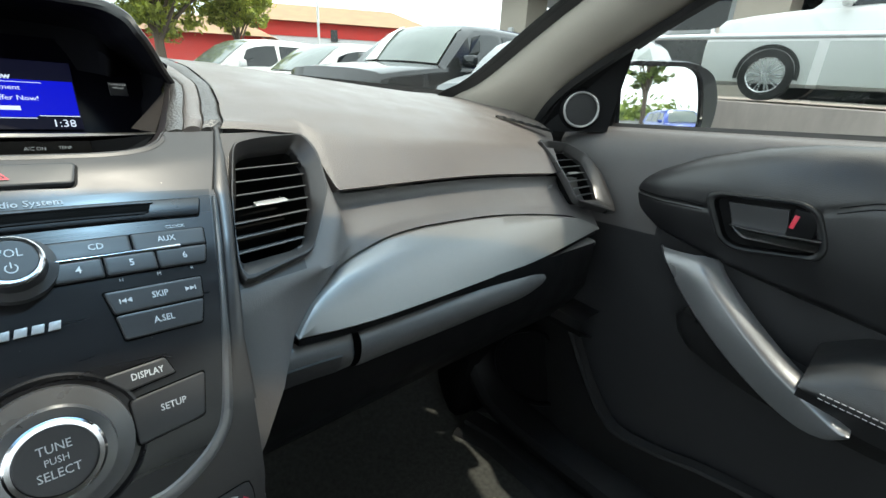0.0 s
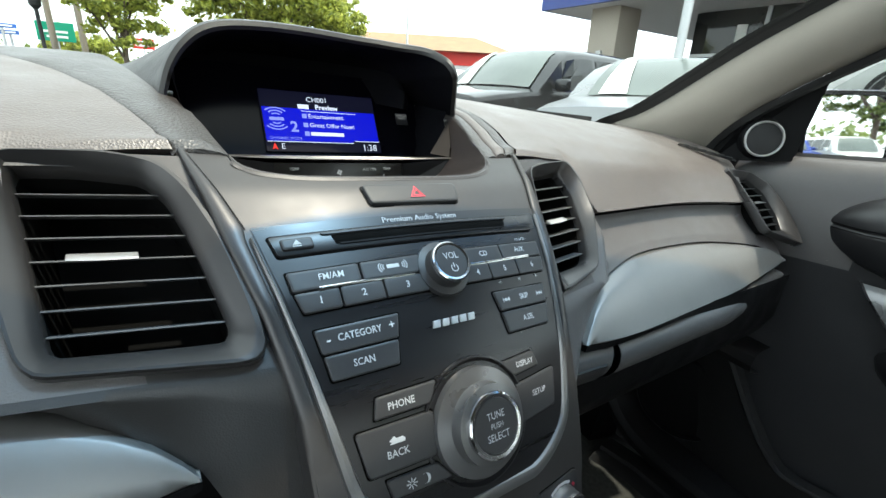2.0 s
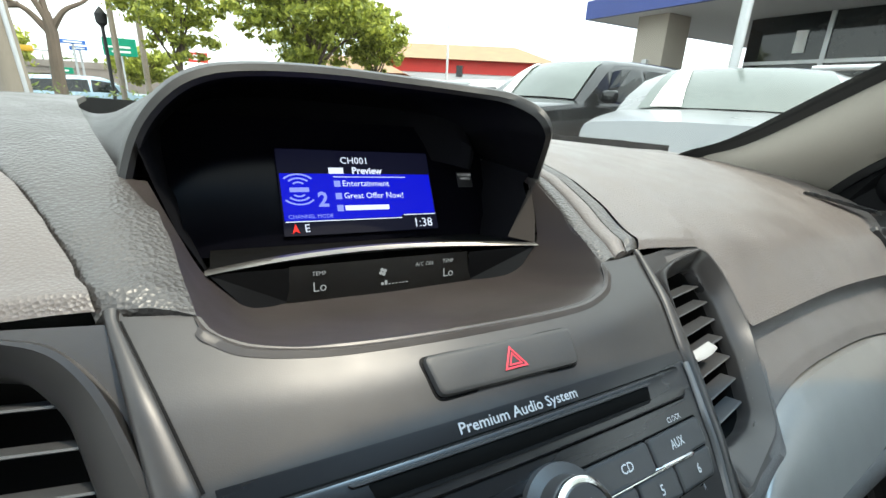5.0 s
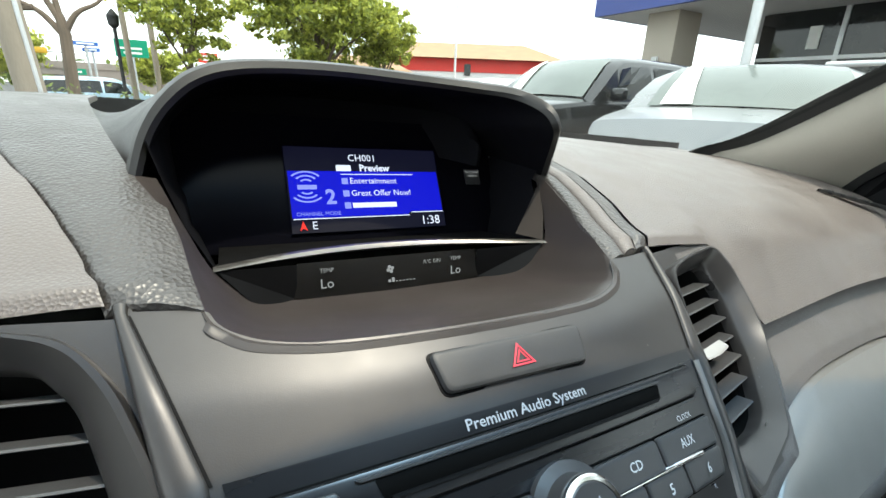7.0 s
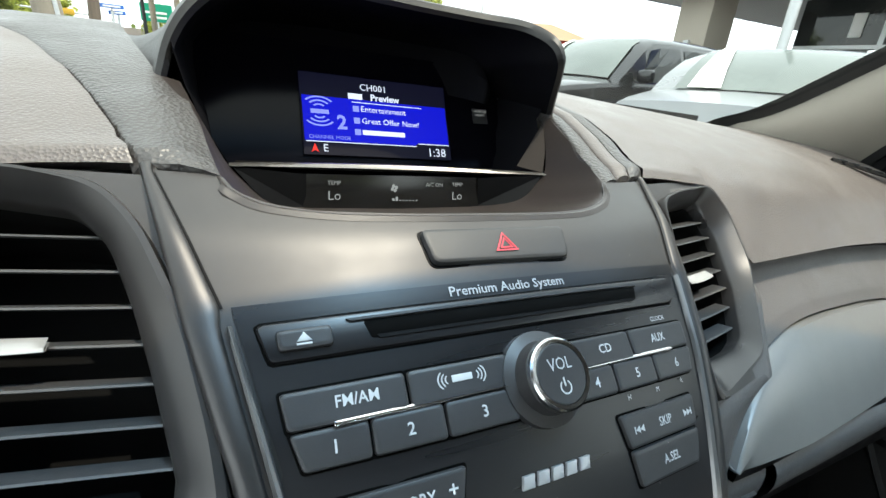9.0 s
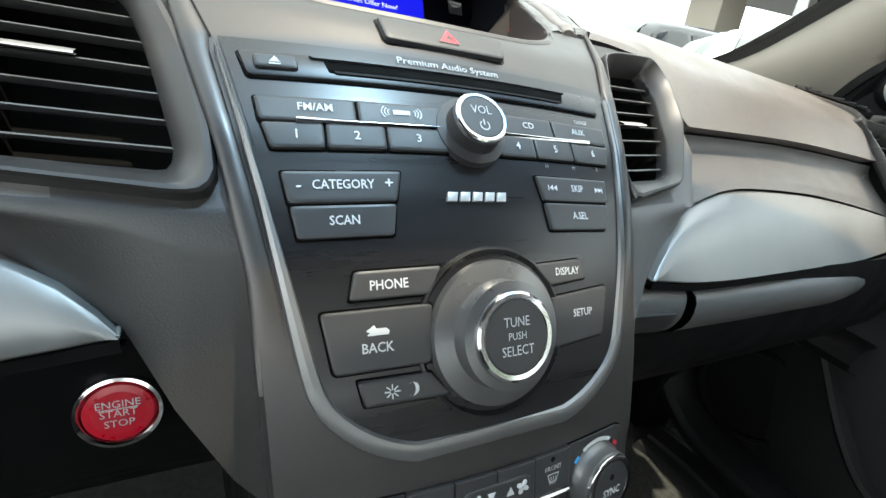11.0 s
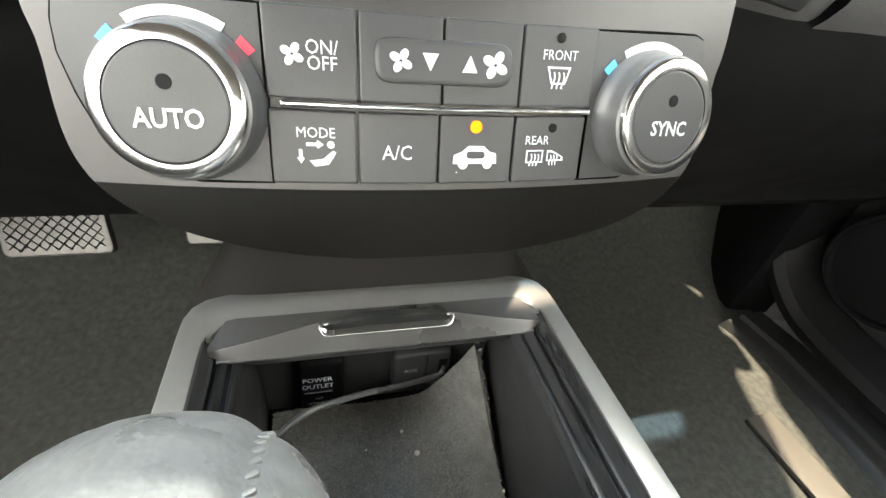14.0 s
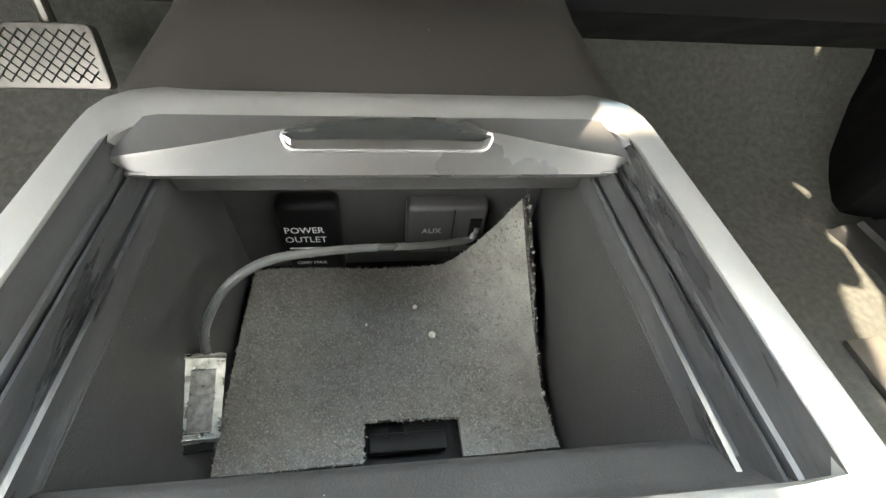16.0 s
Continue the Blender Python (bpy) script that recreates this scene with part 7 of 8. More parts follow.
rows = [[mp(*(mc + (q - mc) * 0.45), -0.085) for q in mo], [mp(*(mc + (q - mc) * 0.85), -0.062) for q in mo], [mp(*(mc + (q - mc) * 0.99), -0.02) for q in mo], [mp(q.x, q.y, 0.0) for q in mo], [mp(*(mc + (q - mc) * 0.97), 0.005) for q in mo],
        [mp(*(mc + (q - mc) * 1.02), 0.002) for q in mi], [mp(*(mc + (q - mc) * 1.01), -0.008) for q in mi]]
bm = grid(rows, close=True)
bm.faces.new([bm.verts.new(mp(*(mc + (q - mc) * 0.45), -0.085)) for q in mo])
part("housing", bm, material("gloss_black_housing", (0.02, 0.021, 0.024), 0.22, coat=0.4, vary=0.1), mirror, "gloss black housing")
bm = bmesh.new()
bm.faces.new([bm.verts.new(mp(q.x, q.y, -0.004)) for q in mi])
pane = material("mirror_silver", (0.9, 0.92, 0.92), 0.015, metal=1.0, vary=0.01, rough_vary=0.005)
part("mirror_glass", bm, pane, mirror, "clear mirror glass", smooth=False)
part("stalk", tube([(0.80, 0.40, 1.19), (0.77, 0.39, 1.17), (0.74, 0.40, 1.16)], 0.02, 12), BLACK, mirror)

# ---- pillar, windscreen and the rest of the cabin shell ----
pillar = thing("windscreen_pillar", "light grey fabric trim on the windscreen pillar", "pillar trim", kind="structure")
SCREEN_EDGE = [(0.668, 0.690, 1.178), (0.6616, 0.6506, 1.2024), (0.6591, 0.5775, 1.2396), (0.6565, 0.4313, 1.3515), (0.6428, 0.2582, 1.4623), (0.60, 0.11, 1.560)]
for side in (1, -1):
    wa = smooth_line(SCREEN_EDGE, 8)
    wb = smooth_line([(0.722, 0.520, 1.135), (0.7043, 0.4936, 1.1666), (0.6790, 0.4420, 1.229), (0.6809, 0.365, 1.2966), (0.6637, 0.1957, 1.4136), (0.60, 0.02, 1.555)], 8)
    rows = []
    for a, b in zip(wa, wb):
        mid = a.lerp(b, 0.55) + Vector((-0.022, -0.012, 0.003))
        q = [a + Vector((0.02, 0.004, 0)), a, a.lerp(mid, 0.25) + Vector((-0.006, -0.002, 0)), a.lerp(mid, 0.6) + Vector((-0.008, -0.004, 0)), mid, mid.lerp(b, 0.4) + Vector((-0.004, -0.003, 0)), mid.lerp(b, 0.75) + Vector((-0.002, 0, 0)), b, b + Vector((0.03, 0.012, 0))]
        rows.append([mirrored(p, side) for p in q])
    part("pillar_trim", grid(rows), TRIM, pillar, "light grey pillar trim", angle=60)
    # Unseen outer skin, added so sun cannot slip past behind the trim.
    rows = [[mirrored(p, side) for p in (a + Vector((0.02, 0.004, 0)), a.lerp(b, 0.5) + Vector((0.034, 0.008, 0.004)), b + Vector((0.03, 0.012, 0)))] for a, b in zip(wa, wb)]
    part("pillar_skin", grid(rows), BLACK_SKIN, pillar, "dark outer skin of the pillar, unseen, added to stop sun", angle=60)
    rows = [[mirrored(a + Vector(d), side) for d in ((0.006, 0.0, -0.004), (-0.003, -0.003, -0.001), (-0.006, 0.002, 0.002), (-0.012, 0.012, 0.003), (-0.014, 0.022, 0.002), (0.0, 0.03, 0.0))] for a in wa]
    part("glass_edge_band", grid(rows), RUBBER, pillar, "black edge band of the windscreen")
    rows = [[mirrored(b + Vector(d), side) for d in ((-0.002, 0.0, -0.002), (0.004, -0.008, -0.006), (0.014, -0.008, -0.008), (0.03, 0.0, -0.004))] for b in wb]
    part("door_seal", grid(rows), RUBBER, pillar, "black door seal")
wl = smooth_line(SCREEN_EDGE, 12)
rows = [[Vector((p.x * q, p.y + 0.10 * (1 - q * q) * (1 if p.z < 1.5 else 0.6), p.z + 0.006)) for q in np.linspace(-1, 1, 17)] for p in wl]
tall = [row for row in rows if row[0].z > 1.502]
rows = [row for row in rows if row[0].z <= 1.502] + tall[:1]
band = part("windscreen_shade_band", grid(tall), clear_glass("blue_shade_glass", (0.34, 0.58, 0.92), 0.78))
band.matrix_world = CAR
tagged(band, "blue tinted band along the top of the windscreen", "windscreen", kind="structure")
shield = part("windscreen", grid(rows), GLASS)
shield.matrix_world = CAR
shield.visible_shadow = False
tagged(shield, "clear curved car windscreen", "windscreen", kind="structure")
low_band = part("windscreen_lower_band", grid([[Vector((x, 0.775 + 0.10 * (1 - (x / 0.75) ** 2), z)) for x in np.linspace(-0.75, 0.75, 21)] for z in (1.16, 1.2)]), RUBBER)
low_band.matrix_world = CAR
tagged(low_band, "black band at the foot of the windscreen", "trim", kind="structure")
for side, name in ((1, "side_window"),):
    rows = [[mirrored(Vector((x, y, z)), side) for y in (0.36, 0.1, -0.2, -0.9)] for x, z in ((0.757, 1.17), (0.74, 1.30), (0.70, 1.45), (0.64, 1.575))]
    rows[1][0].y, rows[2][0].y, rows[3][0].y = (0.345, 0.17, -0.05)
    win = part(name, grid(rows), GLASS)
    win.matrix_world = CAR
    win.visible_shadow = False
    tagged(win, "clear car side window", "window", kind="structure")
rows = [[Vector((x, y, 1.58 + 0.05 * (1 - (x / 0.62) ** 2))) for x in (-0.62, -0.52, -0.38, -0.2, 0.0, 0.2, 0.38, 0.52, 0.62)] for y in (0.11, 0.0, -0.06, -0.2, -0.45, -0.72, -1.0, -1.3, -1.9)]
bm = grid(rows)
roof = part("ceiling", bm, TRIM)
roof.matrix_world = CAR
tagged(roof, "light grey fabric car headliner", "ceiling", kind="structure")
thick(roof, 0.04, 1.0)
# Header strip out of view, added to keep the sun off the bin.
header = part("header", grid([[Vector((x, y, z + 0.03 * (1 - (x / 0.62) ** 2))) for x in np.linspace(-0.62, 0.62, 13)] for y, z in ((0.07, 1.590), (0.10, 1.580), (0.125, 1.568), (0.145, 1.556))]), TRIM)
header.matrix_world = CAR
thick(header, 0.01)
tagged(header, "light grey windscreen header, unseen, added to block sun", "trim", kind="structure")
rows = [[Vector((-x, y, z)) for y in (0.43, -0.2, -1.9)] for x, z in ((0.78, 0.5), (0.75, 0.70), (0.74, 1.10), (0.77, 1.12))]
wall_left = part("wall_left", grid(rows), PLASTIC)
wall_left.matrix_world = CAR
tagged(wall_left, "plain dark driver door trim", "wall", kind="structure")
rows = [[Vector((x, -1.6 - 0.3 * (z - 0.5), z)) for x in np.linspace(-0.78, 0.78, 5)] for z in (0.5, 0.9, 1.25)]
wall_rear = part("wall_rear", grid(rows), LEATHER)
wall_rear.matrix_world = CAR
tagged(wall_rear, "plain dark rear of the cabin", "wall", kind="structure")
rows = [[Vector((x, 0.9 + 0.02 * (z - 0.9), z)) for x in np.linspace(-0.78, 0.78, 5)] for z in (0.5, 0.9, 1.19)]
bulk = part("wall_front", grid(rows), BLACK)
bulk.matrix_world = CAR
tagged(bulk, "black bulkhead under the dashboard", "wall", kind="structure")

for side, name in ((1, "wall_outer_right"), (-1, "wall_outer_left")):
    rows = [[Vector((side * x, y, z)) for y in np.linspace(1.0, -1.9, 6)] for x, z in (((0.55, 0.44), (0.80, 0.46), (0.83, 0.8), (0.80, 1.15), (0.772, 1.175)) if side > 0 else ((0.55, 0.44), (0.80, 0.46), (0.82, 0.8), (0.775, 1.115)))]
    skin = part(name, grid(rows), BLACK_SKIN)
    skin.matrix_world = CAR
    tagged(skin, "plain dark outer door skin", "wall", kind="structure")
rows = [[Vector((x, y, z)) for x in np.linspace(-0.8, 0.8, 5)] for y, z in ((0.88, 1.18), (1.0, 1.13), (1.5, 1.06), (1.8, 0.95))]
bonnet = part("bonnet", grid(rows), BLACK_SKIN)
bonnet.matrix_world = CAR
tagged(bonnet, "plain dark car bonnet ahead of the windscreen", "bonnet", kind="structure")
rows = [[Vector((x, y, 1.181)) for x in np.linspace(-0.74, 0.74, 9)] for y in (0.56, 0.7, 0.9)]
part("pad_base", grid(rows), BLACK, dashboard)
for side in (1, -1):
    rows = [[Vector((side * x, y + 0.1 * max(0, x - 0.4), z - dz)) for x, dz in ((0.121, 0.002), (0.3, 0.022), (0.5, 0.040), (0.66, 0.055))] for y, z in ((0.376, 1.176), (0.46, 1.179), (0.56, 1.181))]
    part("pad_base", grid(rows), BLACK, dashboard)

# ================ outside ================
ASPHALT = material("asphalt", (0.055, 0.055, 0.056), 0.9, bump=0.8, grain=60, vary=0.25, scale=1.5)
CONCRETE = material("stained_concrete", (0.27, 0.235, 0.21), 0.85, bump=0.5, grain=40, vary=0.3, scale=1.2, stretch=(1, 1, 0.25))
BEIGE = material("beige_render", (0.36, 0.32, 0.27), 0.85, bump=0.3, grain=30, vary=0.12, scale=0.8)
WHITE_WALL = material("white_panel", (0.72, 0.72, 0.71), 0.6, vary=0.08, scale=0.6)
BLUE_BAND = material("blue_fascia", (0.035, 0.06, 0.24), 0.45, vary=0.1, scale=0.5)
RED_WALL = material("red_wall", (0.62, 0.04, 0.03), 0.6, vary=0.1, scale=0.6)
ROOF_TILE = material("brown_roof", (0.30, 0.19, 0.11), 0.85, bump=0.8, grain=8, vary=0.25, scale=1.0)
SIGN_GREEN = material("green_sign", (0.0, 0.26, 0.14), 0.5, vary=0.06, scale=2)
SIGN_BLUE = material("blue_sign", (0.04, 0.14, 0.48), 0.5, vary=0.06, scale=2)
SIGN_RED = material("red_sign", (0.75, 0.05, 0.03), 0.5, vary=0.06, scale=2)
PAPER = material("white_paper", (0.8, 0.8, 0.78), 0.7, vary=0.05, scale=10)
BARK = material("bark", (0.13, 0.10, 0.075), 0.95, bump=1.0, grain=25, vary=0.35, scale=6, stretch=(1, 1, 0.3))
POLE_WOOD = material("weathered_pole", (0.28, 0.24, 0.19), 0.9, bump=0.8, grain=30, vary=0.3, scale=5, stretch=(1, 1, 0.15))
POLE_METAL = material("galvanised_pole", (0.55, 0.56, 0.57), 0.45, metal=0.5, vary=0.1, scale=4)
TYRE = material("tyre_rubber", (0.018, 0.018, 0.018), 0.8, bump=0.3, grain=60, vary=0.2, scale=8)
RIM = material("alloy_rim", (0.60, 0.60, 0.61), 0.25, metal=0.9, vary=0.06, scale=8)
TINT = material("tinted_glass", (0.010, 0.013, 0.014), 0.05, vary=0.1, scale=1, spec=0.45, rough_vary=0.02)
SCREEN_GLASS = material("windscreen_glass", (0.10, 0.12, 0.11), 0.06, vary=0.25, scale=2, spec=0.6, coat=0.2, rough_vary=0.02)
LAMP = material("headlamp", (0.55, 0.57, 0.58), 0.12, metal=0.4, coat=0.8, vary=0.3, scale=12)


def leaf_material(name, base):
    m = bpy.data.materials.new(name)
    m.use_nodes = True
    nodes, links = m.node_tree.nodes, m.node_tree.links
    bsdf = nodes["Principled BSDF"]
    geo = nodes.new("ShaderNodeNewGeometry")
    ramp = nodes.new("ShaderNodeValToRGB")
    ramp.color_ramp.elements[0].color = (*[c * 0.5 for c in base], 1)
    ramp.color_ramp.elements[1].color = (base[0] * 1.7, base[1] * 1.45, base[2] * 1.2, 1)
    links.new(geo.outputs["Random Per Island"], ramp.inputs["Fac"])
    links.new(ramp.outputs["Color"], bsdf.inputs["Base Color"])
    bsdf.inputs["Roughness"].default_value = 0.55
    bsdf.inputs["Subsurface Weight"].default_value = 0.0
    trans = nodes.new("ShaderNodeBsdfTranslucent")
    links.new(ramp.outputs["Color"], trans.inputs["Color"])
    mix = nodes.new("ShaderNodeMixShader")
    mix.inputs[0].default_value = 0.45
    links.new(bsdf.outputs[0], mix.inputs[1])
    links.new(trans.outputs[0], mix.inputs[2])
    links.new(mix.outputs[0], nodes["Material Output"].inputs["Surface"])
    return m


LEAF = leaf_material("green_leaf", (0.34, 0.42, 0.09))
LEAF_DARK = leaf_material("dark_green_leaf", (0.16, 0.23, 0.07))


def leaves(centres, count, size, rng):
    """Small leaf blades scattered over clumps (centre, radius, flatness)."""
    verts, faces = [], []
    weights = np.array([c[1] ** 2 for c in centres])
    weights /= weights.sum()
    for k in rng.choice(len(centres), count, p=weights):
        c, r, flat = centres[k]
        d = rng.normal(size=3)
        d /= np.linalg.norm(d)
        p = np.array(c) + d * r * abs(rng.normal(0.55, 0.45)) * np.array([1, 1, flat])
        n = d + rng.normal(size=3) * 0.6
        n /= np.linalg.norm(n)
        a = np.cross(n, rng.normal(size=3))
        a /= np.linalg.norm(a)
        b = np.cross(n, a)
        s = size * (0.6 + 0.8 * rng.random())
        i = len(verts)
        verts += [tuple(p - a * s), tuple(p + b * s * 0.45 + n * s * 0.15), tuple(p + a * s), tuple(p - b * s * 0.45 + n * s * 0.15)]
        faces.append((i, i + 1, i + 2, i + 3))
    mesh = bpy.data.meshes.new("leaves")
    mesh.from_pydata(verts, [], faces)
    return mesh


def tree(x, y, trunk_h, crown, label, seed, lean=0.0, count=5000, size=0.16, mat=None, thick_r=0.14, limbs=7):
    """A tapered trunk with limbs and a crown of leaf clumps. crown: centre z, radius across, radius up."""
    rng = np.random.default_rng(seed)
    th = thing("tree", label, "tree", m=Matrix.Translation((x, y, 0)))
    cz, rx, rz = crown
    part("trunk", tube([(0, 0, -0.1), (lean * 0.3, 0, trunk_h * 0.5), (lean, 0, trunk_h), (lean * 1.3, 0.05, cz + rz * 0.4)], 0.1, 10, radii=[thick_r * 1.3, thick_r, thick_r * 0.8, thick_r * 0.25]), BARK, th)
    clumps = []
    for k in range(limbs):
        a = 2 * math.pi * k / limbs + rng.random()
        out = rx * (0.45 + 0.4 * rng.random())
        tip = (lean + out * math.cos(a), out * math.sin(a), cz + rz * (rng.random() * 1.3 - 0.5))
        z0 = trunk_h * (0.75 + 0.4 * rng.random())
        part("limb", tube([(lean * 0.9, 0, z0), (lean + out * 0.45 * math.cos(a), out * 0.45 * math.sin(a), (z0 + tip[2]) / 2 + 0.15), tip], 0.05, 7, radii=[thick_r * 0.5, thick_r * 0.3, thick_r * 0.1]), BARK, th)
        clumps.append((tip, rx * (0.18 + 0.14 * rng.random()), 0.75))
    for k in range(150):
        d = rng.normal(size=3)
        d /= np.linalg.norm(d)
        f = 0.25 + 0.75 * rng.random() ** 0.6
        clumps.append(((lean + d[0] * rx * f, d[1] * rx * f, cz + d[2] * rz * f), rx * (0.07 + 0.12 * rng.random()), 0.6))
    mesh = leaves(clumps, int(count * 2.2), size * 0.8, rng)
    mesh.materials.append(mat or LEAF)
    crown_ob = new("crown", mesh)
    crown_ob.parent = th
    return th


# ---- ground ----
rows = [[Vector((x, y, 0)) for x in (-400, -60, -20, -5, 0, 5, 20, 60, 400)] for y in (-400, -60, -20, -5, 0, 5, 20, 60, 400)]
ground = part("ground", grid(rows), ASPHALT)
tagged(ground, "grey asphalt of the parking lot", "ground", kind="structure")


# ---- parked cars ----
def parked_car(label, paint, m, L=4.6, W=1.85, H=1.65, hood=0.60, paper=False, lamp_h=0.49, rake=0.0, wheel=0.215, mirrors=True):
    car = thing("parked_car", label, "car", "parked cars", m=m)
    hw = W / 2
    wheel_r = wheel * H
    belt = hood * H
    stations = [(0.0, 0.36, 0.72), (0.006, 0.44, 0.82), (0.02, 0.50, 0.90), (0.05, hood - 0.045, 0.955), (0.12, hood - 0.02, 0.985), (0.20, hood, 0.995), (0.27, hood + 0.012, 1.0), (0.34, hood + 0.012, 1.0),
                (0.6, hood + 0.02, 1.0), (0.85, hood + 0.03, 0.985), (0.95, hood + 0.03, 0.95), (0.985, hood, 0.90), (1.0, 0.42, 0.84)]
    rows = []
    for s, zt, wf in stations:
        x, w, z1 = -s * L, hw * wf, zt * H
        half = [(w * 0.90, 0.105 * H), (w * 0.975, 0.13 * H), (w, 0.30 * H), (w * 0.985, min(0.42 * H, z1 - 0.10)), (w * 0.992, z1 - 0.075), (w * 0.965, z1 - 0.02), (w * 0.90, z1), (w * 0.6, z1 + 0.022), (w * 0.25, z1 + 0.034)]
        rows.append([Vector((x, y, z)) for y, z in half] + [Vector((x, -y, z)) for y, z in reversed(half)])
    body = grid(rows)
    body.faces.new([body.verts.new(p) for p in rows[0]])
    body.faces.new([body.verts.new(p) for p in rows[-1]])
    bmesh.ops.remove_doubles(body, verts=body.verts, dist=0.0005)
    part("body", body, paint, car, angle=32)
    # cabin
    w0, w1 = 0.262 - rake, 0.385 + rake * 1.3
    cab = [(w0, 0.0, 0.90), (w0 * 0.68 + w1 * 0.32, 0.40, 0.865), (w0 * 0.32 + w1 * 0.68, 0.79, 0.80), (w1, 0.95, 0.755), (w1 + 0.075, 1.0, 0.74), (0.65, 1.0, 0.735), (0.86, 0.955 - rake, 0.735), (0.93, 0.86 - 3 * rake, 0.765), (0.965, 0.45, 0.84), (0.985, 0.0, 0.88)]
    rows = []
    z0 = belt - 0.01
    for s, f, wf in cab:
        zt = z0 + (H - z0) * f
        wb = hw * 0.955
        wt = wb + (hw * wf - wb) * 1.0
        k = max(0.02, f)
        rows.append([Vector((-s * L, sg * y, z)) for sg, y, z in ((1, wb, z0), (1, wb + (wt - wb) * 0.85 * k, z0 + (zt - z0) * 0.86), (1, wt - 0.03, zt - 0.035 * k), (1, wt - 0.12, zt), (1, 0.3, zt + 0.02 * k),
                                                                  (-1, 0.3, zt + 0.02 * k), (-1, wt - 0.12, zt), (-1, wt - 0.03, zt - 0.035 * k), (-1, wb + (wt - wb) * 0.85 * k, z0 + (zt - z0) * 0.86), (-1, wb, z0))])
    part("roof", grid(rows), paint, car, angle=40)
    # glass, proud of the cabin
    def cab_at(s, u):
        """A place on the cabin's flank: s along, u from belt to roof edge."""
        f = float(np.interp(s, [c[0] for c in cab], [c[1] for c in cab]))
        wf = float(np.interp(s, [c[0] for c in cab], [c[2] for c in cab]))
        zt = z0 + (H - z0) * f
        wb, wt = hw * 0.955, hw * wf
        return Vector((-s * L, wb + (wt - wb) * 0.85 * f * u + 0.008, z0 + (zt - z0) * 0.86 * u))
    for sg in (1, -1):
        for s0, s1 in ((w0 + 0.073, 0.50), (0.515, 0.70), (0.715, 0.90)):
            r = []
            for u in (0.10, 0.5, 0.93):
                a = s0 + (0.055 * u if s0 < 0.4 else 0.004 * u)
                b = s1 - (0.045 * u if s1 > 0.85 else 0.0)
                r.append([Vector((p.x, sg * p.y, p.z)) for p in (cab_at(s, u) for s in np.linspace(a, b, 4))])
            part("side_window", grid(r), TINT, car, smooth=False)
        mirrors and part("mirror", box(bmesh.new(), (-0.315 * L, sg * (hw + 0.08), belt + 0.09), (0.11, 0.19, 0.14), bevel=0.035, segs=3), paint, car)
        lampm = part("headlamp", grid([[Vector((-sx * L - 0.001, sg * hw * wy, z * H)) for sx, wy in ((0.004, 0.56), (0.012, 0.78), (0.045, 0.965))] for z in (lamp_h - 0.035, lamp_h, lamp_h + 0.035)]), LAMP, car)
        lampm.location.x = 0.02
        part("handle", box(bmesh.new(), (-0.50 * L, sg * (hw * 1.0), belt - 0.13), (0.16, 0.03, 0.025), bevel=0.008), paint, car)
        for s in (0.185, 0.80):
            wheel_m = Matrix.Translation((-s * L, sg * (hw - 0.10), wheel_r)) @ Matrix.Rotation(radians(-90 * sg), 4, "X")
            R = wheel_r
            wheel = part("wheel", revolve([(R * 0.6, -0.10), (R * 0.97, -0.105), (R, -0.06), (R, 0.06), (R * 0.97, 0.105), (R * 0.70, 0.11), (R * 0.68, 0.09)], 40, wheel_m), TYRE, car, "black tyre")
            bm = revolve([(R * 0.70, 0.105), (R * 0.68, 0.112), (R * 0.64, 0.10), (R * 0.63, 0.04)], 40, wheel_m)
            part("rim", bm, RIM, wheel, "silver alloy rim")
            disc = bmesh.new()
            disc_cap(disc, R * 0.63, 0.045, 32, wheel_m)
            part("brake_disc", disc, TYRE, wheel)
            bm = bmesh.new()
            for k in range(10):
                a = 2 * math.pi * k / 10
                for da in (-0.11, 0.11):
                    p0, p1 = Vector((R * 0.12 * math.cos(a), R * 0.12 * math.sin(a), 0.098)), Vector((R * 0.65 * math.cos(a + da), R * 0.65 * math.sin(a + da), 0.100))
                    side_v = (p1 - p0).cross(Vector((0, 0, 1))).normalized() * R * 0.022
                    vs = [wheel_m @ q for q in (p0 - side_v, p1 - side_v, p1 + side_v, p0 + side_v)]
                    vs2 = [wheel_m @ (q - Vector((0, 0, 0.03))) for q in (p0 - side_v, p1 - side_v, p1 + side_v, p0 + side_v)]
                    f1, f2 = [bm.verts.new(v) for v in vs], [bm.verts.new(v) for v in vs2]
                    bm.faces.new(f1)
                    for i in range(4):
                        bm.faces.new((f1[i], f1[(i + 1) % 4], f2[(i + 1) % 4], f2[i]))
            disc_cap(bm, R * 0.15, 0.105, 16, wheel_m)
            part("spokes_star", bm, RIM, wheel, smooth=False)
            arch = [Vector((-s * L + (R * 1.16) * math.cos(a), sg * (hw * 1.003), wheel_r + R * 1.16 * math.sin(a))) for a in np.linspace(-0.15, math.pi + 0.15, 20)]
            inner_a = [Vector((-s * L + (R * 1.0) * math.cos(a), sg * (hw * 1.001), wheel_r + R * 1.0 * math.sin(a))) for a in np.linspace(-0.15, math.pi + 0.15, 20)]
            part("wheel_arch", grid([arch, inner_a]), TYRE, car)
    ws = []
    for u in (0.06, 0.35, 0.62, 0.86):
        s = w0 + (w1 - w0) * u
        f = float(np.interp(s, [c[0] for c in cab], [c[1] for c in cab]))
        wf = float(np.interp(s, [c[0] for c in cab], [c[2] for c in cab]))
        z = z0 + (H - z0) * f
        w = hw * wf - 0.12
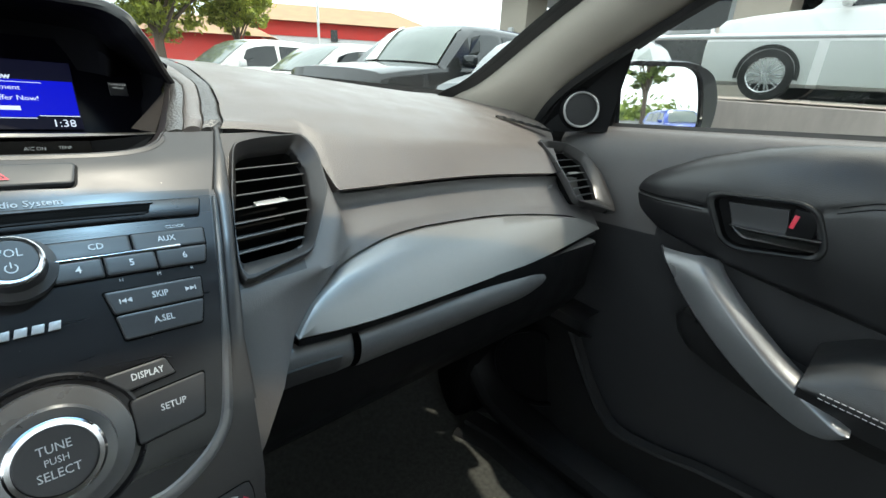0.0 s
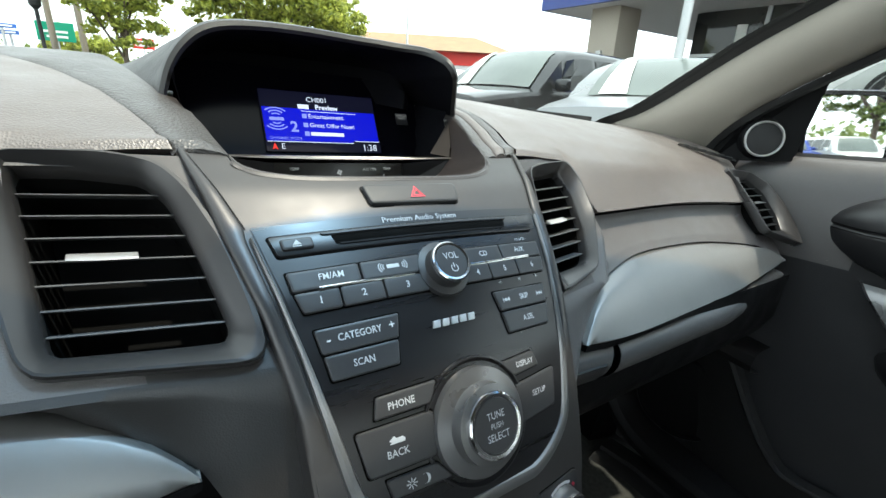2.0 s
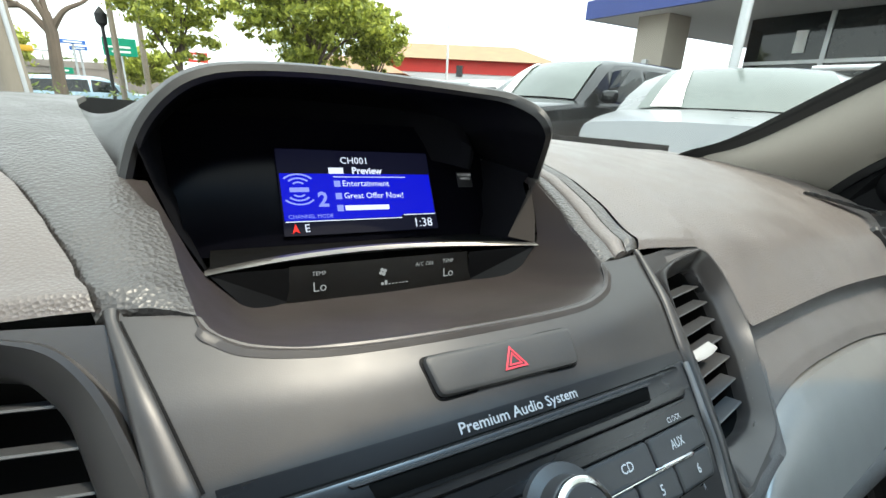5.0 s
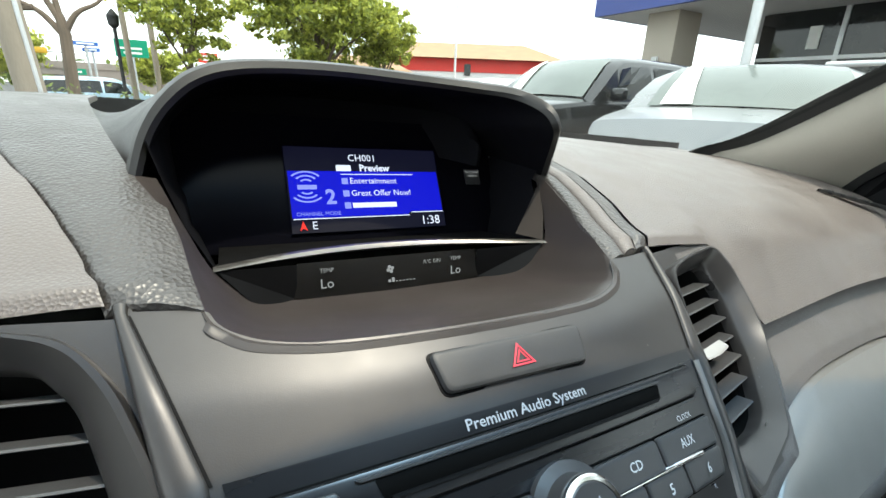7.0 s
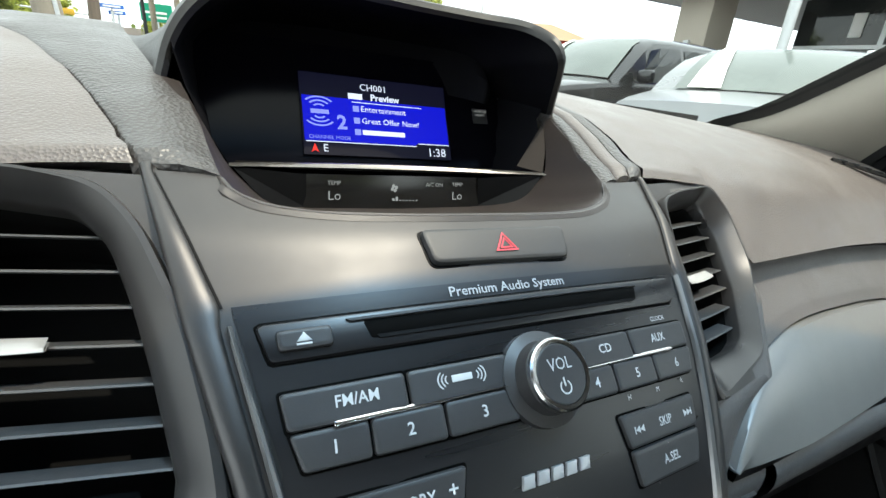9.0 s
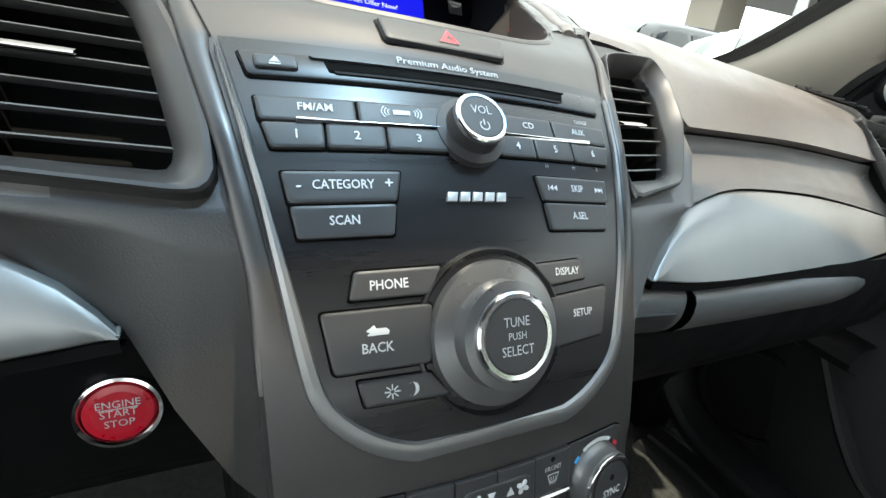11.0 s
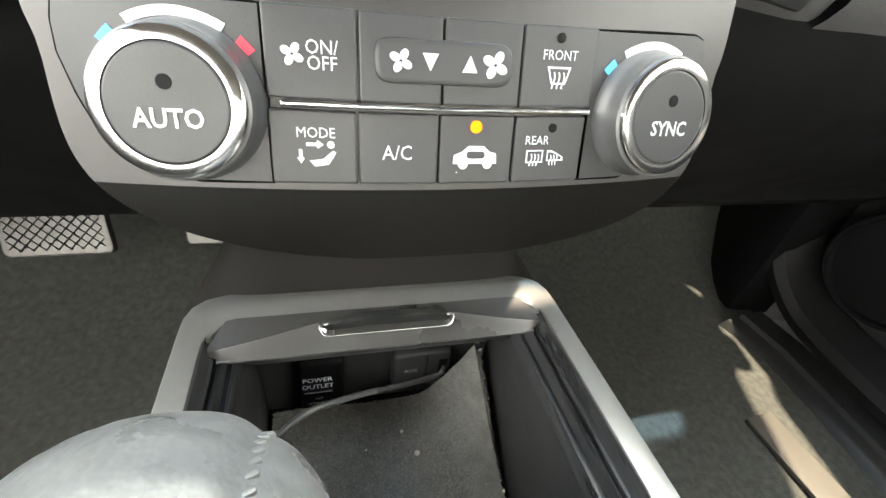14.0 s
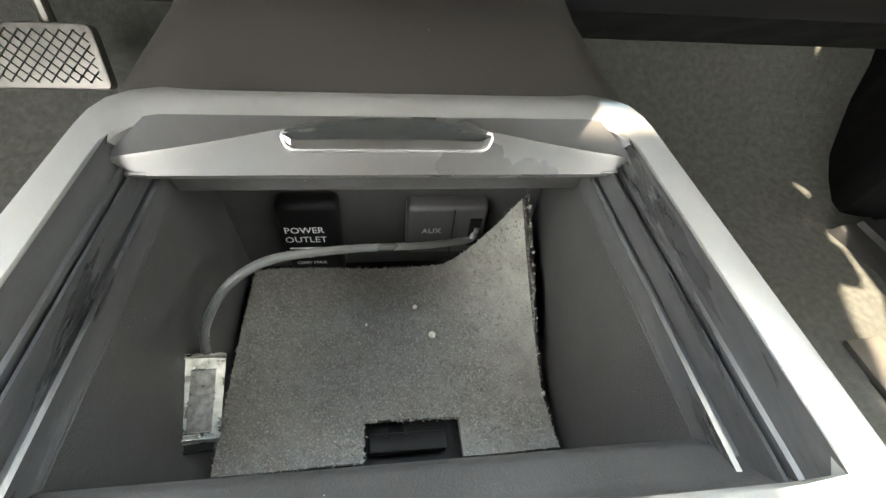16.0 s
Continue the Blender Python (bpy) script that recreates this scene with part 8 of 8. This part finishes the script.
        ws.append([Vector((-s * L + 0.012 + 0.05 * (1 - q * q), w * q, z + 0.014 + 0.02 * (1 - q * q))) for q in np.linspace(-1, 1, 9)])
    glass = part("windscreen", grid(ws), SCREEN_GLASS, car, "reflecting windscreen")
    if paper:
        up = Vector((0.012, 0, 0.012))
        sheet = grid([[row[1].lerp(row[0], 0.4) + up, row[1] + up, row[2].lerp(row[1], 0.25 * k) + up] for k, row in enumerate(ws)])
        part("window_sheet", sheet, PAPER, glass, "white paper sheet")
    for sg in (1, -1):
        part("wiper", tube([(-0.255 * L, sg * 0.1, belt + 0.045), (-0.262 * L, sg * 0.62, belt + 0.05)], 0.010, 6), RUBBER, car)
    part("grille", box(bmesh.new(), (0.012, 0, 0.40 * H), (0.05, hw * 1.05, 0.15 * H), bevel=0.02), BLACK, car, "black grille")
    part("grille_bar", box(bmesh.new(), (0.03, 0, 0.475 * H), (0.04, hw * 1.1, 0.035), bevel=0.012), CHROME, car)
    part("bumper", box(bmesh.new(), (-0.01, 0, 0.22 * H), (0.10, hw * 1.5, 0.10 * H), bevel=0.03), BLACK, car)
    return car


def paint(name, base, metal=0.3, rough=0.3):
    return material(name, base, rough, metal=metal, coat=0.4, vary=0.05, scale=2, rough_vary=0.04)


WHITE_PAINT = paint("white_paint", (0.62, 0.62, 0.61), 0.0)
SILVER_PAINT = paint("pale_silver_paint", (0.22, 0.23, 0.235), 0.6)
BLACK_PAINT = material("black_paint", (0.010, 0.012, 0.013), 0.10, spec=0.55, vary=0.05, scale=2, rough_vary=0.02)
BLUE_PAINT = paint("pale_blue_paint", (0.30, 0.42, 0.52), 0.3)
DEEP_BLUE = paint("deep_blue_paint", (0.02, 0.05, 0.30), 0.3)


def parked(x, y, turn, z=0.0):
    """A car with its nose at x, y, facing along turn degrees from +x."""
    return pose(x, y, z, 0, 0, turn)


parked_car("large black sport utility car with a paper sheet behind the windscreen", BLACK_PAINT, parked(2.75, 5.05, 184), 4.95, 1.92, 1.86, 0.70, True, rake=0.01)
parked_car("pale silver hatchback with a paper sheet behind the windscreen", SILVER_PAINT, parked(2.66, 1.82, 205), 4.5, 1.84, 1.66, 0.75, True, rake=0.02, mirrors=False)
parked_car("white crossover car parked in a row", WHITE_PAINT, parked(3.0, 8.35, 184), 4.6, 1.85, 1.66, 0.655, rake=0.035)
parked_car("white family van parked in a row", WHITE_PAINT, parked(2.4, 11.3, 184), 4.9, 1.9, 1.74, 0.655, rake=0.03)
parked_car("pale blue car passing on the road", BLUE_PAINT, parked(-0.6, 22.4, 10), 4.5, 1.8, 1.47, 0.62, rake=0.03)
parked_car("white sport utility car on the raised showroom deck", WHITE_PAINT, parked(8.35, 2.55, 90, 1.10), 4.8, 1.92, 1.72, 0.62, rake=0.02, wheel=0.185)
parked_car("deep blue car standing behind", DEEP_BLUE, parked(12.6, -18.5, 100), 4.4, 1.8, 1.5, 0.60)
parked_car("white car standing behind the blue one", WHITE_PAINT, parked(14.6, -17.5, 100), 4.4, 1.8, 1.5, 0.60)


# ---- showroom with its canopy, deck and rail ----
def block(name, lo, hi, mat, parent, bevel=0.0, label=""):
    c = [(a + b) / 2 for a, b in zip(lo, hi)]
    return part(name, box(bmesh.new(), c, [b - a for a, b in zip(lo, hi)], bevel=bevel), mat, parent, label, smooth=False)


deck = thing("showroom_deck", "stained concrete display deck with a glass rail", "deck", m=Matrix())
block("deck_wall", (7.0, -4, 0), (7.25, 3.4, 1.08), CONCRETE, deck, 0.01, "stained concrete wall")
block("deck_floor", (7.25, -4, 0), (12.9, 3.4, 1.06), CONCRETE, deck)
part("hand_rail", tube([(7.12, -4, 1.86), (7.12, 3.3, 1.86)], 0.035, 12), POLE_METAL, deck, "steel hand rail")
for k in range(4):
    y = 3.2 - 2.1 * k
    k in (0, 3) and part("rail_post", tube([(7.12, y, 1.07), (7.12, y, 1.85)], 0.02, 8), POLE_METAL, deck)
    g = part("rail_pane", grid([[Vector((7.12, y - 0.05, z)), Vector((7.12, y - 2.05, z))] for z in (1.12, 1.80)]), GLASS, deck, smooth=False)

hall = thing("showroom", "showroom with beige columns, dark glass and a blue canopy", "building", m=Matrix())
block("canopy", (12.6, -6, 4.05), (26, 12.6, 4.22), WHITE_WALL, hall, 0.0, "white canopy soffit")
block("fascia", (12.45, -6, 4.05), (12.6, 12.75, 4.62), BLUE_BAND, hall, 0.0, "blue canopy fascia")
block("fascia", (12.6, 12.6, 4.05), (26, 12.75, 4.62), BLUE_BAND, hall, 0.0, "blue canopy fascia")
block("parapet", (15.5, -6, 4.62), (26, 9.0, 6.4), WHITE_WALL, hall)
for y in (10.6, 3.4, -0.6):
    block("column", (13.2, y - 0.55, 0), (14.3, y + 0.55, 4.06), BEIGE, hall, 0.02, "beige column")
for y in (-5.7, -3.6, -1.5, 0.6, 2.7, 4.8, 6.9):
    block("glass_pane", (15.9, y + 0.06, 0.2), (15.95, y + 2.04, 4.05), TINT, hall, 0.0, "dark showroom glass")
    block("mullion", (15.85, y - 0.06, 0.0), (16.05, y + 0.06, 4.06), POLE_METAL, hall)
block("transom", (15.83, -5.7, 2.7), (16.03, 9.0, 2.8), POLE_METAL, hall)
block("side_wall", (16.0, 8.9, 0), (26, 9.1, 4.06), TINT, hall)
block("white_wall", (13.6, -6, 1.06), (15.6, -1.8, 4.06), WHITE_WALL, hall, 0.0, "white wall panel")
for y in (10.6, 3.4):
    block("wall_lamp", (13.08, y - 0.09, 2.15), (13.2, y + 0.09, 2.75), POLE_METAL, hall, 0.01, "steel wall lamp")
block("window_light", (15.86, 7.4, 3.0), (15.89, 7.7, 3.6), PAPER, hall)

pole = thing("light_pole", "slim pale steel light pole in the car park", "pole", m=Matrix.Translation((7.75, 4.68, 0)))
part("shaft", tube([(0, 0, 0), (0, 0, 7.5)], 0.075, 12), POLE_METAL, pole)
part("base", revolve([(0.2, 0.0), (0.2, 0.25), (0.12, 0.3)], 20), CONCRETE, pole)
staff = thing("flagpole", "tall thin white flagpole", "pole", m=Matrix.Translation((12.3, 21.9, 0)))
part("shaft", tube([(0, 0, 0), (0, 0, 12)], 0.06, 10), WHITE_WALL, staff)
part("base", revolve([(0.16, 0.0), (0.15, 0.2), (0.08, 0.25)], 16), CONCRETE, staff)

# ---- red storage building with a hipped roof ----
shed = thing("storage_building", "long red and white building with brown hipped roof", "building", m=pose(25.5, 44.0, 0, 0, 0, -31))
block("wall", (-9, -5, 0), (9, 5, 4.0), WHITE_WALL, shed, 0.0, "white lower wall")
block("red_band", (-9.1, -5.1, 3.6), (9.1, 5.1, 4.75), RED_WALL, shed, 0.0, "red upper band")
roof_bm = bmesh.new()
eave, ridge = [(-10, -6, 4.75), (10, -6, 4.75), (10, 6, 4.75), (-10, 6, 4.75)], [(-6.5, 0, 6.6), (6.5, 0, 6.6)]
ev, rv = [roof_bm.verts.new(p) for p in eave], [roof_bm.verts.new(p) for p in ridge]
for f in ((ev[0], ev[1], rv[1], rv[0]), (ev[1], ev[2], rv[1]), (ev[2], ev[3], rv[0], rv[1]), (ev[3], ev[0], rv[0]), (ev[3], ev[2], ev[1], ev[0])):
    roof_bm.faces.new(f)
part("roof", roof_bm, ROOF_TILE, shed, "brown hipped roof", smooth=False)
for x in (-7.5, -6.2, 0.5):
    block("window", (x, -5.16, 3.3), (x + 0.6, -5.08, 4.3), TINT, shed)
low = thing("low_building", "low building with a tan tiled roof", "building", m=pose(12.5, 38.0, 0, 0, 0, -31))
block("wall", (-4, -3, 0), (4, 3, 2.9), RED_WALL, low)
roof_bm = bmesh.new()
ev, rv = [roof_bm.verts.new(p) for p in ((-4.8, -3.8, 2.9), (4.8, -3.8, 2.9), (4.8, 3.8, 2.9), (-4.8, 3.8, 2.9))], [roof_bm.verts.new(p) for p in ((-2, 0, 4.2), (2, 0, 4.2))]
for f in ((ev[0], ev[1], rv[1], rv[0]), (ev[1], ev[2], rv[1]), (ev[2], ev[3], rv[0], rv[1]), (ev[3], ev[0], rv[0]), (ev[3], ev[2], ev[1], ev[0])):
    roof_bm.faces.new(f)
part("roof", roof_bm, ROOF_TILE, low, smooth=False)

# ---- road side: overpass, signs, poles ----
bridge = thing("overpass", "pale concrete road overpass with stepped wall", "bridge", m=pose(-8, 59.5, 0, 0, 0, 4))
block("girder", (-60, -2, 1.9), (7, 2, 2.5), CONCRETE, bridge, 0.0, "concrete girder")
block("parapet", (-60, -2.1, 2.5), (7, -1.8, 3.1), CONCRETE, bridge)
for k in range(8):
    block("pier", (-3.0 - 7 * k, -1.2, 0), (-2.2 - 7 * k, 1.2, 1.9), CONCRETE, bridge)
for k in range(5):
    block("abutment_step", (-1.0 + 1.3 * k, -2.6 + 0.1 * k, 0), (7.5 + 1.5 * k, -2.0, 0.5 + 0.38 * (4 - k)), CONCRETE, bridge)


def road_sign(label, x, y, z0, w, h, mat, lines, turn=0):
    s = thing("road_sign", label, "sign", m=pose(x, y, 0, 0, 0, turn))
    part("post", tube([(0, 0.06, 0), (0, 0.06, z0 + h)], 0.05, 8), POLE_METAL, s)
    plate_ob = part("plate", box(bmesh.new(), (0, 0, z0 + h / 2), (w, 0.04, h), bevel=0.01), mat, s, smooth=False)
    for u, v, bw, bh in lines:
        part("bar", box(bmesh.new(), (u * w, -0.026, z0 + v * h), (bw * w, 0.008, bh * h)), PAPER, plate_ob, smooth=False)


road_sign("green motorway direction sign with pale bars", -2.3, 30.2, 2.62, 1.45, 0.85, SIGN_GREEN, [(-0.1, 0.82, 0.16, 0.16), (-0.02, 0.50, 0.66, 0.12), (0.02, 0.24, 0.56, 0.12)])
road_sign("small blue street sign on a post", -3.5, 25.0, 2.72, 0.85, 0.16, SIGN_BLUE, [(0, 0.5, 0.7, 0.4)], 12)
road_sign("small blue street sign on a post", -3.35, 25.05, 2.50, 0.70, 0.15, SIGN_BLUE, [(0, 0.5, 0.7, 0.4)], -25)
road_sign("small green sign by the road", -6.4, 40.0, 1.75, 1.2, 0.38, SIGN_GREEN, [(0, 0.5, 0.6, 0.3)])
road_sign("red roadside sign with two pale bars", 1.65, 40.2, 3.0, 1.30, 0.68, SIGN_RED, [(0.02, 0.68, 0.55, 0.22), (-0.02, 0.34, 0.7, 0.22)])
wood = thing("utility_pole", "thick weathered wooden utility pole", "pole", m=pose(-2.08, 9.0, 0, 0, 0, 0))
part("shaft", tube([(0.10, 0, -0.1), (-0.06, 0, 3.0), (-0.20, 0, 8.0)], 0.16, 14, radii=[0.18, 0.165, 0.14]), POLE_WOOD, wood)
part("conduit", tube([(0.22, -0.1, 0), (0.12, -0.12, 2.0), (0.0, -0.12, 5.0)], 0.03, 8), POLE_METAL, wood)
for x, y, r in ((-1.65, 20.0, 0.09), (-0.95, 21.5, 0.10)):
    p = thing("utility_pole", "thin grey wooden utility pole with wires", "pole", m=Matrix.Translation((x, y, 0)))
    part("shaft", tube([(0, 0, -0.1), (-0.05, 0, 9)], r, 10), POLE_WOOD, p)
    part("cross_arm", box(bmesh.new(), (0, 0, 7.6), (1.8, 0.1, 0.12)), POLE_WOOD, p)
lamp_post = thing("street_lamp", "dark street lamp post with a small lantern", "street lamp", m=Matrix.Translation((-1.75, 18.0, 0)))
part("shaft", tube([(0, 0, 0), (0, 0, 2.9)], 0.05, 8), RUBBER, lamp_post)
part("lantern", revolve([(0.05, 2.85), (0.14, 2.95), (0.16, 3.2), (0.05, 3.35), (0.01, 3.4)], 12), RUBBER, lamp_post)
signal = thing("traffic_signal", "traffic signal on a metal arm", "traffic light", m=Matrix.Translation((-7.6, 36, 0)))
part("mast", tube([(1.6, 0, 0), (1.6, 0, 3.1)], 0.08, 8), POLE_METAL, signal)
part("arm", tube([(1.6, 0, 2.9), (-1.8, 0, 3.0)], 0.05, 8), POLE_METAL, signal)
part("signal_head", box(bmesh.new(), (0.3, -0.1, 2.95), (0.9, 0.2, 0.32), bevel=0.03), material("signal_yellow", (0.55, 0.33, 0.02), 0.5), signal)

# ---- trees and hedge ----
tree(0.15, 18.2, 1.9, (3.9, 1.75, 1.9), "young green street tree with a thin trunk", 3, count=7000, size=0.11, thick_r=0.09)
tree(5.2, 21.6, 2.2, (4.7, 3.3, 2.6), "broad leafy green tree behind the cars", 5, count=12000, size=0.16, thick_r=0.2, limbs=9)
tree(8.6, 22.5, 2.0, (3.9, 1.6, 1.6), "smaller leafy tree beside the broad one", 8, count=5000, size=0.13, thick_r=0.1)
tree(-8.5, 26.0, 2.0, (3.2, 2.0, 1.6), "leafy tree beyond the road", 11, count=5000, size=0.15)
tree(-13, 45.0, 2.5, (3.6, 4.0, 2.2), "broad tree beyond the road", 12, count=6000, size=0.25)
tree(-2.0, 48.0, 2.0, (2.8, 2.6, 1.6), "tree below the overpass", 13, count=4000, size=0.2)
tree(13.0, -24.0, 2.6, (6.2, 2.0, 4.2), "tall thin tree behind the car", 21, count=8000, size=0.15, mat=LEAF_DARK)
tree(18.5, -23.0, 2.4, (5.8, 2.8, 4.0), "leafy tree behind the car", 22, count=8000, size=0.16, mat=LEAF_DARK)
tree(6.2, -21.0, 1.2, (2.6, 2.2, 1.5), "low bushy tree behind the car", 23, count=7000, size=0.12)
bare = thing("tree", "bare forked tree with grey bark", "tree", m=Matrix.Translation((-2.38, 14.0, 0)))
part("trunk", tube([(0.05, 0, -0.1), (0.0, 0, 1.2), (0.06, 0, 2.3), (0.02, 0, 2.7)], 0.1, 10, radii=[0.17, 0.13, 0.115, 0.09]), BARK, bare)
for pts in ([(0.05, 0, 2.3), (0.35, 0, 2.75), (0.75, 0.05, 3.0), (1.1, 0.1, 3.4)], [(0.04, 0, 2.25), (-0.3, 0, 2.7), (-0.75, 0, 2.95), (-1.4, 0, 3.5)], [(0.02, 0, 2.6), (0.0, 0.05, 3.4), (0.15, 0.05, 4.6)], [(0.0, 0, 2.6), (-0.25, 0, 3.3), (-0.3, 0, 4.5)], [(-0.4, 0, 2.78), (-0.9, 0.1, 2.75), (-1.5, 0.1, 3.0)]):
    part("limb", tube(smooth_line(pts, 4), 0.05, 8, radii=list(np.linspace(0.075, 0.02, (len(pts) - 1) * 4 + 1))), BARK, bare)
rng = np.random.default_rng(31)
mesh = leaves([((x, 12.6 + 0.3 * math.sin(x), 0.55), 0.55, 0.95) for x in np.linspace(-7, -0.9, 22)], 9000, 0.05, rng)
mesh.materials.append(LEAF_DARK)
hedge = new("hedge", mesh)
tagged(hedge, "clipped green hedge along the car park", "hedge", kind="stuff")
rng = np.random.default_rng(32)
mesh = leaves([((150 * math.sin(a) * (0.9 + 0.2 * rng.random()), 150 * math.cos(a) * (0.9 + 0.2 * rng.random()), 2.0), 5.5, 0.8) for a in np.linspace(-3.1, 3.1, 150)], 22000, 1.1, rng)
mesh.materials.append(LEAF_DARK)
woods = new("far_woods", mesh)
tagged(woods, "far line of green woods", "woods", kind="stuff")
